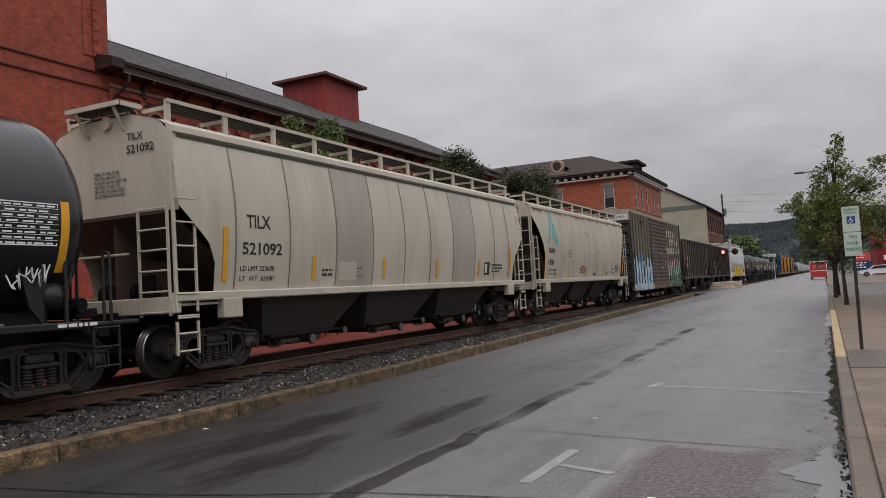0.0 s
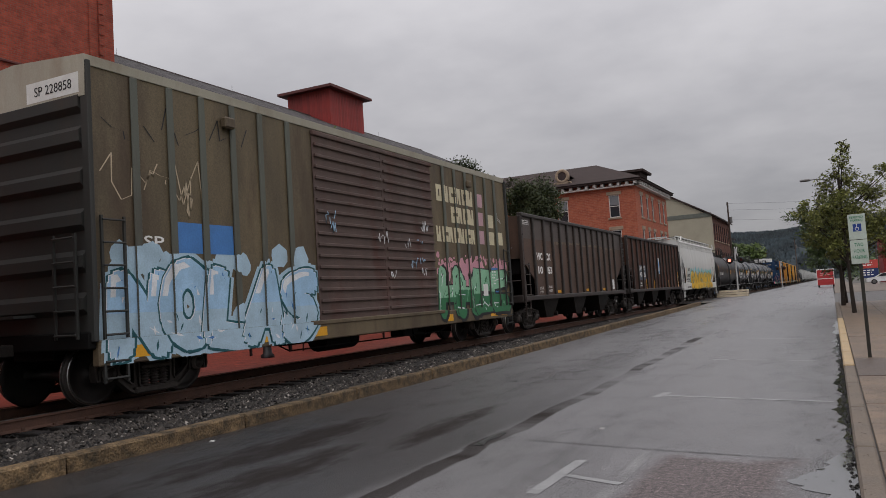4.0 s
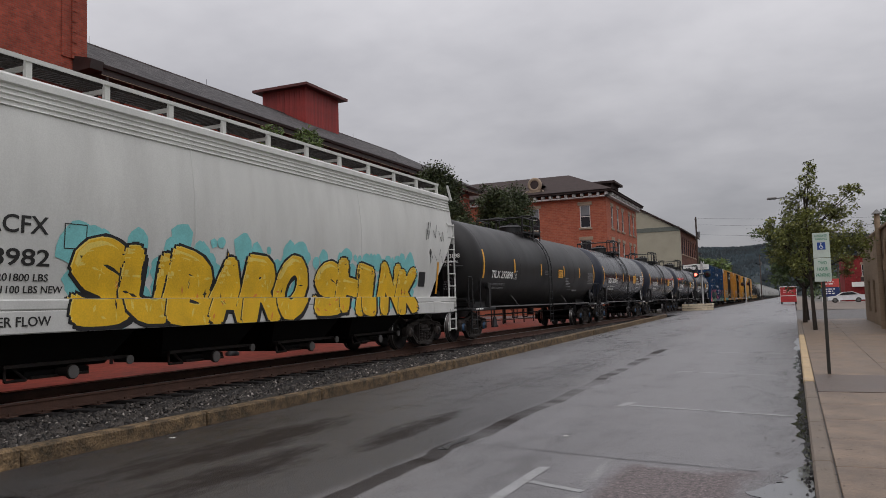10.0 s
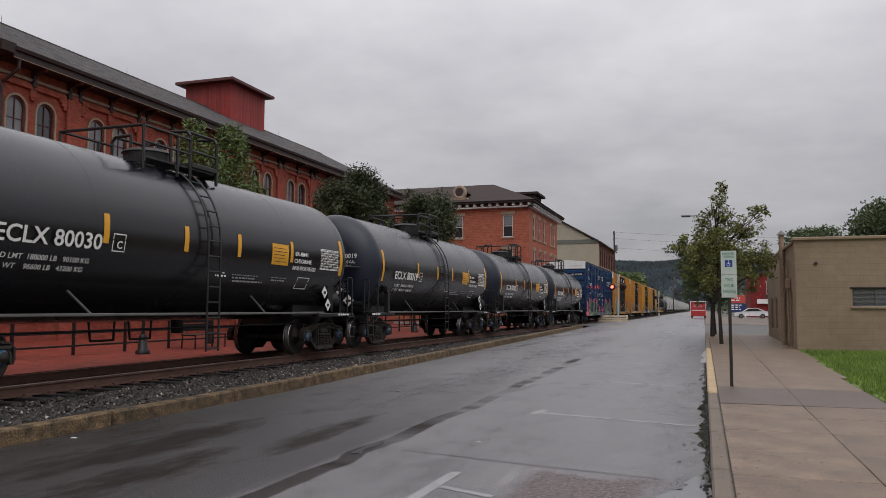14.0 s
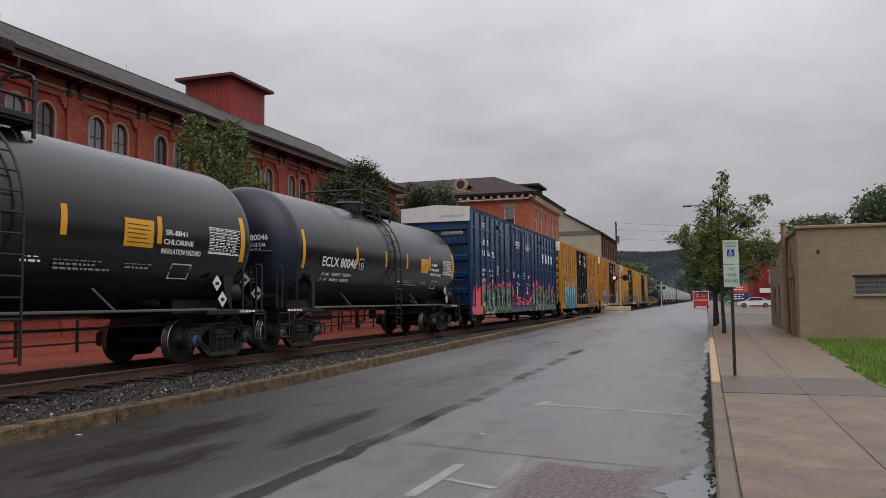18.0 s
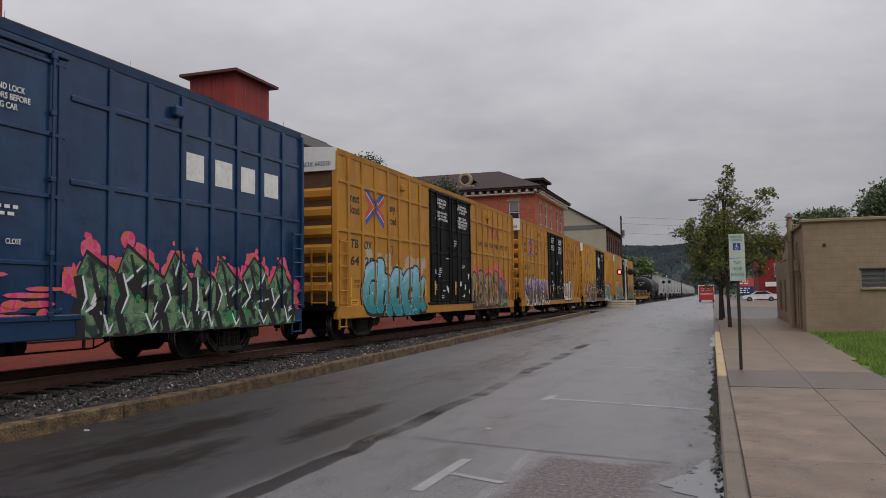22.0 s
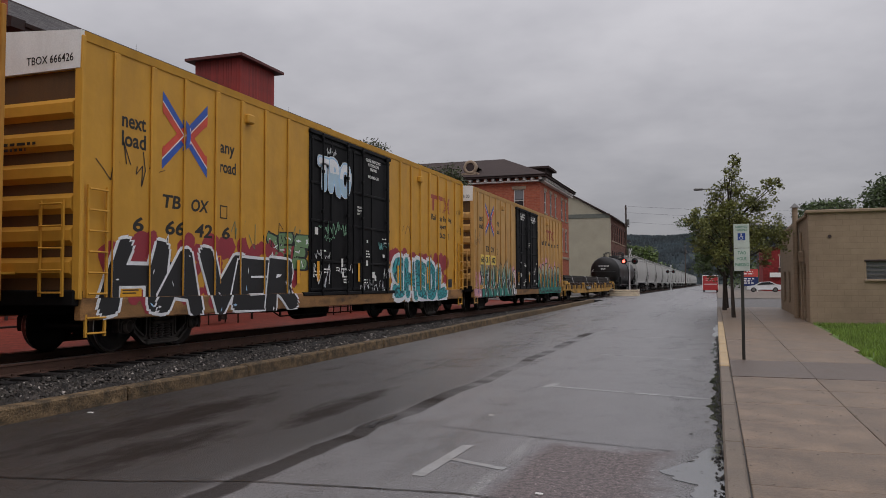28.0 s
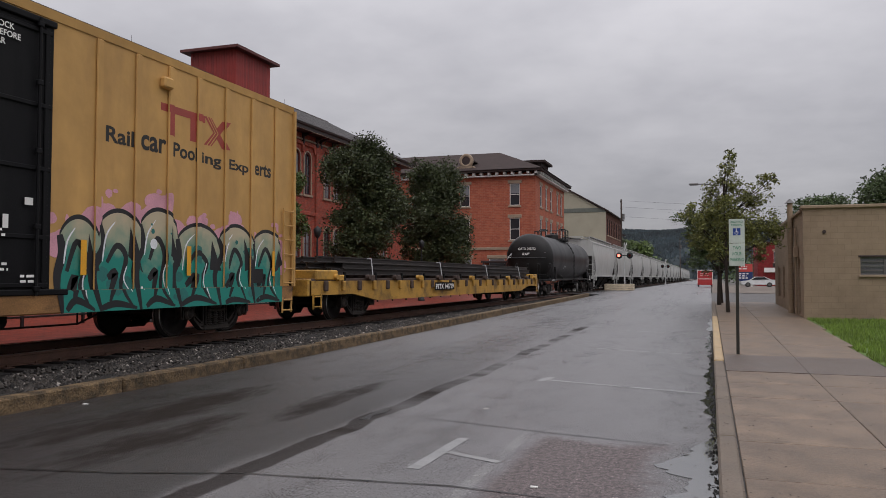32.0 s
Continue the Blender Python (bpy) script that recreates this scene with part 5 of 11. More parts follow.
tan_building()
s = Shape().loft([[(2.86 + (0.05 if y < 20 else 0.1), y, rise(y) + 0.10), (30, y, rise(y) + 0.16)] for y in (-10, 5, 12, 18, 22, 26, 29.6)], cap=False, closed=False)
setting("lawn", s, soil, "mown grass lawn beside the pavement", "lawn")
# unseen walls to the east and south, added to darken reflections on the train
part_wall = Shape().box(31.0, -60, -0.3, 31.4, 29.9, 4.6).box(-24.0, -60.4, -0.3, 31.4, -60.0, 4.6)
setting("wall_east", part_wall, brick_far, "unseen brown brick wall added to darken reflections", "wall")
rg = np.random.RandomState(6)
s = Shape()
for _ in range(32000):
    x = 2.85 + 5.6 * rg.rand() ** 1.3
    y = 11 + 18.4 * rg.rand()
    if x < 2.93 + 0.05 * math.sin(y * 3.0) + 0.035 * math.sin(y * 7.3) + 0.32 * min(1.0, max(0.0, (y - 17.5) / 9.0)):
        continue
    a, hgt, w = rg.rand() * 6.28, 0.05 + 0.07 * rg.rand(), 0.008 + 0.008 * rg.rand()
    z = rise(y) + 0.10 + 0.06 * (x - 2.86) / 27
    dx, dy = w * math.cos(a), w * math.sin(a)
    lx, ly = (rg.rand() - 0.5) * 0.07, (rg.rand() - 0.5) * 0.07
    s.add([(x - dx, y - dy, z), (x + dx, y + dy, z), (x + lx, y + ly, z + hgt)], [(0, 1, 2)])
tagged(part("grass_blades", s, grass_green, fix=False), "bright green mown grass blades on the lawn", "grass", "", "stuff")


# ---------------------------------------------------------------- trees
def tree(name, label, x, y, z, height, radius, low, seed, leaf, lobes=None, leaves=5200, size=0.13, trunk_r=0.13, lean=(0, 0), clumps=0):
    """A tapered trunk with limbs, and a crown of small leaves round the limb ends."""
    t = thing(name, label, "tree", m=pose(x, y, z))
    rnd = random.Random(seed)
    s = Shape()
    top = Vector((lean[0], lean[1], height * 0.8))
    pts = [Vector((0, 0, -0.1)), Vector((lean[0] * 0.2 + rnd.uniform(-0.05, 0.05), lean[1] * 0.2, low * 0.6)), Vector((lean[0] * 0.5, lean[1] * 0.5, low + (height - low) * 0.35)), top]
    for i, (a, b) in enumerate(zip(pts, pts[1:])):
        r0, r1 = trunk_r * (1 - 0.3 * i), trunk_r * (1 - 0.3 * (i + 1))
        s.cyl(a, b, r0, 9, max(0.015, r1))
    centres = lobes or []
    if not centres:
        for i in range(16):
            f = i / 15
            zz = low + (height - low) * (0.08 + 0.86 * f)
            reach = radius * math.sin(math.pi * min(1.0, 0.22 + 0.72 * f)) ** 0.7 * rnd.uniform(0.35, 0.8)
            a = rnd.uniform(0, 6.28)
            r = radius * rnd.uniform(0.3, 0.46)
            reach = min(reach, radius - r * 0.9)
            centres.append((reach * math.cos(a), reach * math.sin(a), min(zz, height - r), r))
    part_limbs = Shape()
    for cx, cy, cz, r in centres:
        f = max(0.15, min(0.95, (cz - low * 0.7) / (height * 0.8) - 0.15))
        base = pts[1].lerp(top, f)
        mid = base.lerp(Vector((cx, cy, cz)), 0.5) + Vector((rnd.uniform(-0.1, 0.1), rnd.uniform(-0.1, 0.1), 0.1))
        part_limbs.cyl(base, mid, trunk_r * 0.36, 6, trunk_r * 0.24)
        part_limbs.cyl(mid, (cx, cy, cz), trunk_r * 0.24, 6, 0.012)
        for _ in range(5):
            q = Vector((cx, cy, cz)) + Vector((rnd.uniform(-1, 1), rnd.uniform(-1, 1), rnd.uniform(-0.6, 1))) * r * 0.9
            part_limbs.cyl((cx, cy, cz), q, 0.012, 4, 0.005)
    part("trunk", s, bark, t)
    part("branchwork", part_limbs, bark, t)
    crown = Shape()
    total = sum(c[3] ** 2 for c in centres)
    for cx, cy, cz, r in centres:
        tufts = [Vector((cx, cy, cz)) + Vector((rnd.gauss(0, 1), rnd.gauss(0, 1), rnd.gauss(0, 1))).normalized() * r * rnd.uniform(0.45, 1.15) for _ in range(clumps)]
        for _ in range(int(leaves * r * r / total)):
            while True:
                p = Vector((rnd.uniform(-1, 1), rnd.uniform(-1, 1), rnd.uniform(-1, 1)))
                if 0.15 < p.length < 1:
                    break
            p = Vector((cx, cy, cz)) + p.normalized() * r * (p.length ** 0.55) * rnd.uniform(0.75, 1.12)
            if tufts:
                p = rnd.choice(tufts) + Vector((rnd.gauss(0, 1), rnd.gauss(0, 1), rnd.gauss(0, 0.8))) * r * 0.19
            u = Vector((rnd.gauss(0, 1), rnd.gauss(0, 1), rnd.gauss(0, 0.6))).normalized()
            w = u.orthogonal().normalized()
            w = (w * math.cos(0.9) + u.cross(w) * math.sin(rnd.uniform(-1.5, 1.5))).normalized()
            L = size * rnd.uniform(0.6, 1.3)
            crown.add([p - u * L, p + w * L * 0.45 - Vector((0, 0, L * 0.12)), p + u * L - Vector((0, 0, L * 0.3)), p - w * L * 0.45], [(0, 1, 2, 3)])
    part("crown", crown, leaf, t, fix=False)
    return t


tree("plaza_tree", "bushy green street tree with two rounded tops", -17.0, 24.4, 0.38, 8.3, 2.0, 2.4, 31, leaf_mid,
     [(-0.3, -0.9, 7.7, 0.5), (-0.2, -0.95, 7.1, 0.75), (0.2, -1.0, 6.2, 1.0), (0.1, 0.75, 7.75, 0.6), (0.1, 0.75, 7.2, 0.85), (0.0, 0.9, 6.2, 1.15), (0.2, 0.2, 5.2, 1.3), (-0.4, 1.5, 5.2, 1.1), (0.3, -1.1, 4.8, 1.1), (0.1, 1.9, 4.6, 0.9), (0.0, 0.0, 3.7, 1.3), (-0.3, 1.0, 3.6, 1.1), (0.2, 2.5, 5.9, 0.45), (0.3, -0.9, 3.3, 0.9)], leaves=17000, size=0.08)
tree("plaza_tree", "dense dark green street tree on the plaza", -17.0, 36.8, 0.38, 8.5, 2.75, 1.8, 32, leaf_plaza, leaves=52000, size=0.085, clumps=40)
tree("plaza_tree", "dense dark green rounded street tree", -17.0, 47.4, 0.38, 8.8, 3.0, 1.8, 33, leaf_plaza, leaves=54000, size=0.09, clumps=40)
tree("plaza_tree", "slim young green tree by the station wall", -18.5, 32.3, 0.38, 6.3, 1.0, 2.6, 34, leaf_mid, leaves=4500, size=0.08, trunk_r=0.08)
tree("street_tree", "open-crowned street tree with olive turning leaves", 0.72, 32.7, 0.28, 6.7, 1.9, 2.1, 41, leaf_turning,
     [(0.1, 0, 6.25, 0.24), (0.05, 0, 5.75, 0.36), (0.0, 0, 5.2, 0.42), (-0.4, 0.1, 4.6, 0.6), (0.4, 0.2, 4.5, 0.6), (1.45, 0.2, 5.15, 0.34), (1.1, 0, 4.6, 0.45), (1.75, 0.3, 5.3, 0.2), (-1.0, -0.2, 4.0, 0.55), (-1.55, -0.1, 3.9, 0.28), (-0.2, 0.3, 3.7, 0.8), (0.7, -0.1, 3.6, 0.8), (1.35, 0.2, 3.4, 0.6), (-0.9, 0, 3.2, 0.6), (0.1, 0.4, 2.8, 0.7), (1.75, 0.1, 3.0, 0.38), (-1.25, 0.3, 2.9, 0.4), (-0.5, 0, 2.5, 0.5), (1.0, 0, 2.6, 0.55)],
     leaves=15500, size=0.058, trunk_r=0.085, lean=(-0.15, 0.0), clumps=16)
tree("street_tree", "dark-leaved street tree behind a parking sign", 0.45, 39.6, 0.33, 5.0, 1.9, 1.9, 42, leaf_dark, leaves=7000, size=0.08, trunk_r=0.11, clumps=12)
tree("street_tree", "dark-leaved street tree near the corner", 0.6, 42.2, 0.34, 4.6, 1.6, 1.9, 43, leaf_dark, leaves=3000, size=0.13, trunk_r=0.1)
tree("large_tree", "large dark round-topped tree behind the roof", 15.2, 70.0, 0.42, 10.1, 6.4, 2.0, 44, leaf_dark, leaves=42000, size=0.15, trunk_r=0.3)
tree("large_tree", "dark spreading tree behind low roofs", 11.0, 92.0, 0.42, 10.2, 4.6, 2.6, 45, leaf_dark, leaves=17000, size=0.17, trunk_r=0.3)
tree("large_tree", "dark green tree behind the far track", -17.0, 150.0, 0.4, 9.0, 5.0, 2.0, 46, leaf_dark, leaves=6000, size=0.4, trunk_r=0.3)
tree("large_tree", "dark green tree beyond the level crossing", -16.0, 175.0, 0.4, 9.5, 5.0, 2.0, 47, leaf_mid, leaves=5000, size=0.45, trunk_r=0.3)


# ---------------------------------------------------------------- street furniture
def parking_sign():
    t = thing("parking_sign", "green and white parking sign on dark post", "sign", m=pose(0.57, 16.3, rise(16.3) + 0.12))
    post = Shape().prism([(-0.03, -0.02), (0.03, -0.02), (0.03, 0.0), (0.012, 0.018), (-0.012, 0.018), (-0.03, 0.0)], 0, 2.66, "z")
    part("post", post, material("dark_green_post", (0.03, 0.028, 0.022), 0.6, 0.3, 0.3), t)
    blade = material("pale_green_white_sign_face", (0.5, 0.56, 0.5), 0.5, 0, 0.08, 4, 30, 0, (0.3, 0.36, 0.3), 0.3)
    green = paint("sign_green", (0.05, 0.24, 0.13))
    blue = paint("sign_blue", (0.01, 0.05, 0.26))
    w = 0.145
    part("upper_plate", Shape().cbox(-w, -0.035, 2.19, w, -0.028, 2.66, 0.003), blade, t)
    part("lower_plate", Shape().cbox(-w, -0.035, 1.74, w, -0.028, 2.18, 0.003), blade, t)
    for text, z, hh, ww in (("RESERVED", 2.585, 0.04, 0.22), ("PARKING", 2.525, 0.04, 0.2), ("TWO", 2.06, 0.065, 0.15), ("HOUR", 1.945, 0.065, 0.18), ("PARKING", 1.83, 0.065, 0.24)):
        part("lettering", fitted(text, ww, hh, green, 0.01), green, t, m=pose(-ww / 2, -0.0365, z, 90))
    part("blue_panel", Shape().cbox(-0.07, -0.037, 2.34, 0.07, -0.034, 2.48, 0.002), blue, t)
    s = Shape()
    s.turned([(-0.0385, 0.0), (-0.0385, 0.012)], "y", 10, (-0.005, 0, 2.462))
    s.box(-0.012, -0.039, 2.40, 0.0, -0.0375, 2.448)
    s.box(-0.012, -0.039, 2.40, 0.028, -0.0375, 2.41)
    s.box(0.02, -0.039, 2.375, 0.03, -0.0375, 2.41)
    s.turned([(-0.0385, 0.026), (-0.0385, 0.034)], "y", 14, (-0.005, 0, 2.388))
    part("wheelchair_symbol", s, white, t, fix=False)
    return t


parking_sign()


def crossing_signal(x, y, z, lit):
    t = thing("crossing_signal", "white crossing signal mast with red flashers", "signal", "level crossing signals", m=pose(x, y, z))
    silver = material("silver_mast_paint", (0.5, 0.5, 0.5), 0.5, 0.2, 0.1)
    hood = material("black_signal_hood", (0.012, 0.012, 0.012), 0.6)
    part("mast", Shape().cyl((0, 0, 0), (0, 0, 4.6), 0.07, 10), silver, t)
    part("base", Shape().cyl((0, 0, 0), (0, 0, 0.5), 0.18, 12, 0.1), silver, t)
    for a in (45, -45):
        part("crossbuck_blade", Shape().cbox(-0.55, -0.12, -0.09, 0.55, -0.09, 0.09, 0.01), silver, t, m=pose(0, 0, 4.25, 0, 0, 78) @ pose(0, 0, 0, 0, a, 0))
    part("cross_arm", Shape().cyl((-0.52, -0.06, 3.4), (0.52, -0.06, 3.4), 0.04, 8), hood, t)
    for k in (-1, 1):
        part("backboard", Shape().turned([(-0.1, 0.0), (-0.1, 0.31), (-0.06, 0.31), (-0.06, 0.0)], "y", 20, (k * 0.52, 0, 3.4)), hood, t)
        part("visor", Shape().turned([(-0.1, 0.16), (-0.38, 0.16), (-0.38, 0.15), (-0.1, 0.15)], "y", 16, (k * 0.52, 0, 3.4)), hood, t)
        m = glow("lit_red_lens", (1.0, 0.09, 0.06), 7.0) if lit == k else material("unlit_red_lens", (0.12, 0.01, 0.01), 0.2)
        part("lens", Shape().turned([(-0.12, 0.0), (-0.12, 0.15)], "y", 16, (k * 0.52, 0, 3.4)), m, t)
    return t


crossing_signal(-7.87, 78.0, 0.42, -1)
crossing_signal(-7.9, 152.0, 0.42, 0)
tb = thing("timber_barrier", "stacked pale timbers round a signal mast", "barrier", m=pose(-8.35, 77.0, 0.42))
wood_pale = material("pale_weathered_timber", (0.62, 0.52, 0.38), 0.8, 0, 0.2, 2, 30, 0.3)
for i in range(3):
    part("timber", Shape().cbox(-1.35, -0.12, i * 0.22, 1.35, 0.12, i * 0.22 + 0.19, 0.02), wood_pale, tb)
    part("timber", Shape().cbox(-1.35, 0.12, i * 0.22, -1.13, 1.8, i * 0.22 + 0.19, 0.02), wood_pale, tb)
    part("timber", Shape().cbox(1.13, 0.12, i * 0.22, 1.35, 1.8, i * 0.22 + 0.19, 0.02), wood_pale, tb)

lamp = thing("street_lamp", "grey street lamp with a curved arm", "street lamp", m=pose(0.55, 45.5, 0.36))
part("pole", Shape().cyl((0, 0, 0), (0, 0, 6.2), 0.08, 10, 0.05), faint_steel, lamp)
part("arm", Shape().bar([(0, 0, 6.1), (-0.25, 0, 6.42), (-0.7, 0, 6.5), (-1.1, 0, 6.5)], 0.03), faint_steel, lamp)
part("lamp_head", Shape().cbox(-1.55, -0.1, 6.44, -1.05, 0.1, 6.56, 0.04), faint_steel, lamp)

pole_wood = material("weathered_pole_wood", (0.07, 0.05, 0.04), 0.85, 0, 0.25, 3, 30, 0.3)


def utility_pole(x, y, z, height, arms=True):
    t = thing("utility_pole", "tall dark wooden utility pole with crossarms", "utility pole", "utility poles", m=pose(x, y, z))
    part("pole", Shape().cyl((0, 0, 0), (0, 0, height), 0.17, 10, 0.11), pole_wood, t)
    if arms:
        for dz in (0.5, 1.5):
            part("crossarm", Shape().cbox(-0.06, -1.1, height - dz - 0.06, 0.06, 1.1, height - dz + 0.06, 0.01), pole_wood, t)
        for dy in (-0.9, -0.3, 0.3, 0.9):
            part("insulator", Shape().cyl((0, dy, height - 0.44), (0, dy, height - 0.28), 0.05, 8), iron, t)
        part("transformer", Shape().cyl((0.3, 0, height - 3.2), (0.3, 0, height - 2.3), 0.22, 12), faint_steel, t)
    return t


utility_pole(-13.1, 125.0, 0.4, 13.6)
for x, y, h in ((-9.0, 260, 14), (4.5, 240, 12), (9.0, 190, 11)):
    utility_pole(x, y, 0.4, h)
wires = thing("overhead_wires", "thin dark overhead wires crossing the street", "wires")
for z0, z1 in ((13.4, 13.2), (12.4, 12.0), (10.9, 10.4), (8.6, 8.2), (8.1, 7.9)):
    pts = []
    for i in range(13):
        f = i / 12
        pts.append((-13.1 + 46 * f, 125 + 12 * f, z0 + (z1 - z0) * f - 0.9 * math.sin(math.pi * f) + 0.4))
    part("wire", Shape().bar(pts, 0.014, 4), iron, wires)

# plaza fence with lamp post bases
fence = thing("plaza_fence", "low black iron fence along the plaza", "fence")
POST = Shape().cbox(-0.035, -0.035, 0, 0.035, 0.035, 1.0, 0.008).mesh("post", [iron])
for i in range(22):
    part("post", POST, None, fence, m=pose(-16.2, 13.0 + i * 2.0, 0.38))
for z in (0.25, 0.6, 0.95):
    part("fence_rail", Shape().cbox(-16.225, 13.0, 0.38 + z - 0.025, -16.175, 55.0, 0.38 + z + 0.025, 0.006), iron, fence)


def bench(x, y, rz):
    t = thing("plaza_bench", "black slatted metal bench on brick paving", "bench", "plaza benches", m=pose(x, y, 0.385, 0, 0, rz))
    for i in range(4):
        part("seat_slat", Shape().cbox(-0.9, -0.24 + i * 0.13, 0.42, 0.9, -0.14 + i * 0.13, 0.45, 0.008), iron, t)
    for i in range(3):
        part("back_slat", Shape().cbox(-0.9, 0.3, 0.55 + i * 0.13, 0.9, 0.33, 0.65 + i * 0.13, 0.008), iron, t)
    for x0 in (-0.8, 0.8):
        part("leg", Shape().bar([(x0, -0.22, 0), (x0, -0.22, 0.42), (x0, 0.25, 0.42), (x0, 0.32, 0.95)], 0.025), iron, t)
        part("leg", Shape().bar([(x0, 0.25, 0.42), (x0, 0.28, 0)], 0.025), iron, t)


bench(-15.2, 21.5, 90)
bench(-15.2, 30.0, 90)
for y in (18.2, 28.0, 40.0):
    t = thing("plaza_lamp_post", "black iron lamp post with flared base", "lamp post", "plaza lamp posts", m=pose(-14.9, y, 0.375))
    part("base", Shape().turned([(0.0, 0.2), (0.08, 0.2), (0.12, 0.14), (0.5, 0.1), (0.55, 0.07)], "z", 14), iron, t)
    part("column", Shape().cyl((0, 0, 0.5), (0, 0, 2.9), 0.05, 10, 0.04), iron, t)
    part("lantern", Shape().turned([(2.85, 0.05), (2.95, 0.12), (3.2, 0.16), (3.3, 0.05), (3.36, 0.0)], "z", 12), iron, t)


# ---------------------------------------------------------------- things beyond the side street
def white_car():
    t = thing("parked_car", "white parked saloon car in a car park", "car", m=pose(6.2, 113.5, 0.43))
    white_body = material("white_car_paint", (0.72, 0.73, 0.74), 0.25, 0, 0.04, 2, 20, 0)
    prof = [(-2.15, 0.35), (-2.2, 0.62), (-2.1, 0.78), (-1.15, 0.92), (-0.45, 1.35), (0.75, 1.4), (1.6, 1.02), (2.15, 0.95), (2.2, 0.6), (2.12, 0.33)]
    s = Shape()
    s.loft([[(x, -0.86, z) for x, z in prof], [(x * 0.995, -0.9, z * 0.98 + 0.01) for x, z in prof], [(x * 0.995, 0.9, z * 0.98 + 0.01) for x, z in prof], [(x, 0.86, z) for x, z in prof]])
    part("body", s, white_body, t)
    part("side_window", Shape().prism([(-0.95, 0.95), (-0.4, 1.29), (0.7, 1.33), (1.3, 1.02)], -0.915, -0.895), pane_dark, t)
    for x in (-1.35, 1.35):
        w = part("wheel", Shape().cyl((x, -0.92, 0.32), (x, -0.72, 0.32), 0.32, 20), black, t)
        part("rim", Shape().cyl((x, -0.93, 0.32), (x, -0.918, 0.32), 0.2, 16), faint_steel, w)
        part("wheel", Shape().cyl((x, 0.72, 0.32), (x, 0.92, 0.32), 0.32, 20), black, t)
    part("tail_light", Shape().cbox(2.05, -0.9, 0.7, 2.2, -0.6, 0.84, 0.02), P["red"], t)
    part("headlight", Shape().cbox(-2.18, -0.9, 0.62, -1.95, -0.6, 0.74, 0.02), white, t)


white_car()


def red_trailer():
    t = thing("red_box_trailer", "red box trailer with pale lettering parked kerbside", "trailer", m=pose(-0.62, 111.0, 0.42))
    red = material("bright_red_trailer_paint", (0.4, 0.03, 0.03), 0.5, 0, 0.1)
    part("box", Shape().cbox(-1.0, 0, 0.45, 1.0, 3.6, 2.3, 0.04), red, t)
    part("roof_trim", Shape().cbox(-1.02, -0.03, 2.22, 1.02, 3.62, 2.32, 0.02), white, t)
    part("bumper", Shape().cbox(-0.95, -0.08, 0.28, 0.95, 0.05, 0.46, 0.02), red, t)
    for x in (-0.98, 0.98):
        part("corner_trim", Shape().cbox(x - 0.03, -0.03, 0.4, x + 0.03, 0.02, 2.25, 0.01), white, t)
    for x in (-0.85, 0.85):
        part("wheel", Shape().cyl((x - 0.1, 1.8, 0.3), (x + 0.1, 1.8, 0.3), 0.3, 16), black, t)
    pink = paint("faded_pink_lettering", (0.6, 0.3, 0.28))
    bars(t, -0.6, 1.75, 1.2, 2, 0.24, pink, -0.005, 5, end=True)
    part("stripe", Shape().box(-0.85, -0.012, 1.05, 0.85, -0.003, 1.14), white, t)


red_trailer()


def red_shop():
    b = thing("red_brick_shop", "dark red brick shop behind the car park", "building")
    m = brickwork("painted_red_brick", (0.28, 0.03, 0.03), (0.24, 0.026, 0.026), (0.15, 0.03, 0.03), stain_amount=0.2)
    wins = [(9.2, 4.0, 1.0, 1.7), (13.5, 4.0, 1.0, 1.7), (12.0, 1.2, 1.2, 1.8)]
    part("front_wall", hollow(Shape(), 6.9, 26, 0, 7.0, 128, 128.3, wins), m, b, weld=True)
    part("side_wall", Shape().box(6.9, 128.3, 0, 7.2, 140, 7.0), m, b)
    part("roof", Shape().box(6.7, 127.8, 7.0, 26.2, 140, 7.2), roof_brown, b)
    part("inner_dark", Shape().box(7.5, 129, 0, 25, 139, 6.9), trim_dark, b)
    for x, z, w, h in wins:
        sash_window(b, pose(x, 128.04, z), w, h, white_trim)
    part("awning_sign", Shape().cbox(7.8, 127.5, 2.5, 11.0, 127.8, 3.2, 0.03), white, b)
    part("dark_sign", Shape().cbox(9.0, 127.45, 3.3, 11.2, 127.55, 3.9, 0.02), trim_dark, b)
    s = thing("board_sign", "red and blue board sign on posts", "sign", m=pose(4.6, 118, 0.42))
    part("upper_board", Shape().cbox(-1.1, -0.05, 2.1, 1.1, 0.05, 3.2, 0.02), P["red"], s)
    part("lower_board", Shape().cbox(-1.1, -0.05, 0.8, 1.1, 0.05, 2.05, 0.02), paint("navy_board_paint", (0.012, 0.03, 0.12)), s)
    for x in (-1.0, 1.0):
        part("post", Shape().cyl((x, 0.08, 0), (x, 0.08, 3.1), 0.06, 8), white, s)
    bars(s, -0.9, 2.75, 1.7, 2, 0.3, pale_text, -0.055, 4, end=True)
    bars(s, -0.9, 1.75, 1.7, 3, 0.3, pale_text, -0.055, 6, end=True)
    g = thing("low_grey_building", "low grey-roofed building behind tan wall", "building")
    part("wall", Shape().box(10.5, 142, 0, 26, 154, 10.2), cream_wall, g)
    part("roof", Shape().prism([(10.0, 10.2), (26.5, 10.2), (26.5, 10.5), (18, 12.4), (10.0, 10.5)], 141.6, 154.4), faint_steel, g)
    part("dormer", Shape().cbox(12.5, 141.4, 10.3, 13.5, 142.2, 11.4, 0.03), P["red"], g)


red_shop()

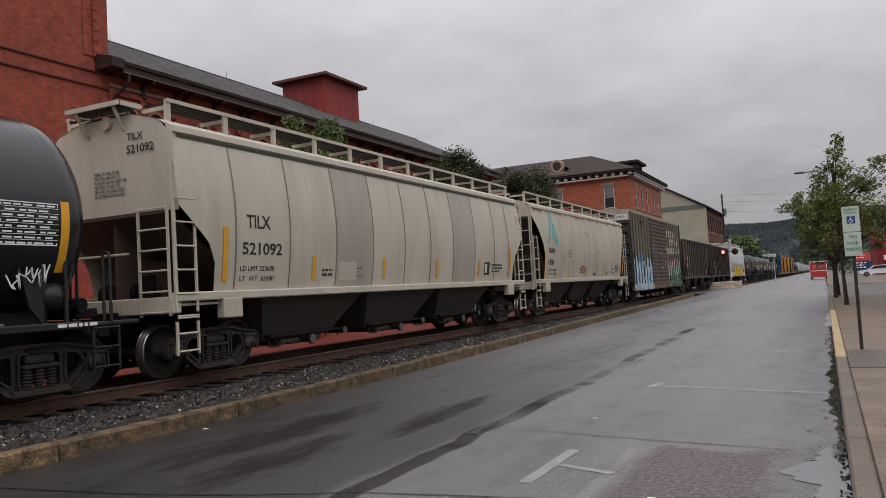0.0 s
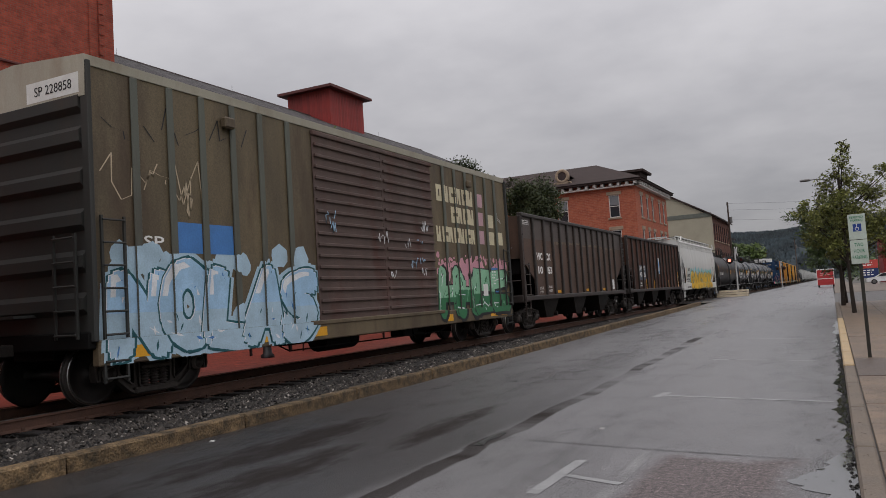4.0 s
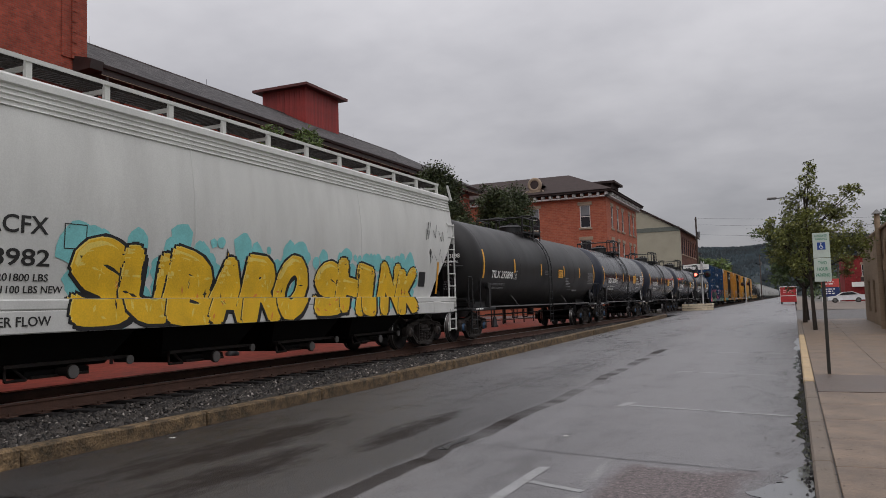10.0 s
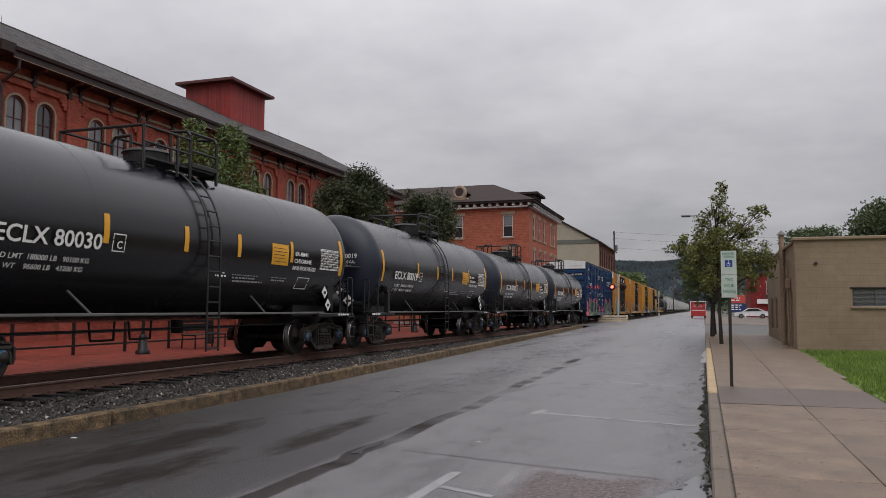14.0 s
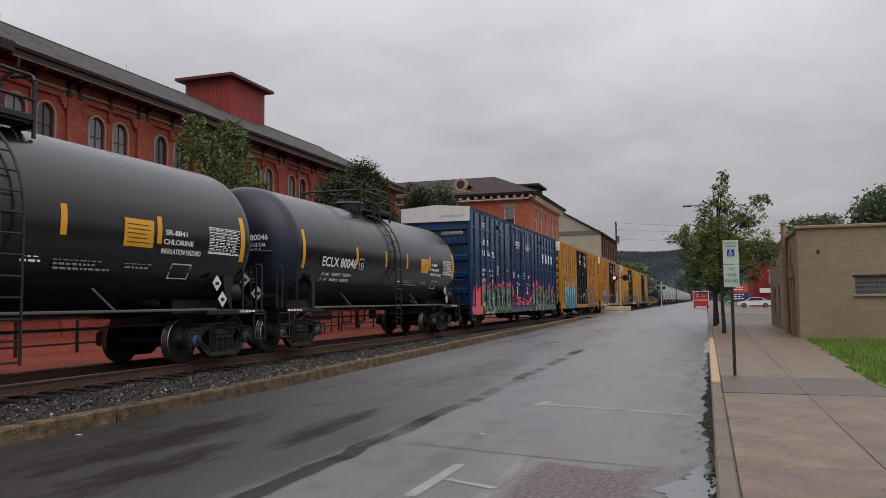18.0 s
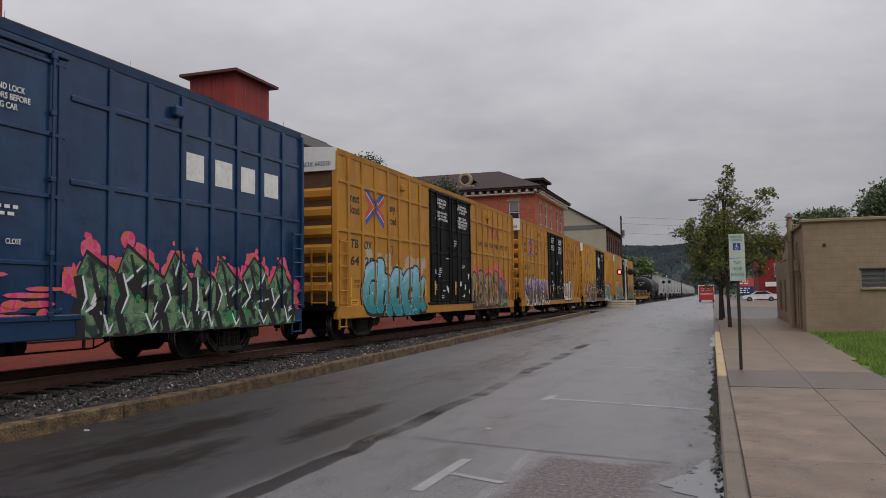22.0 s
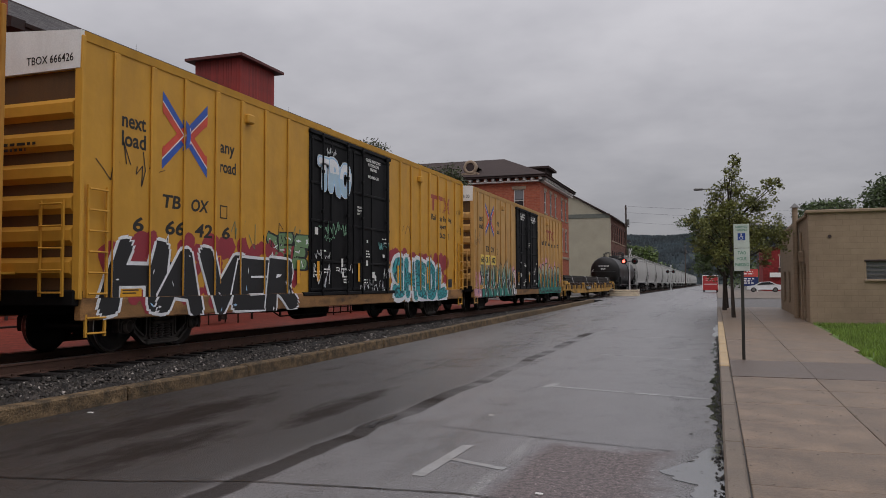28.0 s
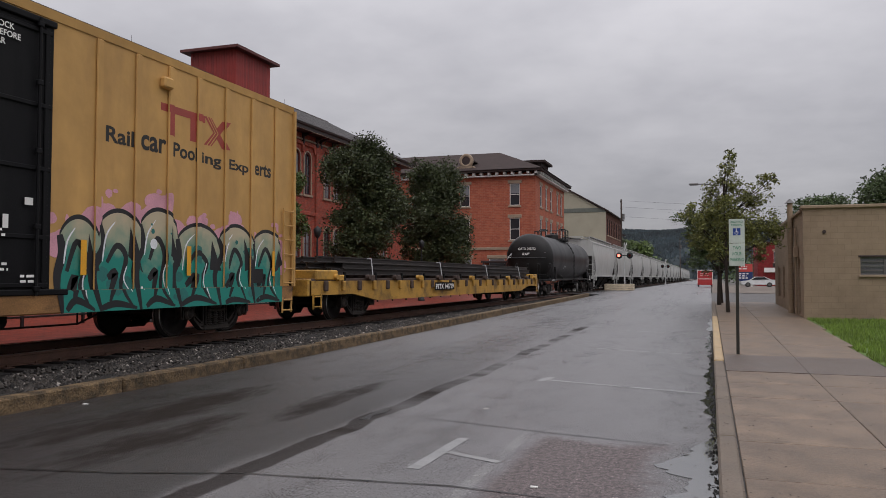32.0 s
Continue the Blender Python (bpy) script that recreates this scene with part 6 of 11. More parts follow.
# ---------------------------------------------------------------- distance
s = Shape()
rh = random.Random(2)
N = 90
rows = []
for j in range(7):
    row = []
    for i in range(N):
        x = -900 + 1500 * i / (N - 1)
        ridge = 88 + 14 * math.sin(x * 0.006 + 1.0) + 6 * math.sin(x * 0.021) - 0.03 * (x + 80)
        f = j / 6
        z = ridge * (1 - (1 - f) ** 1.8) + (rh.uniform(-2.0, 2.0) if j else 0)
        row.append((x, 1250 + 300 * f + rh.uniform(-8, 8), z))
    rows.append(row)
s.loft(rows, cap=False, closed=False)
tagged(part("wooded_hill", s, forest), "distant dark wooded ridge under grey sky", "hill", "", "structure")
# ragged treetops on the hill
s = Shape()
for _ in range(9000):
    f, x = rh.random() ** 0.7, rh.uniform(-420, 260)
    ridge = 88 + 14 * math.sin(x * 0.006 + 1.0) + 6 * math.sin(x * 0.021) - 0.03 * (x + 80)
    z = ridge * (1 - (1 - f) ** 1.8)
    y, r = 1250 + 300 * f - 3, rh.uniform(2.5, 5.5)
    a = rh.uniform(0, 6.28)
    ring = [(x + r * math.cos(a + k * 2.09), y + r * math.sin(a + k * 2.09), z - 1) for k in range(3)]
    s.add(ring + [(x, y, z + r * 1.1)], [(0, 1, 3), (1, 2, 3), (2, 0, 3)])
tagged(part("hill_trees", s, forest, fix=False), "distant dark tree crowns covering the ridge", "trees", "", "stuff")
hh = thing("hill_house", "small white house on the wooded ridge", "house", m=pose(-150, 1430, 70))
part("wall", Shape().box(-9, -4, 0, 9, 4, 6), white_trim, hh)
part("roof", Shape().prism([(-10, 6), (10, 6), (0, 11)], -5, 5), roof_brown, hh)
s = Shape()
for _ in range(900):
    x, y = rh.uniform(-60, -15), rh.uniform(190, 420)
    if rh.random() < 0.4:
        x = rh.uniform(6, 60)
    r = rh.uniform(1.6, 3.4)
    z = rh.uniform(1, 7)
    for _ in range(16):
        p = (x + rh.gauss(0, r * 0.6), y + rh.gauss(0, r * 0.6), z + rh.gauss(0, r * 0.5))
        q = [(p[0] + rh.uniform(-1, 1) * 0.7, p[1] + rh.uniform(-1, 1) * 0.7, p[2] + rh.uniform(-1, 1) * 0.7) for _ in range(3)]
        s.add(q, [(0, 1, 2)])
tagged(part("far_woods", s, leaf_dark, fix=False), "dark band of far trees along the track", "trees", "", "stuff")




# ---------------------------------------------------------------- train: running gear
def wheelset_mesh(cap):
    """One turned solid from journal to journal: bearings, wheels with flange and dished plate, axle."""
    half = [(0.0, 0.08, 0), (0.64, 0.085, 0), (0.645, 0.13, 0), (0.685, 0.30, 0), (0.662, 0.39, 0), (0.655, 0.478, 0), (0.67, 0.488, 0), (0.686, 0.482, 1), (0.702, 0.46, 0),
            (0.785, 0.453, 3), (0.802, 0.445, 1), (0.803, 0.405, 0), (0.77, 0.39, 0), (0.735, 0.25, 0), (0.755, 0.15, 0), (0.79, 0.135, 0), (0.795, 0.09, 0),
            (1.0, 0.085, 0), (1.002, 0.118, 0), (1.03, 0.125, 0), (1.13, 0.125, 0), (1.15, 0.11, 2), (1.165, 0.105, 2), (1.185, 0.09, 2), (1.186, 0.045, 0), (1.196, 0.04, 0), (1.197, 0.0, 0)]
    rows = [(-x, r, m) for x, r, m in reversed(half[1:])] + half
    s = Shape()
    for a, b in zip(rows, rows[1:]):
        s.slot = a[2] if a[0] < 0 else b[2]
        s.turned([a[:2], b[:2]], "x", 32)
    me = s.mesh("wheelset", [wheel_face, tread, cap, tread_dark])
    turn_out(me, True)
    return me


def rounded(points, r=0.025):
    """A polygon with each corner cut round."""
    out, n = [], len(points)
    for i, p in enumerate(points):
        p = Vector(p)
        a, b = Vector(points[i - 1]) - p, Vector(points[(i + 1) % n]) - p
        ra, rb = min(r, a.length * 0.4), min(r, b.length * 0.4)
        q, w = p + a.normalized() * ra, p + b.normalized() * rb
        m = (q + w) * 0.25 + p * 0.5
        out += [tuple(q), tuple(m), tuple(w)]
    return out


def pierced(s, outer, holes, x0, x1):
    """A plate across x from an outline with holes, both as (y, z)."""
    loops = [outer] + holes
    flat = [q for lp in loops for q in lp]
    tris = mathutils.geometry.tessellate_polygon([[Vector((a, b, 0)) for a, b in lp] for lp in loops])
    n = len(flat)
    s.add([(x1, a, b) for a, b in flat] + [(x0, a, b) for a, b in flat], [tuple(f) for f in tris] + [tuple(n + i for i in reversed(f)) for f in tris])
    for lp in loops:
        k = len(lp)
        s.add([(x1, a, b) for a, b in lp] + [(x0, a, b) for a, b in lp], [(i, (i + 1) % k, k + (i + 1) % k, k + i) for i in range(k)])
    return s


def lip(s, loop, x0, x1, w):
    """A raised edge of width w along a closed outline; w below nought lies inside."""
    k = len(loop)
    area = sum(loop[i - 1][0] * loop[i][1] - loop[i][0] * loop[i - 1][1] for i in range(k))
    off = []
    for i in range(k):
        d = Vector(loop[(i + 1) % k]) - Vector(loop[i - 1])
        nrm = Vector((d.y, -d.x)).normalized() * (1 if area > 0 else -1)
        off.append(tuple(Vector(loop[i]) + nrm * w))
    v = [(x1, *q) for q in loop] + [(x1, *q) for q in off] + [(x0, *q) for q in loop] + [(x0, *q) for q in off]
    s.add(v, [(i, (i + 1) % k, k + (i + 1) % k, k + i) for i in range(k)] + [(2 * k + i, 2 * k + (i + 1) % k, (i + 1) % k, i) for i in range(k)]
          + [(k + i, k + (i + 1) % k, 3 * k + (i + 1) % k, 3 * k + i) for i in range(k)])


def side_frame_mesh():
    """A cast truss: pedestal jaws over the bearings, two windows and the spring opening."""
    right = [(0.0, 0.10), (0.40, 0.10), (0.52, 0.16), (0.735, 0.335), (0.745, 0.50), (0.79, 0.575), (0.98, 0.575), (1.035, 0.50), (1.04, 0.35), (1.11, 0.35),
             (1.135, 0.43), (1.13, 0.60), (1.05, 0.68), (0.86, 0.71), (0.62, 0.735), (0.42, 0.79), (0.0, 0.80)]
    outer = right + [(-a, b) for a, b in reversed(right[1:-1])]
    spring_hole = rounded([(-0.30, 0.21), (0.30, 0.21), (0.30, 0.66), (-0.30, 0.66)], 0.05)
    side = [(0.415, 0.25), (0.68, 0.44), (0.69, 0.53), (0.60, 0.635), (0.415, 0.655)]
    holes = [rounded(side, 0.05), rounded([(-a, b) for a, b in side], 0.05)]
    s = Shape()
    pierced(s, outer, [spring_hole] + holes, 1.035, 1.075)
    lip(s, outer, 1.0, 1.135, -0.035)
    for hole in holes:
        lip(s, hole, 1.01, 1.115, 0.028)
    lip(s, spring_hole, 1.0, 1.12, 0.03)
    s.cbox(0.97, -0.43, 0.10, 1.165, 0.43, 0.195, 0.02)
    for k in (-1, 1):
        s.cbox(0.99, k * 0.89 - 0.17, 0.575, 1.15, k * 0.89 + 0.17, 0.635, 0.015)
        s.cbox(1.0, k * 0.89 - 0.145, 0.52, 1.13, k * 0.89 + 0.145, 0.575, 0.01)
        for dy in (-0.06, 0.0, 0.06):
            s.cbox(1.13, k * 0.89 + dy - 0.02, 0.655, 1.145, k * 0.89 + dy + 0.02, 0.69, 0.004)
    me = s.mesh("side_frame", [truck_cast])
    turn_out(me)
    return me


def spring_mesh():
    s = Shape()
    for y in (-0.185, 0.0, 0.185):
        for i in range(6):
            z = 0.2 + i * 0.044
            s.turned([(z, 0.06), (z + 0.006, 0.082), (z + 0.022, 0.082), (z + 0.028, 0.06)], "z", 12, (1.08, y, 0))
        s.turned([(0.195, 0.055), (0.475, 0.055)], "z", 10, (1.08, y, 0))
    s.cbox(0.98, -0.29, 0.465, 1.17, 0.29, 0.53, 0.02)
    s.cbox(1.0, -0.22, 0.53, 1.15, 0.22, 0.65, 0.03)
    for y in (-0.11, 0.11):
        s.cbox(1.15, y - 0.07, 0.55, 1.156, y + 0.07, 0.63, 0.004)
    me = s.mesh("spring", [truck_cast])
    turn_out(me)
    return me


WHEELSETS = {k: wheelset_mesh(m) for k, m in (("blue", cap_blue), ("grey", cap_grey))}
SIDE_FRAME, SPRING = side_frame_mesh(), spring_mesh()
BOLSTER = Shape()
BOLSTER.cbox(-1.12, -0.2, 0.48, 1.12, 0.2, 0.74, 0.03)
BOLSTER.cyl((0, 0, 0.7), (0, 0, 0.86), 0.2, 14)
for k in (-1, 1):
    BOLSTER.cbox(min(k * 0.72, k * 0.93), -0.36, 0.3, max(k * 0.72, k * 0.93), 0.36, 0.6, 0.02)
    BOLSTER.cbox(-0.92, k * 0.36 - 0.05, 0.3, 0.92, k * 0.36 + 0.05, 0.44, 0.02)
BOLSTER = BOLSTER.mesh("bogie", [cast])
turn_out(BOLSTER)
rolling = []


def bogie(car, y, cap="grey"):
    b = part("bogie", BOLSTER, cast, car, "cast steel two-axle bogie", pose(0, y, 0))
    for k in (0, 180):
        part("side_frame", SIDE_FRAME, truck_cast, b, m=pose(0, 0, 0, 0, 0, k))
        part("spring", SPRING, truck_cast, b, m=pose(0, 0, 0, 0, 0, k))
    for dy in (-0.89, 0.89):
        rolling.append((part("wheelset", WHEELSETS[cap], None, b, m=pose(0, dy, 0.457)), dy))
    return b


COUPLER = Shape()
COUPLER.cbox(-0.09, -0.1, 0.80, 0.09, 0.55, 0.98, 0.02)
COUPLER.cbox(-0.16, 0.42, 0.74, 0.16, 0.72, 1.04, 0.05)
COUPLER.bar([(0.3, 0.1, 0.85), (0.3, 0.35, 0.6), (0.25, 0.62, 0.55)], 0.025)
COUPLER = COUPLER.mesh("coupler", [cast])
turn_out(COUPLER)


def couplers(car, h):
    part("coupler", COUPLER, cast, car, m=pose(0, h, 0))
    part("coupler", COUPLER, cast, car, m=pose(0, -h, 0, 0, 0, 180))


def ladder(car, name, y0, y1, z0, z1, x, mat, rungs, r=0.017, label=""):
    """A ladder on the near side: two stiles and its rungs."""
    s = Shape()
    for y in (y0, y1):
        s.box(x - 0.018, y - 0.019, z0, x + 0.018, y + 0.019, z1)
    for i in range(rungs):
        z = z0 + 0.06 + (z1 - z0 - 0.12) * i / (rungs - 1)
        s.cyl((x + 0.025, y0, z), (x + 0.025, y1, z), r, 6)
    return part(name, s, mat, car, label)


def end_ladder(car, name, x0, x1, z0, z1, y, mat, rungs):
    s = Shape()
    for x in (x0, x1):
        s.box(x - 0.019, y - 0.018, z0, x + 0.019, y + 0.018, z1)
    for i in range(rungs):
        z = z0 + 0.06 + (z1 - z0 - 0.12) * i / (rungs - 1)
        s.cyl((x0, y - 0.025, z), (x1, y - 0.025, z), 0.017, 6)
    return part(name, s, mat, car)


train = []


def car_at(name, label, q, category="rail car"):
    c = thing(name, label, category, "cars of the freight train", m=pose(XC, q, RAIL))
    train.append((c, q))
    return c


# ---------------------------------------------------------------- train: sprayed lettering
def clip_poly(poly, axis, limit, keep_above):
    out = []
    for i, p in enumerate(poly):
        q = poly[(i + 1) % len(poly)]
        ip, iq = (p[axis] >= limit) == keep_above, (q[axis] >= limit) == keep_above
        if ip:
            out.append(p)
        if ip != iq:
            f = (limit - p[axis]) / (q[axis] - p[axis])
            out.append((p[0] + f * (q[0] - p[0]), p[1] + f * (q[1] - p[1])))
    return out


GLYPHS = (((0, 0, .15, 1), (.15, 1, .85, 1), (.85, 1, 1, 0), (.1, .45, .9, .45)), ((1, .95, .1, .95), (.1, .95, .1, .05), (.1, .05, 1, .05)),
          ((.1, 0, .1, 1), (.9, 0, .9, 1), (.1, .5, .9, .5)), ((.1, 0, .1, 1), (.1, 1, 1, 1), (.1, .5, .8, .5), (.1, 0, 1, 0)),
          ((.1, 0, .1, 1), (.1, 1, .9, 0), (.9, 0, .9, 1)), ((1, .95, .1, .85), (.1, .85, .9, .4), (.9, .4, 0, .05)),
          ((.1, 1, .15, .1), (.15, .1, .85, 0), (.85, 0, .95, 1)), ((.1, 0, .1, 1), (.1, 1, .9, .8), (.9, .8, .15, .5), (.15, .5, 1, 0)))


def spray(car, y0, y1, z0, z1, mats, seed, letters, planes, name="graffiti", label="", halo=True):
    """Sprayed block shapes of thick strokes, outlined, filled in two tones, laid over panels and posts alike.
    mats: halo, outline, lower fill, upper fill, shine. planes: (x, from y, to y)."""
    rnd = random.Random(seed)
    layers = []
    w = (y1 - y0) / letters
    H = z1 - z0
    level_z = (z0 + z1) / 2

    def quad(a, b, t, taper=1.0, ext=0.0):
        dy, dz = b[0] - a[0], b[1] - a[1]
        n = math.hypot(dy, dz) + 1e-6
        ey, ez = dy / n * ext, dz / n * ext
        py, pz = -dz / n * t, dy / n * t
        return [(a[0] - ey - py, a[1] - ez - pz), (b[0] + ey - py * taper, b[1] + ez - pz * taper), (b[0] + ey + py * taper, b[1] + ez + pz * taper), (a[0] - ey + py, a[1] - ez + pz)]

    def round_blob(cy, cz, r, n=9):
        return [(cy + r * rnd.uniform(0.8, 1.15) * math.cos(2 * math.pi * i / n), cz + r * rnd.uniform(0.8, 1.15) * math.sin(2 * math.pi * i / n)) for i in range(n)]
    clouds = []
    for i in range(letters):
        a = y0 + w * (i + 0.03)
        g = rnd.choice(GLYPHS)
        lean, ww, hh = rnd.uniform(-0.18, 0.18), w * rnd.uniform(0.9, 1.05), H * rnd.uniform(0.8, 0.95)
        base = z0 + H * rnd.uniform(0.04, 0.1)
        t = min(w * 0.21, H * 0.15) * rnd.uniform(0.85, 1.15)
        jit = lambda: rnd.uniform(-0.05, 0.05)
        strokes = []
        for p, q, r, s in g:
            A = (a + (p + jit()) * ww + lean * q * hh, base + t + (q + jit()) * (hh - 2 * t))
            B = (a + (r + jit()) * ww + lean * s * hh, base + t + (s + jit()) * (hh - 2 * t))
            strokes.append((A, B, rnd.uniform(0.75, 1.25)))
        if halo:
            for _ in range(14):
                clouds.append((0, 0, round_blob(a + ww * rnd.random(), z0 + H * rnd.uniform(0.5, 1.04), H * rnd.uniform(0.06, 0.16), 12)))
                clouds.append((0, 0, round_blob(a + ww * rnd.random(), z0 + H * rnd.uniform(0.95, 1.18), H * rnd.uniform(0.015, 0.06), 10)))
        for A, B, k in strokes:
            layers.append((1, 1, [(p[0] + 0.03, p[1] - 0.025) for p in quad(A, B, t * k + 0.065, 1.0, 0.03 + t * 0.35)]))
            for C in (A, B):
                layers.append((1, 1, round_blob(C[0] + 0.03, C[1] - 0.025, t * k + 0.075, 10)))
        for A, B, k in strokes:
            body = quad(A, B, t * k, rnd.uniform(0.8, 1.25), t * 0.35)
            mid = level_z + rnd.uniform(-0.12, 0.12) * H
            for shape in (body, round_blob(A[0], A[1], t * k, 10), round_blob(B[0], B[1], t * k, 10)):
                layers.append((2, 2, clip_poly(shape, 1, mid, False)))
                layers.append((2, 3, clip_poly(shape, 1, mid - 0.001, True)))
            for _ in range(1):
                f = rnd.random()
                layers.append((3, rnd.choice((2, 3, 4)), [(min(max(p[0], min(b[0] for b in body)), max(b[0] for b in body)), p[1]) for p in round_blob(A[0] + (B[0] - A[0]) * f, A[1] + (B[1] - A[1]) * f, t * rnd.uniform(0.15, 0.4), 8)]))
            for _ in range(4):
                f = rnd.random()
                cy, cz = A[0] + (B[0] - A[0]) * f, A[1] + (B[1] - A[1]) * f
                ang, ln = rnd.uniform(0, 3.14), t * rnd.uniform(0.4, 0.9)
                d = (ln * math.cos(ang), ln * math.sin(ang))
                layers.append((3, rnd.choice((2, 3, 1, 4)), quad((cy - d[0], cz - d[1]), (cy + d[0], cz + d[1]), rnd.uniform(0.008, 0.022))))
        for _ in range(2):
            A, B, k = rnd.choice(strokes)
            layers.append((4, 4, quad((A[0] - t * 0.5, A[1]), (A[0] - t * 0.5 + (B[0] - A[0]) * 0.5, A[1] + (B[1] - A[1]) * 0.5), 0.013)))
    s = Shape()
    for n, (_, slot, poly) in enumerate(clouds + layers):
        poly = [(p[0], max(p[1], z0)) for p in poly]
        for x, a, b, *zs in planes:
            piece = clip_poly(clip_poly(poly, 0, a, True), 0, b, False)
            if zs and piece:
                piece = clip_poly(clip_poly(piece, 1, zs[0], True), 1, zs[1], False)
            if len(piece) >= 3:
                s.slot = slot
                xx = x + 0.002 + 0.00003 * n
                s.poly([(xx, p[0], p[1]) for p in piece])
    return part(name, s, mats, car, label, fix=False)


@functools.lru_cache(None)
def letter_shape(ch):
    """A letter's faces as flat polygons, stretched to fill a unit square."""
    me = text_mesh(ch, 1.0, white)
    polys = [[tuple(me.vertices[i].co) for i in f.vertices] for f in me.polygons if f.normal.z > 0.9]
    bpy.data.meshes.remove(me)
    us, vs = [p[0] for q in polys for p in q], [p[1] for q in polys for p in q]
    u0, v0, du, dv = min(us), min(vs), max(max(us) - min(us), 0.2), max(vs) - min(vs)
    return [[((p[0] - u0) / du, (p[1] - v0) / dv) for p in q] for q in polys]


def piece(car, text, y0, y1, z0, z1, mats, seed, planes, weight=0.1, mist=0, rim=0.0, line=0.05, split=0.5, lean=0.1, over=0.1, dots=0, licks=3, shine=True, drop=0.0, spikes=0, name="graffiti", label=""):
    """A sprayed word in fat overlapping letters.
    mats: mist, rim, outline, lower fill, upper fill, shine, second detail."""
    rnd = random.Random(seed)
    n, H = len(text), z1 - z0
    w, r = (y1 - y0) / n, weight * H
    layers = []

    def ring(radius, k, dy=0.0, dz=0.0):
        return [(dy + radius * math.cos(6.283 * i / k), dz + radius * math.sin(6.283 * i / k)) for i in range(k)]

    def blob(cy, cz, q, k=10):
        return [(cy + q * rnd.uniform(0.8, 1.15) * math.cos(6.283 * i / k), cz + q * rnd.uniform(0.8, 1.15) * math.sin(6.283 * i / k)) for i in range(k)]
    for _ in range(mist):
        layers.append((0, [blob(rnd.uniform(y0 - 0.1, y1 + 0.1), z0 + H * (rnd.uniform(0.15, 0.98) if rnd.random() < 0.75 else rnd.uniform(0.9, 1.1)), H * rnd.uniform(0.05, 0.2) * (0.7 if _ % 4 == 0 else 1.0), 12)], [(0, 0)], None))
    letters = []
    for i, ch in enumerate(text):
        ww, hh = w * (1 + over) - 2 * r, H * rnd.uniform(0.86, 1.0) - 2 * r
        a, b = y0 + w * i - w * over / 2 + r, z0 + r + H * rnd.uniform(-0.02, 0.05)
        k, bend, flare = lean + rnd.uniform(-0.1, 0.1), rnd.uniform(-0.08, 0.08), rnd.uniform(-0.12, 0.12)
        letters.append([[(a + (0.5 + (u - 0.5) * (1 + flare * (v - 0.5) * 2) + bend * math.sin(3.14 * v)) * ww + k * (v - 0.5) * hh, b + v * hh + 0.05 * H * math.sin(3 * u + i)) for u, v in q] for q in letter_shape(ch)])
    if rim:
        for q in letters:
            layers.append((1, q, ring(r + line + rim, 12) + ring(r + line, 6), None))
    for q in letters:
        layers.append((2, q, ring(r + line, 12) + (ring(r + line * 0.6, 6, drop, -drop) if drop else []), None))
    for q in letters:
        for _ in range(spikes):
            p = rnd.choice(rnd.choice(q))
            ang = rnd.choice((0.9, 1.3, 1.8, 2.3, 4.2, 5.0)) + rnd.uniform(-0.25, 0.25)
            dy, dz, th = math.cos(ang), math.sin(ang), r * rnd.uniform(0.7, 1.0)
            ln = r * rnd.uniform(1.7, 2.6)
            for slot, k in ((2, 1.0), (4 if dz > 0 else 3, 0.62)):
                tip = ln + (line if slot == 2 else 0.0)
                layers.append((slot, [[(p[0] - dz * th * k, p[1] + dy * th * k), (p[0] + dy * tip, p[1] + dz * tip), (p[0] + dz * th * k, p[1] - dy * th * k)]], [(0, 0)], None))
    for q in letters:
        mid = z0 + H * (split + rnd.uniform(-0.06, 0.06))
        layers.append((2, q, ring(r + line * 0.8, 10), None))
        if shine or spikes:
            layers.append((5, q, ring(r * 0.97, 10, -line * 0.35, line * 0.35), None))
        layers.append((3, q, ring(r, 10) + ring(r * 0.5, 6), (mid + 0.002, False)))
        layers.append((4, q, ring(r, 10) + ring(r * 0.5, 6), (mid, True)))
        detail = []
        for _ in range(dots):
            p = rnd.choice(rnd.choice(q))
            detail.append((rnd.choice((5, 6)), blob(p[0] + rnd.uniform(-0.5, 0.5) * r, p[1] + rnd.uniform(-0.5, 0.5) * r, r * rnd.uniform(0.15, 0.42), 9)))
        for _ in range(licks):
            p = rnd.choice(rnd.choice(q))
            ang, ln, th = rnd.uniform(0.9, 2.0) + (1.57 if rnd.random() < 0.4 else 0), r * rnd.uniform(0.8, 1.5), rnd.uniform(0.012, 0.03)
            dy, dz = ln * math.cos(ang), ln * math.sin(ang)
            py, pz = -math.sin(ang) * th, math.cos(ang) * th
            detail.append((rnd.choice((5, 5, 6, 2)), [(p[0] - dy * 0.5, p[1] - dz * 0.5), (p[0] + py, p[1] + pz), (p[0] + dy * 0.5, p[1] + dz * 0.5), (p[0] - py, p[1] - pz)]))
        for slot, poly in detail:
            layers.append((slot, [poly], [(0, 0)], None))
        if shine:
            layers.append((5, q, [(-r * 0.62, r * 0.62)], (z0 + H * 0.62, True)))
            layers.append((4, q, ring(r * 0.28, 5, r * 0.12, -r * 0.12), (z0 + H * 0.62, True)))
    s, eps = Shape(), 0.002
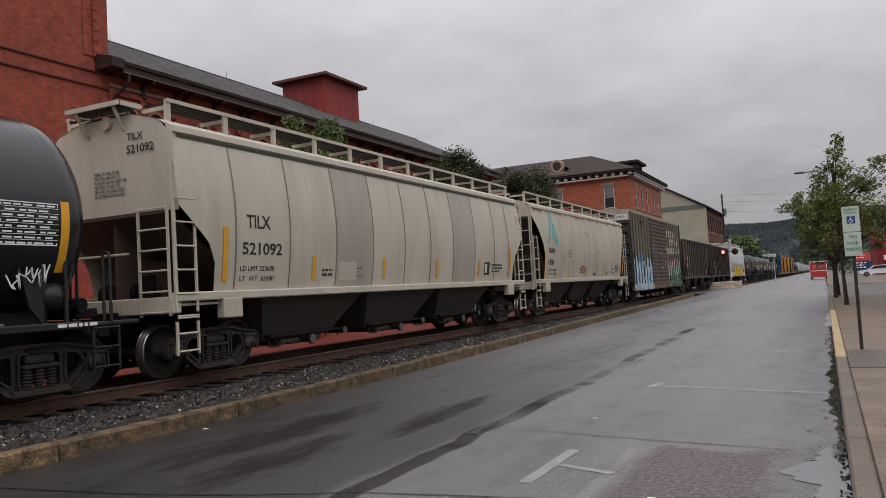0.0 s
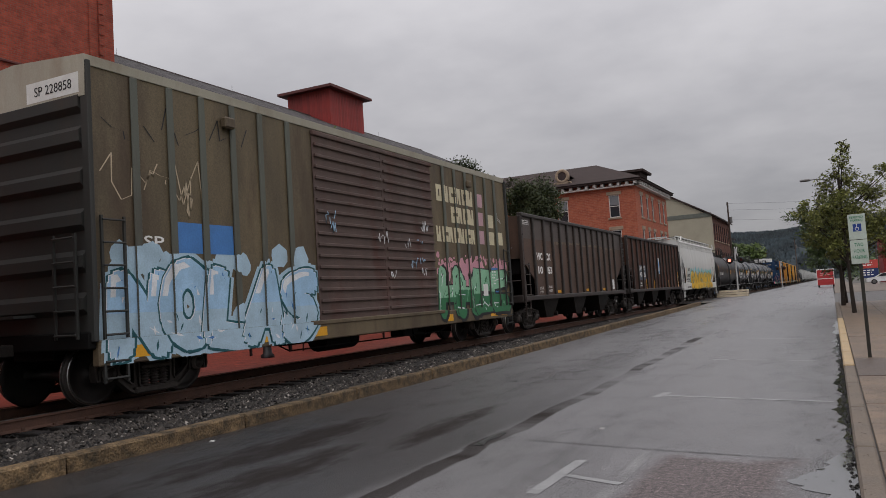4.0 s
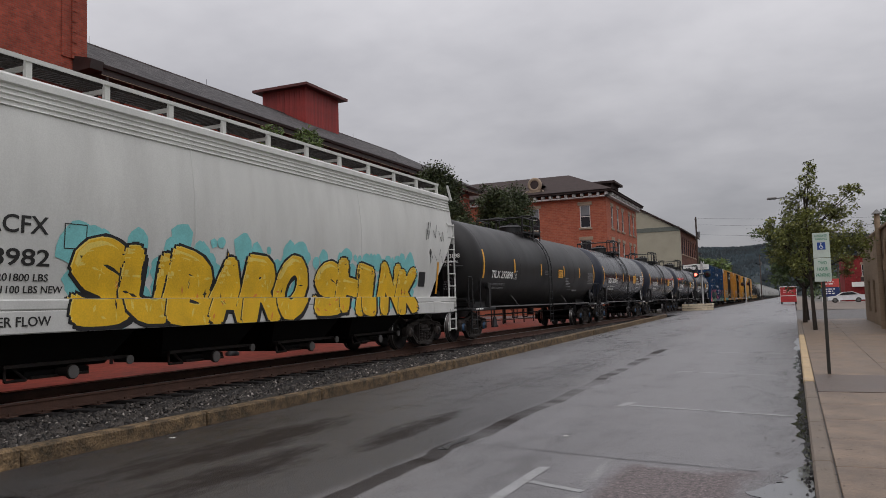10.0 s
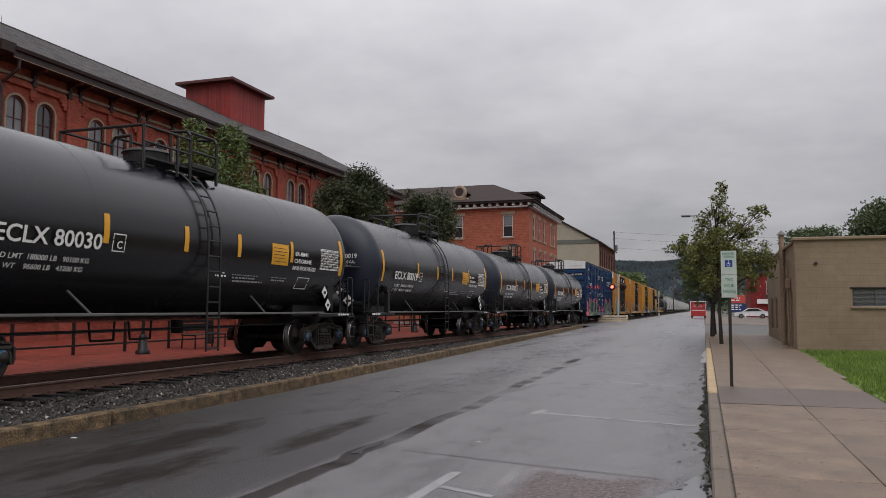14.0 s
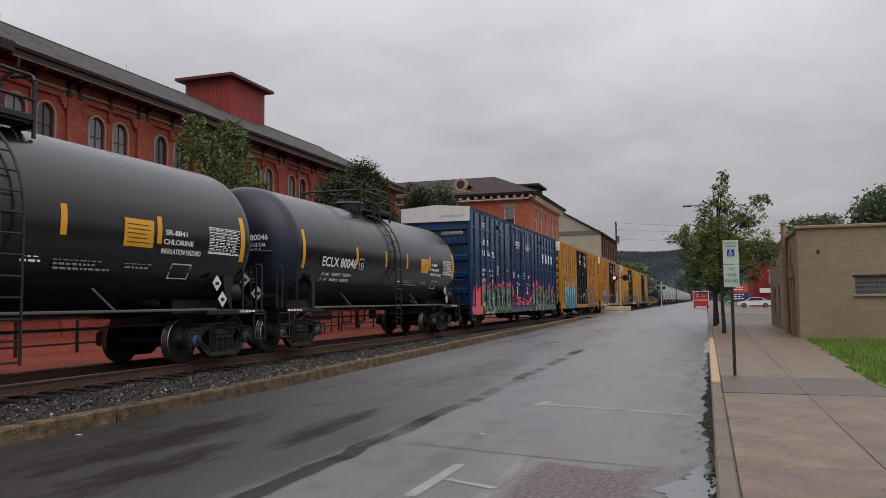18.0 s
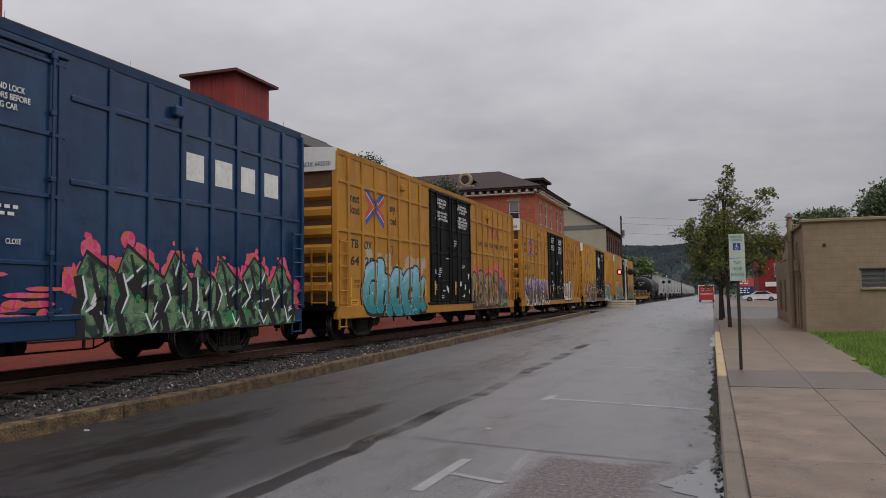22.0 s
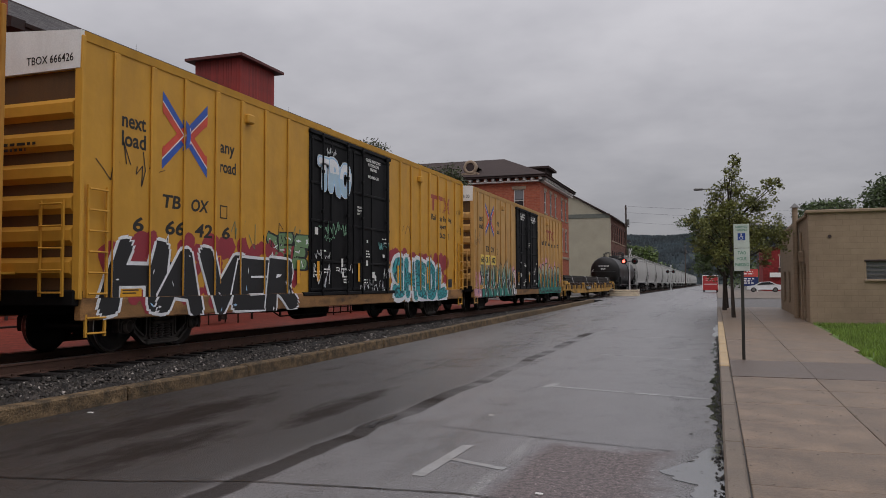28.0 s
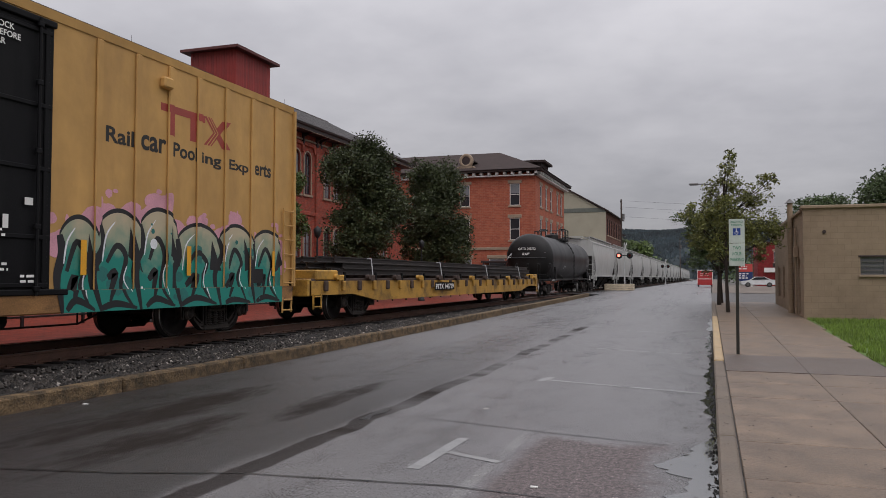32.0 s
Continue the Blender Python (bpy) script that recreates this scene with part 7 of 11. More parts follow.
    for slot, polys, shifts, cut in layers:
        for dy, dz in shifts:
            eps += 0.00003
            for q in polys:
                poly = [(p[0] + dy, p[1] + dz) for p in q]
                if cut:
                    poly = clip_poly(poly, 1, *cut)
                if len(poly) < 3:
                    continue
                lo, hi = min(p[0] for p in poly), max(p[0] for p in poly)
                for x, a, b, *zs in planes:
                    if hi < a or lo > b:
                        continue
                    part_of = poly if lo >= a and hi <= b else clip_poly(clip_poly(poly, 0, a, True), 0, b, False)
                    if zs and part_of:
                        part_of = clip_poly(part_of, 1, zs[0], True)
                        part_of = clip_poly(part_of, 1, zs[1], False) if part_of else part_of
                    if len(part_of) < 3:
                        continue
                    s.slot = slot
                    if not callable(x):
                        s.poly([(x + eps, p[0], p[1]) for p in part_of])
                        continue
                    low, high = min(p[1] for p in part_of), max(p[1] for p in part_of)
                    steps = max(1, int((high - low) / 0.25))
                    for i in range(steps):
                        cell = clip_poly(clip_poly(part_of, 1, low + (high - low) * i / steps - 1e-5, True), 1, low + (high - low) * (i + 1) / steps + 1e-5, False)
                        if len(cell) >= 3:
                            s.poly([(x(p[1]) + 0.004 + eps, p[0], p[1]) for p in cell])
    return part(name, s, mats, car, label, fix=False)


def mural(car, y0, y1, z0, z1, mats, seed, planes, letters, sharp=False, mist=60, bubbles=30, solid=0.6, label="", name="graffiti"):
    """A sprayed word run together into one mass: a bumpy or spiky crest, black joints and counters, highlights, bubbles.
    mats: mist, ink, fill, shine, first accent, second accent."""
    rnd = random.Random(seed)
    H, w = z1 - z0, (y1 - y0) / letters
    layers = []

    def disc(cy, cz, ry, rz, k=12, rough=0.12):
        return [(cy + ry * rnd.uniform(1 - rough, 1 + rough) * math.cos(6.283 * i / k), cz + rz * rnd.uniform(1 - rough, 1 + rough) * math.sin(6.283 * i / k)) for i in range(k)]

    def stroke(slot, pts, thick, taper=True, k=5):
        """A brush line through a few points, swelling in the middle."""
        line = []
        for i in range(len(pts) - 1):
            a, b = Vector(pts[max(i - 1, 0)]), Vector(pts[i])
            c, d = Vector(pts[i + 1]), Vector(pts[min(i + 2, len(pts) - 1)])
            for n in range(k):
                f = n / k
                line.append(b + (c - b) * f if sharp else 0.5 * (2 * b + (c - a) * f + (2 * a - 5 * b + 4 * c - d) * f * f + (3 * b - a - 3 * c + d) * f ** 3))
        line.append(Vector(pts[-1]))
        rows = []
        for i, p in enumerate(line):
            d = (line[min(i + 1, len(line) - 1)] - line[max(i - 1, 0)])
            d = d.normalized() if d.length > 1e-6 else Vector((1, 0))
            h = thick * (0.35 + 0.65 * math.sin(math.pi * min(1.0, 0.15 + 0.85 * i / (len(line) - 1)))) / 2 if taper else thick / 2
            rows.append(((p.x - d.y * h, p.y + d.x * h), (p.x + d.y * h, p.y - d.x * h)))
        layers.append((slot, [[a[0], a[1], b[1], b[0]] for a, b in zip(rows, rows[1:])]))

    ends = [0.0]
    for _ in range(letters):
        ends.append(ends[-1] + rnd.uniform(0.7, 1.35))
    ends = [y0 + (y1 - y0) * e / ends[-1] for e in ends]

    def crest(y):
        """Height of the mass above its foot."""
        i = next((n for n in range(letters - 1) if y < ends[n + 1]), letters - 1)
        u = min(1.0, max(0.0, (y - ends[i]) / (ends[i + 1] - ends[i])))
        if sharp:
            peak = peaks[i]
            return H * (peak[1] - (abs(u - peak[0]) / (peak[0] if u < peak[0] else 1 - peak[0])) * peak[2])
        peak = peaks[i]
        return H * (peak[1] - 0.3 + 0.3 * math.sqrt(max(0.0, 1 - ((u - 0.5) / 0.56) ** 2)))
    peaks = [(rnd.uniform(0.2, 0.75), rnd.uniform(0.78, 1.0), rnd.uniform(0.2, 0.42)) for _ in range(letters)]
    for _ in range(mist):
        y = rnd.uniform(y0 - 0.15, y1 + 0.15)
        top = crest(min(max(y, y0), y1 - 1e-3))
        big = rnd.random() < 0.65
        layers.append((0, [disc(y, z0 + top * (rnd.uniform(0.6, 1.12) if big else rnd.uniform(0.95, 1.25)), H * (rnd.uniform(0.09, 0.17) if big else rnd.uniform(0.02, 0.06)), H * (rnd.uniform(0.07, 0.14) if big else rnd.uniform(0.02, 0.06)))]))
    cols = int((y1 - y0) / 0.05)
    ys = [y0 + (y1 - y0) * i / cols for i in range(cols + 1)]

    def mass(slot, grow):
        layers.append((slot, [[(a, z0), (b, z0), (b, z0 + crest(min(b, y1 - 1e-3)) + grow), (a, z0 + crest(a) + grow)] for a, b in zip(ys, ys[1:])]))
    mass(1, 0.075)
    mass(2, 0.0)
    def at(i, u, v):
        wide = ends[i + 1] - ends[i]
        return ends[i] + wide * u, z0 + v * crest(ends[i] + wide * min(max(u, 0.02), 0.98))
    for _ in range(letters * 2):
        y = rnd.uniform(y0, y1 - 0.3)
        layers.append((rnd.choice((4, 5, 5)), [disc(y + 0.15, z0 + crest(y) * rnd.uniform(0.1, 0.75), w * rnd.uniform(0.08, 0.2), H * rnd.uniform(0.05, 0.11), 14, 0.2)]))
    for i in range(letters):
        j = lambda s=0.06: rnd.uniform(-s, s)
        if sharp:
            for _ in range(3):
                u, v = rnd.uniform(0.1, 0.8), rnd.uniform(0.15, 0.7)
                a, b, c = at(i, u, v), at(i, u + rnd.uniform(0.15, 0.45), v + rnd.uniform(0.12, 0.4)), at(i, u + rnd.uniform(0.0, 0.35), v - rnd.uniform(0.1, 0.35))
                layers.append((1, [[a, b, c]]))
                stroke(3, [(a[0] - 0.05, a[1]), (b[0] - 0.04, b[1] + 0.05)], 0.05)
            pts = [at(i, 0.02 + j(), 0.98), at(i, 0.16 + j(), 0.55 + j()), at(i, -0.05 + j(), 0.4 + j()), at(i, 0.12 + j(), 0.0)]
            stroke(1, pts, 0.17, False)
            stroke(3, [(p[0] + 0.11, p[1]) for p in pts[:3]], 0.05)
            stroke(1, [at(i, 0.35 + j(), 0.95), at(i, 0.5 + j(), 0.5), at(i, 0.8 + j(), 0.62 + j()), at(i, 0.7 + j(), 0.12)], 0.1)
            stroke(3, [at(i, 0.55 + j(), 0.3 + j()), at(i, 0.72 + j(), 0.05), at(i, 0.85, 0.2)], 0.05)
            stroke(1, [at(i, -0.1, 0.0), at(i, 0.3, -0.06), at(i, 0.6, 0.05)], 0.14)
        else:
            stroke(1, [at(i, 0.0 + j(), 1.0), at(i, 0.05 + j(), 0.72), at(i, -0.08 + j(), 0.45), at(i, 0.04 + j(), 0.0)], 0.17)
            if rnd.random() < solid:
                cy, cz = at(i, 0.5 + j(), rnd.uniform(0.32, 0.6))
                layers.append((1, [disc(cy, cz, w * rnd.uniform(0.12, 0.2), H * rnd.uniform(0.14, 0.24), 14, 0.1)]))
                stroke(3, [(cy - w * 0.16, cz - H * 0.18), (cy - w * 0.24, cz), (cy - w * 0.12, cz + H * 0.2)], 0.035)
            else:
                stroke(1, [at(i, 0.25 + j(), 0.5 + j()), at(i, 0.45, 0.72 + j()), at(i, 0.7 + j(), 0.55), at(i, 0.55, 0.28 + j()), at(i, 0.78 + j(), 0.05)], 0.11)
                stroke(1, [at(i, 0.2 + j(), 0.3 + j()), at(i, 0.42, 0.38), at(i, 0.3 + j(), 0.1)], 0.15)
            a, b = at(i, 0.84 + j(0.1), 0.9), at(i, 1.05 + j(), 0.55 + j(0.15))
            layers.append((1, [[a, b, at(i, 0.8 + j(0.1), 0.5 + j(0.1))]]))
            stroke(1, [at(i, 0.1 + j(), 0.03), at(i, 0.4, 0.1 + j(0.04)), at(i, 0.9, 0.02)], 0.12)
            stroke(3, [at(i, 0.12, 0.55 + j()), at(i, 0.2, 0.8), at(i, 0.4, 0.91)], 0.035)
            stroke(3, [at(i, 0.68 + j(), 0.5 + j()), at(i, 0.62, 0.32), at(i, 0.72 + j(), 0.15 + j())], 0.03)
    for _ in range(bubbles):
        y = rnd.uniform(y0 + 0.05, y1 - 0.1)
        q = rnd.choice((0.02, 0.03, 0.05, 0.08)) * rnd.uniform(0.8, 1.2)
        layers.append((rnd.choice((3, 4, 4, 5)), [disc(y, z0 + crest(y) * rnd.uniform(0.06, 0.88), q, q, 10, 0.05)]))
    s, eps = Shape(), 0.002
    for slot, polys in layers:
        eps += 0.00003
        for poly in polys:
            poly = [(p[0], max(p[1], 0.6)) for p in poly]
            lo, hi = min(p[0] for p in poly), max(p[0] for p in poly)
            for x, a, b, low, high in planes:
                if hi < a or lo > b:
                    continue
                cell = clip_poly(clip_poly(poly, 0, a, True), 0, b, False)
                cell = clip_poly(clip_poly(cell, 1, low, True), 1, high, False) if cell else cell
                if len(cell) >= 3:
                    s.slot = slot
                    s.poly([(x + eps, p[0], p[1]) for p in cell])
    return part(name, s, mats, car, label, fix=False)


def tag_lines(car, y, z, size, mat, seed, x=1.554, strokes=9, name="scrawl"):
    """A quick scrawl: a thin crooked line."""
    rnd, s = random.Random(seed), Shape()
    p = (y, z)
    for _ in range(strokes):
        q = (p[0] + rnd.uniform(-0.1, 0.28) * size, z + rnd.uniform(-0.5, 0.5) * size)
        t = 0.012
        s.poly([(x + 0.004, p[0] - t, p[1]), (x + 0.004, p[0] + t, p[1]), (x + 0.004, q[0] + t, q[1]), (x + 0.004, q[0] - t, q[1])])
        p = q if rnd.random() < 0.8 else (q[0] + 0.2 * size, z)
    return part(name, s, mat, car, fix=False)


def spray_marks(car, x, z, size, seed, y):
    """A small dense white scrawl on a car's end."""
    rnd, s = random.Random(seed), Shape()
    for _ in range(16):
        a = (x + rnd.uniform(-0.5, 0.5) * size, z + rnd.uniform(-0.4, 0.4) * size)
        b = (a[0] + rnd.uniform(-0.4, 0.4) * size, a[1] + rnd.uniform(-0.4, 0.4) * size)
        s.poly([(a[0], y, a[1] - 0.016), (b[0], y, b[1] - 0.016), (b[0], y, b[1] + 0.016), (a[0], y, a[1] + 0.016)])
    return part("scrawl", s, P["white"], car, fix=False)


# ---------------------------------------------------------------- train: covered hopper
def hull(z, edge_z=4.05, bulge=0.21):
    """Half the width of a barrel-sided hopper at a height."""
    return 1.36 + bulge * max(0.0, math.sin(math.pi * min(1.0, max(0.0, (z - 1.0) / (edge_z - 0.75)))))


def wrapped(car, polys, mat, name, label="", surface=hull, lift=0.006):
    """Painted shapes laid on a curved side."""
    s = Shape()
    for n, poly in enumerate(polys):
        low, high = min(q[1] for q in poly), max(q[1] for q in poly)
        steps = max(1, int((high - low) / 0.12))
        for i in range(steps):
            cut = clip_poly(clip_poly(poly, 1, low + (high - low) * i / steps - 1e-5, True), 1, low + (high - low) * (i + 1) / steps + 1e-5, False)
            if len(cut) >= 3:
                s.poly([(surface(q[1]) + lift + 0.0006 * n, q[0], q[1]) for q in cut])
    return part(name, s, mat, car, label, fix=False)


def covered_hopper(label, q, h, body, recess, sill_mat, truck, cut, end_low, edge_z=4.05, crown=4.47, bays=3, seams=(), near=True, outlets=under, rails=None, bulge=0.21, seam_mat=None):
    c = car_at("covered_hopper_car", label, q)
    zb0 = 1.42

    def low(d):
        """The lower edge of the side sheet at d metres from the end."""
        if d >= cut[-1][0]:
            return zb0
        for (d0, z0), (d1, z1) in zip(cut, cut[1:]):
            if d0 <= d <= d1:
                return z0 + (z1 - z0) * (d - d0) / (d1 - d0)
        return cut[0][1]

    def half(z):
        return hull(z, edge_z, bulge)
    ds = sorted({0.0, *(a for a, _ in cut), *(cut[-1][0] * i / 6 for i in range(7)), cut[-1][0] + 0.02, 3.0, 5.0})
    ys = sorted({-h + d for d in ds} | {h - d for d in ds} | {0.0})
    shell = Shape()
    shell.smooth = True
    rings = []
    for y in ys:
        z0 = low(h - abs(y))
        side = [(half(z0 + (edge_z - z0) * i / 8), z0 + (edge_z - z0) * i / 8) for i in range(9)]
        e = half(edge_z)
        roof = [(e - 0.02, edge_z + 0.1), (e - 0.22, edge_z + (crown - edge_z) * 0.55), (0.62, crown - 0.03), (0.35, crown), (0.0, crown + 0.01)]
        right = side + roof
        ring = [(x, y, z) for x, z in right] + [(-x, y, z) for x, z in reversed(right[:-1])]
        rings.append(ring)
    shell.loft(rings, cap=False, closed=False)
    part("body", shell, body, c)
    for k in (-1, 1):
        s = Shape()
        prof = [(half(end_low + (edge_z - end_low) * i / 4), end_low + (edge_z - end_low) * i / 4) for i in range(5)]
        e = half(edge_z)
        prof += [(e - 0.22, edge_z + (crown - edge_z) * 0.55), (0.62, crown - 0.03)]
        s.poly([(x, k * (h - 0.01), z) for x, z in prof] + [(-x, k * (h - 0.01), z) for x, z in reversed(prof)])
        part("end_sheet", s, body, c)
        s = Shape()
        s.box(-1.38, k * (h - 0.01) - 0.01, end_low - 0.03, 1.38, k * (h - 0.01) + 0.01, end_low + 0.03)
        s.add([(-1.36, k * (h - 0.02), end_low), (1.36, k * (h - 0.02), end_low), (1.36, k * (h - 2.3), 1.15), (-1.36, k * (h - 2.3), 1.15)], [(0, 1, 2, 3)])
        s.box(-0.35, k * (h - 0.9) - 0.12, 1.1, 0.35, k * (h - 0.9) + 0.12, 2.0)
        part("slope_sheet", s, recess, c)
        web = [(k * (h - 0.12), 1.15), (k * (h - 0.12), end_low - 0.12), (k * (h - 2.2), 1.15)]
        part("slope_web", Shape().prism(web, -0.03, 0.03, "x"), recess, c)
        s = Shape()
        s.cbox(-1.5, k * (h + 0.02) - 0.09, 1.08, 1.5, k * (h + 0.02) + 0.09, 1.36, 0.02)
        s.box(-1.45, min(k * h, k * (h - 1.0)), 1.2, 1.45, max(k * h, k * (h - 1.0)), 1.24)
        part("end_sill", s, sill_mat, c)
        part("bolster_plate", Shape().cbox(1.38, k * truck - 0.24, 0.95, 1.56, k * truck + 0.24, 1.3, 0.02), sill_mat, c)
        part("bolster_plate", Shape().cbox(-1.56, k * truck - 0.24, 0.95, -1.38, k * truck + 0.24, 1.3, 0.02), sill_mat, c)
        bogie(c, k * truck)
    for k in (-1, 1):
        x0, x1 = sorted((k * 1.38, k * 1.55))
        part("side_sill", Shape().cbox(x0, -h - 0.1, 1.27, x1, h + 0.1, 1.42, 0.02), sill_mat, c)
        part("top_chord", Shape().prism([(k * (half(edge_z) - 0.03), edge_z - 0.03), (k * (half(edge_z) + 0.05), edge_z), (k * (half(edge_z) + 0.04), edge_z + 0.1), (k * (half(edge_z) - 0.06), edge_z + 0.16)], -h, h), body, c)
    part("centre_sill", Shape().cbox(-0.28, -h - 0.2, 0.8, 0.28, h + 0.2, 1.15, 0.02), under, c)
    span = (2 * truck - 2.0) / bays
    for i in range(bays):
        y = -truck + 1.0 + span * (i + 0.5)
        a, b = span * 0.48, span * 0.3
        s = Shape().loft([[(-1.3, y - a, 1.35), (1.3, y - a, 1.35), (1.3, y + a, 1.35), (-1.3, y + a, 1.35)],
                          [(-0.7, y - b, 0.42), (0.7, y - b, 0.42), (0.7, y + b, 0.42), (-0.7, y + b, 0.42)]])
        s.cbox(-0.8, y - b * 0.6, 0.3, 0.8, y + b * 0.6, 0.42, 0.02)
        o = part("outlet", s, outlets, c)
        gear = Shape().cyl((0.78, y, 0.37), (1.05, y, 0.37), 0.07, 10)
        gear.cyl((1.05, y, 0.37), (1.1, y, 0.37), 0.11, 12)
        gear.cbox(0.6, y - 0.5, 0.3, 0.86, y + 0.5, 0.34, 0.01)
        part("gate_gear", gear, cast, o)
        shaft = Shape().cyl((0.7, y + b + 0.22, 0.46), (1.0, y + b + 0.22, 0.46), 0.045, 8)
        shaft.bar([(0.75, y - b * 0.9, 0.5), (0.82, y - b * 0.9 - 0.05, 0.3), (0.82, y - b * 0.9 + 0.28, 0.3), (0.75, y - b * 0.9 + 0.1, 0.5)], 0.022)
        shaft.box(0.68, y - b * 0.9 - 0.12, 0.48, 0.9, y + b + 0.3, 0.53)
        part("gate_frame", shaft, cast, o)
        part("shaft_cap", Shape().cyl((1.0, y + b + 0.22, 0.46), (1.03, y + b + 0.22, 0.46), 0.075, 12), faint_steel, o, "worn bright shaft end")
        part("shaft_cap", Shape().cyl((1.1, y, 0.37), (1.115, y, 0.37), 0.095, 12), faint_steel, o, "worn bright shaft end")
    for y in seams:
        s = Shape()
        zs = [1.44 + (edge_z - 1.47) * i / 8 for i in range(9)]
        s.loft([[(half(z) + 0.006, y - 0.02, z), (half(z) + 0.012, y, z), (half(z) + 0.006, y + 0.02, z)] for z in zs], cap=False, closed=False)
        part("seam", s, seam_mat or body, c)
    # roof walk with its brackets and hatches
    rail_mat = rails or body
    s = Shape()
    for k in (-1, 1):
        for x in (0.72, 1.12):
            s.box(k * x - 0.02, -h + 0.2, crown + 0.10, k * x + 0.02, h - 0.2, crown + 0.15)
        n = int(2 * h / 0.08) - 6
        for i in range(n):
            y = -h + 0.25 + i * 0.08
            s.box(k * 0.92 - 0.2, y, crown + 0.10, k * 0.92 + 0.2, y + 0.03, crown + 0.14)
    part("running_board", s, cast, c, "steel grating walkway along the roof")
    n = max(6, int(2 * h / 1.3))
    for i in range(n):
        y = -h + 0.25 + (2 * h - 0.5) * i / (n - 1)
        for k in (-1, 1):
            b = Shape().box(k * 1.16 - 0.03, y - 0.05, crown - 0.25, k * 1.16 + 0.03, y + 0.05, crown + 0.17)
            b.box(min(k * 0.6, k * 1.16), y - 0.03, crown + 0.02, max(k * 0.6, k * 1.16), y + 0.03, crown + 0.08)
            part("bracket", b, rail_mat, c)
    s = Shape()
    for k in (-1, 1):
        s.box(k * 1.2 - 0.015, -h + 0.2, crown + 0.13, k * 1.2 + 0.015, h - 0.2, crown + 0.19)
    part("hand_rail", s, rail_mat, c)
    part("hatch_cover", Shape().prism([(-0.3, crown), (0.3, crown), (0.24, crown + 0.1), (-0.24, crown + 0.1)], -h + 0.5, h - 0.5), body, c)
    s = Shape()
    for k in (-1, 1):
        s = Shape()
        for i in range(11):
            y = k * (h - 0.2 + 0.045 * i)
            s.box(-0.6, y - 0.012, crown + 0.1, 0.6, y + 0.012, crown + 0.14)
        part("grating", s, cast, c)
        s = Shape()
        for x in (-0.62, 0.62):
            s.box(x - 0.02, min(k * (h - 0.2), k * (h + 0.27)), crown + 0.08, x + 0.02, max(k * (h - 0.2), k * (h + 0.27)), crown + 0.16)
        s.box(-0.64, k * (h + 0.27) - 0.02, crown + 0.08, 0.64, k * (h + 0.27) + 0.02, crown + 0.16)
        for x in (-0.45, 0.45):
            s.bar([(x, k * (h + 0.24), crown + 0.1), (x * 0.95, k * (h - 0.0), crown - 0.3)], 0.028)
        part("end_platform", s, rail_mat, c)
        part("end_vent", Shape().cyl((0.05, k * (h - 0.02), crown - 0.12), (0.05, k * (h + 0.06), crown - 0.12), 0.11, 14), sill_mat, c)
    couplers(c, h + 0.05)
    if near:
        ladder(c, "ladder", -h - 0.08, -h + 0.38, 0.95, 3.0, 1.53, sill_mat, 6)
        part("corner_post", Shape().box(1.43, -h - 0.025, 1.2, 1.48, -h + 0.025, edge_z), sill_mat, c)
        ladder(c, "step", -h - 0.08, -h + 0.38, 0.42, 1.1, 1.53, sill_mat, 3)
        ladder(c, "ladder", h - 0.38, h + 0.08, 0.95, 3.6, 1.53, sill_mat, 8)
        ladder(c, "step", h - 0.38, h + 0.08, 0.42, 1.1, 1.53, sill_mat, 3)
        end_ladder(c, "end_ladder", 0.78, 1.42, 1.05, end_low + 0.1, -h - 0.1, sill_mat, 6)
        part("end_rail", Shape().bar([(-1.4, -h - 0.1, 2.1), (0.55, -h - 0.1, 2.1)], 0.02), sill_mat, c)
        # dark backing plate with a gear cylinder, added to keep the far recess dark
        s = Shape().cbox(-1.3, h - 0.16, 1.22, 1.25, h - 0.12, end_low, 0.01)
        s.cyl((0.5, h - 0.3, 1.5), (1.15, h - 0.3, 1.5), 0.12, 10)
        part("gear_bulkhead", s, under, c)
        s = Shape().cyl((-0.75, -h + 0.55, 1.45), (0.15, -h + 0.55, 1.45), 0.2, 14)
        s.cyl((0.3, -h + 0.5, 1.35), (0.3, -h + 0.5, 1.75), 0.14, 12)
        part("brake_cylinder", s, under, c)
    return c


def worn(name, colour, rough=0.6, dirt=(0.1, 0.06, 0.04), amount=0.5, scale=1.4, streak=(1.0, 1.0, 0.25), vary=0.08, fine=45, bump=0.05, spec=0.5):
    return material(name, colour, rough, 0, vary, 1.6, fine, bump, dirt, amount, scale, spec=spec, streak=streak)


hop_cream = worn("weathered_cream_paint", (0.52, 0.47, 0.385), amount=0.22)
hop_seam = worn("grimy_seam_paint", (0.2, 0.175, 0.14), amount=0.4)
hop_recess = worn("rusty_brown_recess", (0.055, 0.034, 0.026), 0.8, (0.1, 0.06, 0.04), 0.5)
hop_patch = worn("grey_beige_patch_paint", (0.38, 0.345, 0.29), amount=0.15)
hop_white = worn("pale_grey_paint", (0.6, 0.6, 0.57), amount=0.1)
hop_sand = worn("light_sand_paint", (0.49, 0.44, 0.355), amount=0.3)
dark_recess = worn("dark_recess_surface", (0.05, 0.045, 0.042), 0.8, (0.08, 0.06, 0.05), 0.4)
hop_bay = worn("dark_brown_hopper_bay", (0.06, 0.05, 0.043), 0.8, (0.05, 0.042, 0.036), 0.7)
hop_slope = worn("pale_grey_slope_surface", (0.16, 0.145, 0.13), 0.8, (0.06, 0.05, 0.045), 0.6)
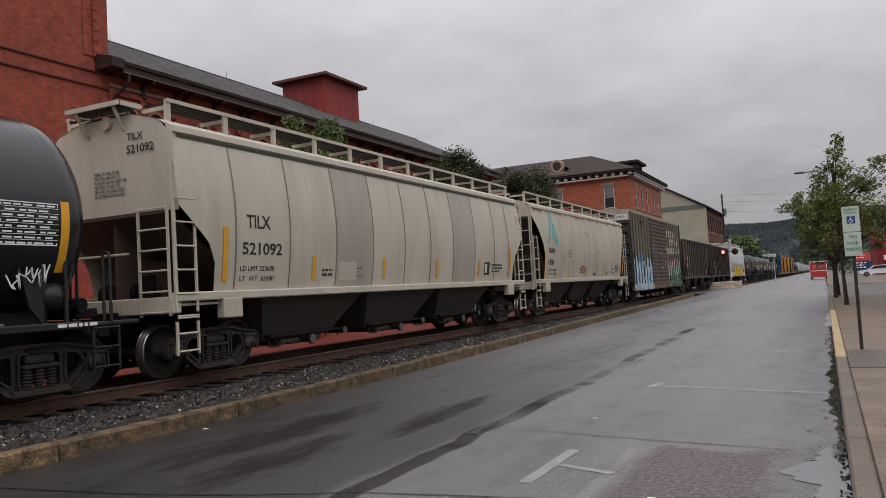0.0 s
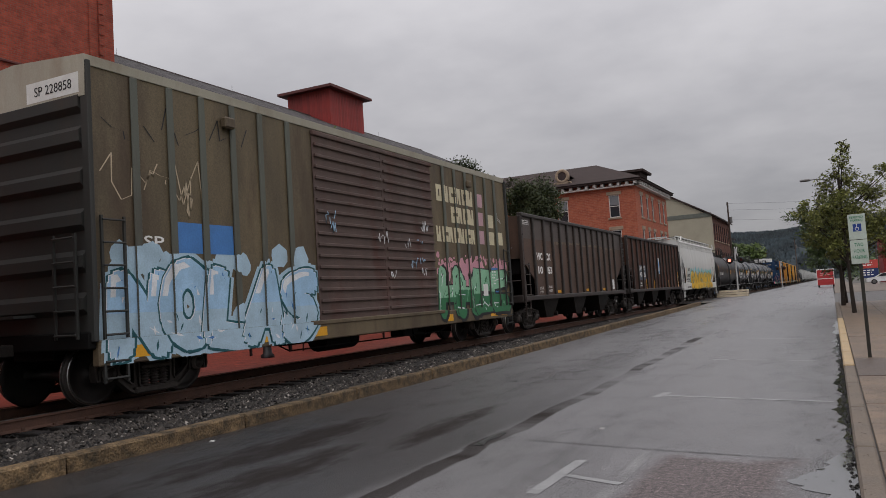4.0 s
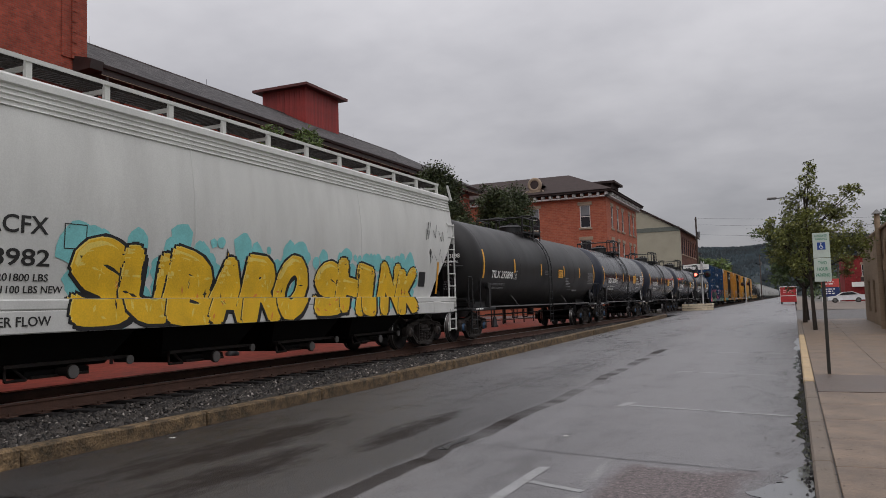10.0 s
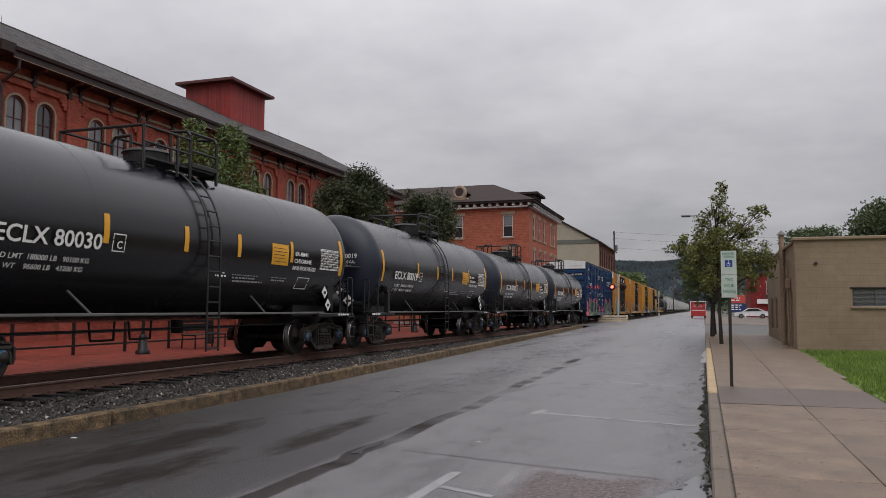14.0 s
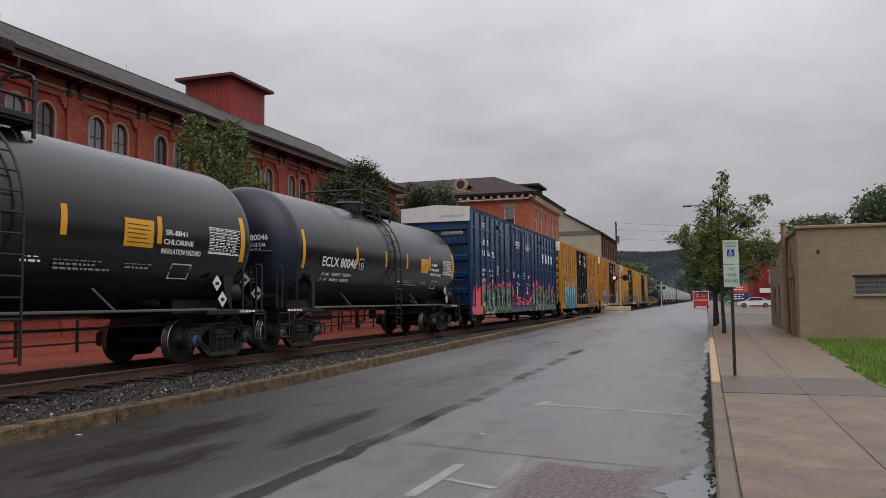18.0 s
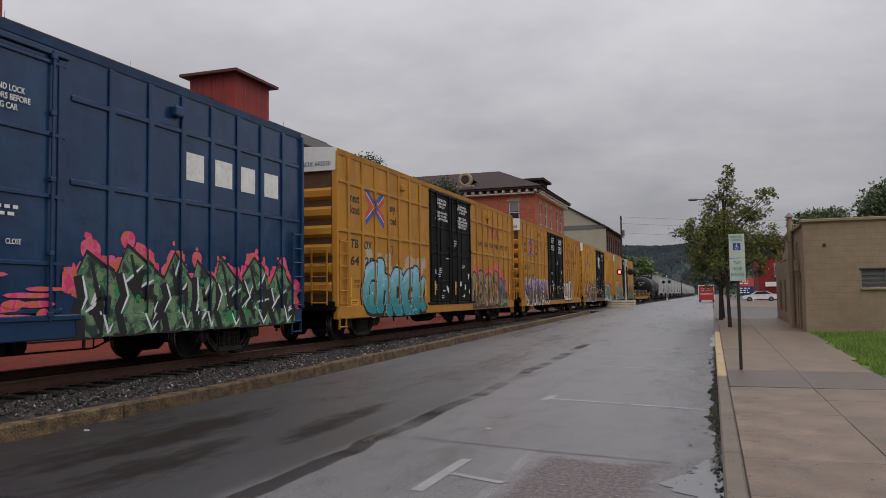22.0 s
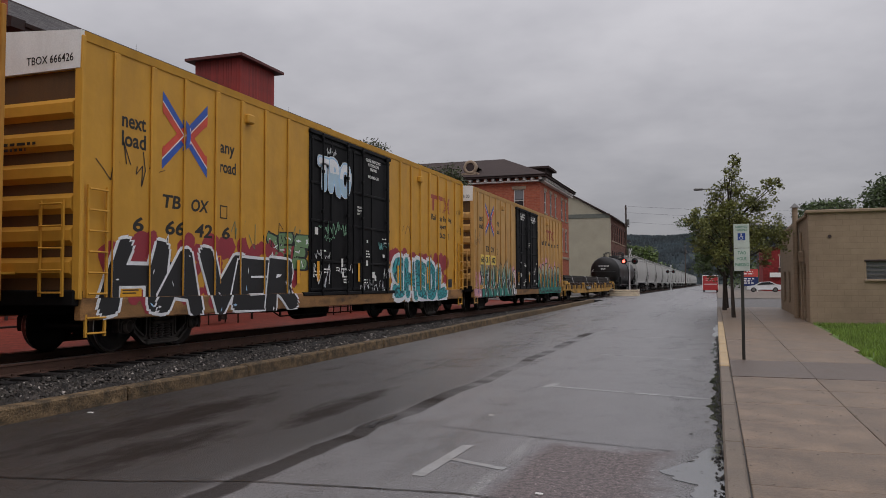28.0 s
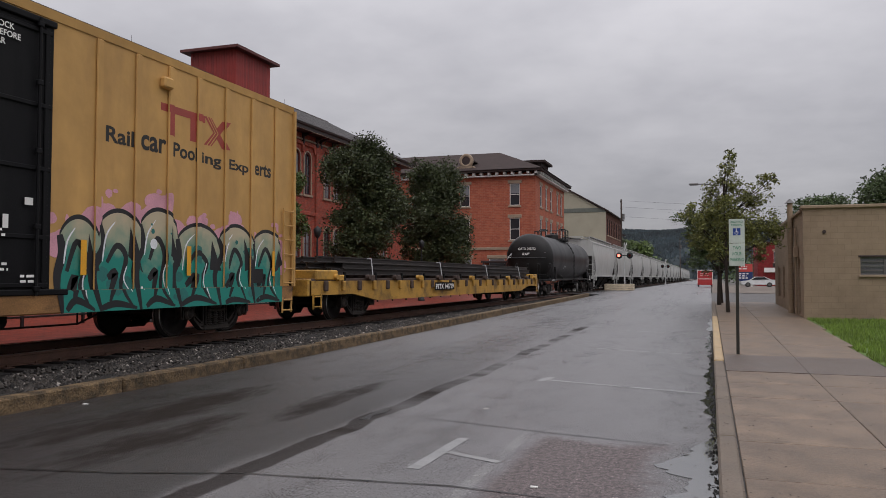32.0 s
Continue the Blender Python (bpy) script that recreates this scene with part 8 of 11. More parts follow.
hop_grey = worn("grey_hopper_paint", (0.42, 0.42, 0.4), amount=0.25)


def sheet_patch(car, y0, y1, z0, z1, mat, edge_z=4.05, name="paint_patch", lift=0.008):
    """A repainted panel that follows the curved side."""
    s = Shape()
    k = max(2, int((z1 - z0) / 0.2))
    s.loft([[(hull(z, edge_z) + lift, y, z) for y in (y0, y1)] for z in [z0 + (z1 - z0) * i / k for i in range(k + 1)]], cap=False, closed=False)
    return part(name, s, mat, car)


def first_hopper():
    h = 7.905
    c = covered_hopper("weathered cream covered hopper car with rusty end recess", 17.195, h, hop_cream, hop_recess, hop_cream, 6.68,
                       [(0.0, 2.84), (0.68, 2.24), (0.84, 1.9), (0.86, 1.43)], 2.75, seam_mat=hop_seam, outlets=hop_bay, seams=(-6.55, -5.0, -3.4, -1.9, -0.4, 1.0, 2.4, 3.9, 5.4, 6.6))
    # dark line under the roof edge: dirt with the chord's shadow painted in
    sheet_patch(c, -h + 0.15, h - 0.15, 3.97, 4.02, dark_text, name="grime_line", lift=0.016)
    part("corner_flange", Shape().cbox(1.28, -h - 0.03, 2.75, 1.47, -h - 0.012, 4.1, 0.005), hop_cream, c)
    X = 1.575
    on_side(c, "TILX", -6.26, 2.53, 0.66, 0.24, dark_text, X, 0.012, surface=hull)
    on_side(c, "521092", -6.38, 2.05, 1.12, 0.22, dark_text, X, 0.012, surface=hull)
    on_side(c, "LD LMT 223600", -6.42, 1.76, 0.95, 0.09, dark_text, X - 0.01, surface=hull)
    on_side(c, "LT  WT  62400", -6.42, 1.58, 0.95, 0.09, dark_text, X - 0.01, surface=hull)
    for y, z0, z1 in ((-6.82, 1.58, 2.52), (-4.2, 1.58, 2.05), (-1.4, 1.58, 2.05), (1.4, 1.58, 2.05), (4.2, 1.58, 2.05), (6.75, 1.58, 2.5)):
        sheet_patch(c, y - 0.06, y + 0.06, z0, z1, yellow_tape, name="reflective_strip", lift=0.014)
    sheet_patch(c, -3.38, -1.93, 1.44, 4.03, hop_patch)
    sheet_patch(c, 2.4, 3.85, 1.44, 4.03, hop_patch)
    sheet_patch(c, -3.3, -2.6, 1.55, 1.95, hop_cream, lift=0.012)
    sheet_patch(c, 4.6, 5.0, 1.62, 2.0, black, name="data_plate", lift=0.01)
    sheet_patch(c, 4.65, 4.8, 1.68, 1.94, white, name="notice", lift=0.014)
    bars(c, -2.9, 1.8, 0.7, 3, 0.08, dark_text, 1.585, 3, surface=hull)
    bars(c, -3.9, 1.75, 0.5, 2, 0.09, dark_text, 1.58, 4, surface=hull)
    bars(c, 5.2, 1.9, 0.9, 3, 0.1, dark_text, 1.57, 5, surface=hull)
    on_end(c, "TILX", 0.5, 4.0, 0.36, 0.12, dark_text, -h - 0.016, 0.01)
    on_end(c, "521092", 0.48, 3.78, 0.62, 0.14, dark_text, -h - 0.016, 0.01)
    bars(c, -0.3, 3.5, 0.8, 6, 0.075, faint_text, -h - 0.012, 8, end=True)
    return c


def second_hopper():
    h = 7.1
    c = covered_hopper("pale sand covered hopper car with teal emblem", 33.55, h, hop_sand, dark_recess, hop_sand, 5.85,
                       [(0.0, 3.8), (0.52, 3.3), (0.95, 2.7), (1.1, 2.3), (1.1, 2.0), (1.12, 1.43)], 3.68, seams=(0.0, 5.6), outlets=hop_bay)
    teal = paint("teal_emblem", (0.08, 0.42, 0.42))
    # panel over the lower slope sheet, paler grey than the sheet itself
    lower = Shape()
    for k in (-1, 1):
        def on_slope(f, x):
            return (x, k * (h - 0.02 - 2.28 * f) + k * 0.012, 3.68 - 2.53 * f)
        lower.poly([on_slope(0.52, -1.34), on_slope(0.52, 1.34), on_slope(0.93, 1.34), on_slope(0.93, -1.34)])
    part("lower_slope_sheet", lower, hop_slope, c, "paler grey lower slope sheet")
    polys = []
    for a, b, w in (((-5.52, 2.76), (-4.86, 3.92), 0.2), ((-4.86, 3.92), (-4.42, 2.86), 0.2), ((-5.15, 2.9), (-4.75, 3.55), 0.1), ((-4.75, 3.55), (-4.62, 2.8), 0.1)):
        polys.append([(a[0] - w / 2, a[1]), (a[0] + w / 2, a[1]), (b[0] + w / 2, b[1]), (b[0] - w / 2, b[1])])
    for cy, cz, r in ((-4.5, 2.86, 0.19), (-4.86, 3.92, 0.12)):
        polys.append([(cy + r * math.cos(i * math.pi / 6), cz + r * 0.8 * math.sin(i * math.pi / 6)) for i in range(12)])
    em = wrapped(c, polys, teal, "emblem", "teal arrow-shaped emblem")
    polys = [[(a[0] - 0.022, a[1]), (a[0] + 0.022, a[1]), (b[0] + 0.022, b[1]), (b[0] - 0.022, b[1])] for a, b in (((-5.3, 2.8), (-4.82, 3.72)), ((-4.8, 3.78), (-4.52, 2.95)), ((-4.94, 2.85), (-4.78, 3.3)))]
    wrapped(em, polys, hop_white, "inner_line", lift=0.012)
    on_side(c, "ASHX", -5.58, 2.40, 0.8, 0.21, dark_text, 1.575, 0.012, surface=hull)
    on_side(c, "1458", -5.64, 1.95, 0.62, 0.22, dark_text, 1.575, 0.012, surface=hull)
    on_side(c, "LD LMT 230000", -5.6, 1.72, 0.95, 0.075, dark_text, 1.57, surface=hull)
    on_side(c, "LT  WT   56000", -5.6, 1.58, 0.95, 0.075, dark_text, 1.57, surface=hull)
    on_end(c, "ASHX", 0.62, 3.99, 0.42, 0.13, dark_text, -h - 0.016, 0.01)
    on_end(c, "1458", 0.66, 3.8, 0.34, 0.13, dark_text, -h - 0.016, 0.01)
    for y, z0, z1 in ((-6.0, 1.5, 2.5), (-3.0, 1.5, 1.95), (-0.4, 1.5, 1.95), (2.4, 1.5, 1.95), (6.3, 1.5, 2.5)):
        sheet_patch(c, y - 0.05, y + 0.05, z0, z1, yellow_tape, name="reflective_strip", lift=0.014)
    sheet_patch(c, 4.1, 4.5, 1.62, 2.0, black, name="data_plate", lift=0.01)
    for yy, zz in ((4.14, 1.66), (4.32, 1.66), (4.14, 1.84), (4.32, 1.84)):
        sheet_patch(c, yy, yy + 0.14, zz, zz + 0.12, white, name="notice", lift=0.014)
    bars(c, 4.7, 1.9, 0.8, 3, 0.11, dark_text, 1.57, 11, surface=hull)
    warn = paint("faded_red_stencil", (0.3, 0.06, 0.05))
    on_side(c, "WARNING", -1.25, 1.86, 0.55, 0.085, warn, 1.57, 0.008, surface=hull)
    bars(c, -1.4, 1.78, 0.9, 3, 0.07, warn, 1.57, 15, surface=hull)
    bars(c, 0.7, 1.6, 0.75, 2, 0.06, dark_text, 1.565, 16, surface=hull)
    bars(c, 2.9, 1.6, 0.75, 2, 0.06, dark_text, 1.565, 17, surface=hull)
    rust = worn("orange_rust_bloom", (0.34, 0.2, 0.09), 0.85, (0.5, 0.46, 0.38), 0.9, 9.0)
    rr = random.Random(91)
    for y, z, n, sp in ((-0.3, 3.35, 9, 0.12), (0.1, 3.2, 8, 0.1), (3.0, 3.2, 3, 0.05), (4.4, 3.1, 4, 0.1), (1.55, 2.55, 5, 0.2), (5.4, 2.2, 4, 0.3)):
        s = Shape()
        for _ in range(n):
            cy, cz, r = y + rr.uniform(-1, 1) * sp, z + rr.uniform(-1.4, 1.4) * sp * (0.15 if n == 5 else 1), rr.uniform(0.015, 0.045)
            x = hull(cz) + 0.008
            s.poly([(x, cy + r * rr.uniform(0.5, 1.2) * math.cos(i * 0.785), cz + 1.6 * r * rr.uniform(0.5, 1.2) * math.sin(i * 0.785)) for i in range(8)])
        part("rust_bloom", s, rust, c, fix=False)["kind"] = "stuff"
    bars(c, -1.4, 1.8, 0.5, 3, 0.08, dark_text, 1.57, 12, surface=hull)
    s = Shape()
    for a, b in (((-3.05, 2.3), (-2.75, 2.3)), ((-2.75, 2.3), (-2.75, 2.55)), ((-2.75, 2.55), (-3.05, 2.55)), ((-3.05, 2.55), (-3.05, 2.3)), ((-3.05, 2.42), (-2.75, 2.42))):
        s.box(1.572, min(a[0], b[0]) - 0.01, min(a[1], b[1]) - 0.01, 1.575, max(a[0], b[0]) + 0.01, max(a[1], b[1]) + 0.01)
    part("stencil_frame", s, dark_text, c)
    streaks = Shape()
    for _ in range(70):
        y, z = rr.uniform(-4.2, 6.6), rr.uniform(1.5, 2.2)
        ln, w = rr.uniform(0.1, 0.5), rr.uniform(0.004, 0.012)
        streaks.poly([(hull(z) + 0.009, y - w, z), (hull(z) + 0.009, y + w, z), (hull(z + ln) + 0.009, y + w * 0.4, z + ln)])
    o = part("rust_streaks", streaks, rust, c, fix=False)
    o["kind"] = "stuff"
    for _ in range(16):
        y, w = rr.uniform(-6.8, 6.8), rr.uniform(0.1, 0.5)
        edge = [(y + w * i / 6, 4.0 - rr.uniform(0.0, 0.14)) for i in range(7)]
        wrapped(c, [edge + [(y + w, 4.04), (y, 4.04)]], rust, "rust_bloom", lift=0.01)
    return c


def sprayed_hopper():
    h = 8.475
    c = covered_hopper("pale grey covered hopper with yellow sprayed lettering", 99.395, h, hop_white, dark_recess, hop_white, 7.2,
                       [(0.0, 3.3), (0.3, 2.95), (1.3, 1.8), (1.5, 1.43)], 3.0, edge_z=4.3, crown=4.62, bays=4, seams=(-7.0, -2.6, 3.0))
    def skin(z):
        return hull(z, 4.3)
    for z in (3.98, 4.06, 4.14, 4.22):
        part("bead", Shape().prism([(skin(z) - 0.01, z - 0.025), (skin(z) + 0.028, z), (skin(z) - 0.01, z + 0.025)], -h + 0.02, h - 0.02), hop_white, c)
    on_side(c, "ACFX", -6.4, 2.29, 0.95, 0.24, dark_text, 1.575, 0.012, surface=skin)
    on_side(c, "38982", -6.5, 1.86, 1.1, 0.23, dark_text, 1.575, 0.012, surface=skin)
    on_side(c, "LD LMT 201800 LBS", -6.75, 1.66, 1.35, 0.1, dark_text, 1.575, 0.006, surface=skin)
    on_side(c, "LT WT   61100 LBS NEW", -6.75, 1.5, 1.6, 0.1, dark_text, 1.575, 0.006, surface=skin)
    on_side(c, "ACF CENTER FLOW", -7.1, 1.06, 1.7, 0.13, dark_text, 1.556, 0.012)
    on_side(c, "PLATE", -5.13, 2.36, 0.24, 0.07, dark_text, 1.575, 0.004, surface=skin)
    on_side(c, "C", -5.06, 2.18, 0.1, 0.14, dark_text, 1.575, 0.01, surface=skin)
    for ya, za, yb, zb in ((-5.2, 2.12, -5.185, 2.48), (-4.835, 2.12, -4.82, 2.48), (-5.185, 2.12, -4.835, 2.135), (-5.185, 2.465, -4.835, 2.48)):
        sheet_patch(c, ya, yb, za, zb, dark_text, 4.3, "stencil_line", 0.012)
    for k in (-1, 1):
        part("skirt", Shape().cbox(min(k * 1.38, k * 1.55), -h + 0.05, 0.96, max(k * 1.38, k * 1.55), h - 0.05, 1.268, 0.015), hop_white, c)
    fronts = [(skin, -20, 20, 1.43, 6), (1.551, -20, 20, 0.965, 1.418)]
    gold = [P["cyan"], P["cyan"], P["black"], P["gold"], P["gold"], P["lemon"], P["orange"]]
    piece(c, "SUBARO", -5.0, 0.7, 0.95, 2.3, gold, 5, fronts, 0.095, 130, line=0.065, drop=0.05, licks=14, over=0.2, spikes=1, label="yellow sprayed block letters outlined in black")
    piece(c, "SHINK", 1.15, 5.9, 0.95, 2.25, gold, 9, fronts, 0.1, 90, line=0.06, drop=0.05, licks=14, over=0.22, spikes=1, label="yellow sprayed block letters outlined in black")
    for y, z0, z1 in ((-7.1, 1.5, 2.5), (7.3, 1.5, 2.4)):
        sheet_patch(c, y - 0.05, y + 0.05, z0, z1, yellow_tape, edge_z=4.3, name="reflective_strip", lift=0.014)
    sheet_patch(c, 6.1, 6.5, 1.7, 2.1, black, 4.3, "data_plate", 0.01)
    tag_lines(c, 6.6, 3.3, 0.7, P["black"], 4, 1.57, 12)
    tag_lines(c, 6.7, 2.6, 0.5, P["black"], 6, 1.57, 10)
    part("end_brace", Shape().bar([(1.5, -h - 0.05, 4.3), (1.5, -h + 0.75, 4.75), (1.2, -h + 0.75, 4.75)], 0.04), hop_white, c)
    part("end_brace", Shape().bar([(1.45, h - 0.1, 4.75), (1.5, h + 0.05, 4.3)], 0.04), hop_white, c)
    return c


# ---------------------------------------------------------------- train: open hopper
def open_hopper(label, q, h, side, post, truck, ribs, top, hoppers, cut):
    c = car_at("open_hopper_car", label, q)
    d, ztop, zlow = cut
    for k in (-1, 1):
        x0, x1 = sorted((k * 1.46, k * 1.5))
        s = Shape()
        prof = [(-h, ztop), (-h + d, zlow), (-h + d, 1.1), (h - d, 1.1), (h - d, zlow), (h, ztop), (h, top), (-h, top)]
        s.prism(prof, x0, x1, "x")
        part("side_sheet", s, side, c)
        xa, xb = sorted((k * 1.42, k * 1.6))
        part("top_chord", Shape().cbox(xa, -h - 0.03, top - 0.02, xb, h + 0.03, top + 0.1, 0.02), post, c)
        part("side_sill", Shape().cbox(xa, -h - 0.06, 1.06, xb, h + 0.06, 1.22, 0.02), post, c)
        for y in ribs:
            rx0, rx1 = sorted((k * 1.5, k * 1.58))
            s = Shape().cbox(rx0, y - 0.06, 1.2, rx1, y + 0.06, top, 0.015)
            if k > 0:
                for i in range(14):
                    for dy in (-0.1, 0.1):
                        s.cyl((1.5, y + dy, 1.3 + i * 0.19), (1.512, y + dy, 1.3 + i * 0.19), 0.016, 5)
            part("side_post", s, post, c)
    for k in (-1, 1):
        s = Shape().box(-1.46, min(k * (h - 0.02), k * (h - 0.06)), ztop, 1.46, max(k * (h - 0.02), k * (h - 0.06)), top)
        part("end_sheet", s, side, c)
        s = Shape().add([(-1.45, k * (h - 0.03), ztop), (1.45, k * (h - 0.03), ztop), (1.45, k * (h - 2.4), 1.1), (-1.45, k * (h - 2.4), 1.1)], [(0, 1, 2, 3)])
        part("slope_sheet", s, under, c)
        part("end_sill", Shape().cbox(-1.5, k * (h + 0.02) - 0.1, 1.0, 1.5, k * (h + 0.02) + 0.1, 1.25, 0.02), post, c)
        for x in (-1.52, 1.52):
            part("corner_post", Shape().cbox(x - 0.06, k * h - 0.08, 1.1, x + 0.06, k * h + 0.08, top, 0.015), post, c)
        s = Shape()
        for i in range(10):
            z = 1.4 + i * (top - 1.5) / 9
            s.cyl((1.58, k * h, z), (1.605, k * h, z), 0.022, 6)
        part("rivet_row", s, post, c)
        bogie(c, k * truck)
    part("centre_sill", Shape().cbox(-0.28, -h - 0.2, 0.8, 0.28, h + 0.2, 1.15, 0.02), under, c)
    for y, a, b in hoppers:
        s = Shape().loft([[(-1.35, y - a, 1.1), (1.35, y - a, 1.1), (1.35, y + a, 1.1), (-1.35, y + a, 1.1)],
                          [(-1.2, y - b + 0.15, 0.38), (1.2, y - b + 0.15, 0.38), (1.2, y + b + 0.15, 0.38), (-1.2, y + b + 0.15, 0.38)]])
        o = part("discharge_hopper", s, cast, c)
        part("gate_gear", Shape().cyl((1.15, y + b + 0.2, 0.5), (1.35, y + b + 0.2, 0.5), 0.09, 8), cast, o)
    part("load", Shape().box(-1.44, -h + 0.1, 2.0, 1.44, h - 0.1, top - 0.5), under, c)
    couplers(c, h + 0.05)
    ladder(c, "ladder", -h + 0.02, -h + 0.5, 1.2, 2.35, 1.56, post, 4)
    ladder(c, "step", -h - 0.05, -h + 0.4, 0.5, 1.1, 1.56, post, 3)
    ladder(c, "ladder", h - 0.45, h, 1.2, 3.6, 1.62, post, 8)
    ladder(c, "step", h - 0.4, h + 0.05, 0.5, 1.1, 1.56, post, 3)
    part("end_rail", Shape().bar([(-1.45, -h - 0.1, 1.75), (1.45, -h - 0.1, 1.75)], 0.02), post, c)
    s = Shape().cyl((-0.2, -h + 0.9, 1.45), (0.7, -h + 0.9, 1.45), 0.22, 14)
    s.box(0.2, -h + 0.4, 1.2, 1.4, -h + 1.2, 1.28)
    part("brake_cylinder", s, cast, c)
    return c


def coal_cars():
    side = worn("dark_umber_paint", (0.096, 0.055, 0.038), 0.6, (0.03, 0.022, 0.02), 0.6, 0.8, (1, 0.5, 0.6), 0.25)
    post = worn("dark_brown_steel_post", (0.034, 0.027, 0.024), 0.55, (0.07, 0.038, 0.027), 0.4)
    post2 = worn("black_brown_steel_post", (0.022, 0.017, 0.015), 0.55, (0.06, 0.03, 0.02), 0.45)
    ribs = [-5.82, -4.68, -3.7, -2.78, -1.83, -0.9, 0.0, 0.9, 1.8, 2.7, 3.62, 4.55, 5.5]
    c = open_hopper("dark umber open hopper car with vertical side posts", 66.4, 7.0, side, post, 5.76, ribs, 3.96, [(-3.75, 0.95, 0.4), (0.0, 0.95, 0.4), (3.75, 0.95, 0.4)], (1.2, 2.5, 1.75))
    X = 1.503
    on_side(c, "WC", -5.5, 2.47, 0.62, 0.27, pale_text, X, 0.04)
    on_side(c, "CX", -4.52, 2.47, 0.52, 0.27, pale_text, X, 0.04)
    on_side(c, "10", -5.42, 1.98, 0.5, 0.27, pale_text, X, 0.04)
    on_side(c, "053", -4.58, 1.98, 0.68, 0.27, pale_text, X, 0.04)
    on_side(c, "LD LMT", -5.35, 1.42, 0.42, 0.09, pale_text, X)
    on_side(c, "LT WT", -5.35, 1.28, 0.36, 0.09, pale_text, X)
    on_side(c, "208100", -4.5, 1.46, 0.5, 0.09, pale_text, X)
    on_side(c, "54900", -4.45, 1.32, 0.45, 0.09, pale_text, X)
    chalk = worn("chalky_tide_mark", (0.2, 0.155, 0.11), 0.8, (0.09, 0.06, 0.045), 0.8, 3.0)
    rc = random.Random(55)
    for a, b in zip(ribs[2:], ribs[3:]):
        z = 3.18 + rc.uniform(-0.05, 0.05)
        top_edge = [(a + 0.08 + (b - a - 0.16) * i / 5, z + rc.uniform(0.02, 0.09)) for i in range(6)]
        low_edge = [(a + 0.08 + (b - a - 0.16) * i / 5, z - rc.uniform(0.0, 0.04)) for i in range(5, -1, -1)]
        part("tide_mark", Shape().poly([(X, p, q) for p, q in top_edge + low_edge]), chalk, c)
    washed = worn("washed_grey_brown_paint", (0.085, 0.066, 0.058), 0.55, (0.05, 0.04, 0.036), 0.5, 1.4, (1, 0.5, 0.5), 0.2)
    for a, b in zip([-6.95] + ribs, ribs + [6.95]):
        if b - a > 0.4:
            plate(c, "upper_band", a + 0.07, 3.2, b - 0.07, 3.93, washed, 1.5, thick=0.002)
    bars(c, -6.75, 3.8, 0.85, 3, 0.06, pale_text, X, 31)
    plate(c, "reflective_strip", -5.68, 1.16, -5.57, 2.32, yellow_tape, X)
    for y in (-3.4, 0.45, 3.1):
        plate(c, "reflective_strip", y, 1.27, y + 0.42, 1.37, yellow_tape, X)
    plate(c, "reflective_strip", 5.7, 1.2, 5.8, 2.2, yellow_tape, X)
    plate(c, "data_plate", 4.85, 1.3, 5.25, 1.75, pale_text, X)
    on_end(c, "WCCX", 0.45, 3.55, 0.55, 0.16, faint_text, -7.02, 0.012)
    on_end(c, "10053", 0.45, 3.28, 0.65, 0.16, faint_text, -7.02, 0.012)
    bars(c, 0.3, 2.95, 0.9, 4, 0.09, faint_text, -7.0, 33, end=True)
    side2 = material("rust_brown_black_paint", (0.074, 0.029, 0.017), 0.65, 0, 0.35, 1.6, 45, 0.05, (0.02, 0.012, 0.009), 0.85, 0.8, spec=0.22, streak=(1, 0.5, 0.5))
    ribs = [-6.3, -5.15, -4.05, -3.0, -1.95, -0.92, 0.05, 1.0, 1.95, 2.95, 4.0, 5.1, 6.25]
    c = open_hopper("rust-brown open hopper car with blue-backed lettering", 82.09, 7.46, side2, post2, 6.2, ribs, 3.92, [(-4.0, 1.0, 0.4), (-0.1, 1.0, 0.4), (3.9, 1.0, 0.4)], (1.15, 2.5, 1.75))
    slate_patch = paint("slate_blue_patch", (0.055, 0.07, 0.1))
    plate(c, "paint_patch", -5.05, 1.7, -4.13, 2.52, slate_patch, 1.501)
    plate(c, "paint_patch", -3.97, 1.7, -3.15, 2.52, slate_patch, 1.501)
    on_side(c, "AP", -4.72, 2.22, 0.55, 0.25, pale_text, 1.508, 0.026)
    on_side(c, "PX", -3.93, 2.22, 0.55, 0.25, pale_text, 1.508, 0.026)
    on_side(c, "40", -4.72, 1.87, 0.52, 0.27, pale_text, 1.508, 0.026)
    on_side(c, "036", -3.92, 1.87, 0.62, 0.27, pale_text, 1.508, 0.026)
    bars(c, -5.0, 1.5, 0.8, 2, 0.13, pale_text, 1.503, 41)
    sign = plate(c, "painted_panel", 0.17, 2.05, 0.82, 3.0, P["white"], 1.501)
    blue_ink = paint("pale_blue_sign_ink", (0.16, 0.36, 0.62))
    s = Shape()
    for cy, cz, w, hh in ((0.36, 2.66, 0.13, 0.17), (0.63, 2.66, 0.13, 0.17), (0.495, 2.84, 0.13, 0.15), (0.495, 2.5, 0.16, 0.17)):
        s.poly([(1.508, cy - w, cz), (1.508, cy, cz + hh), (1.508, cy + w, cz), (1.508, cy, cz - hh)])
    part("emblem", s, [blue_ink], sign, "blue diamond emblem", fix=False)
    part("blue_band", Shape().poly([(1.508, 0.19, 2.07), (1.508, 0.8, 2.07), (1.508, 0.8, 2.3), (1.508, 0.19, 2.3)]), blue_ink, sign, fix=False)
    bars(c, 0.27, 2.22, 0.45, 2, 0.08, pale_text, 1.512, 44)
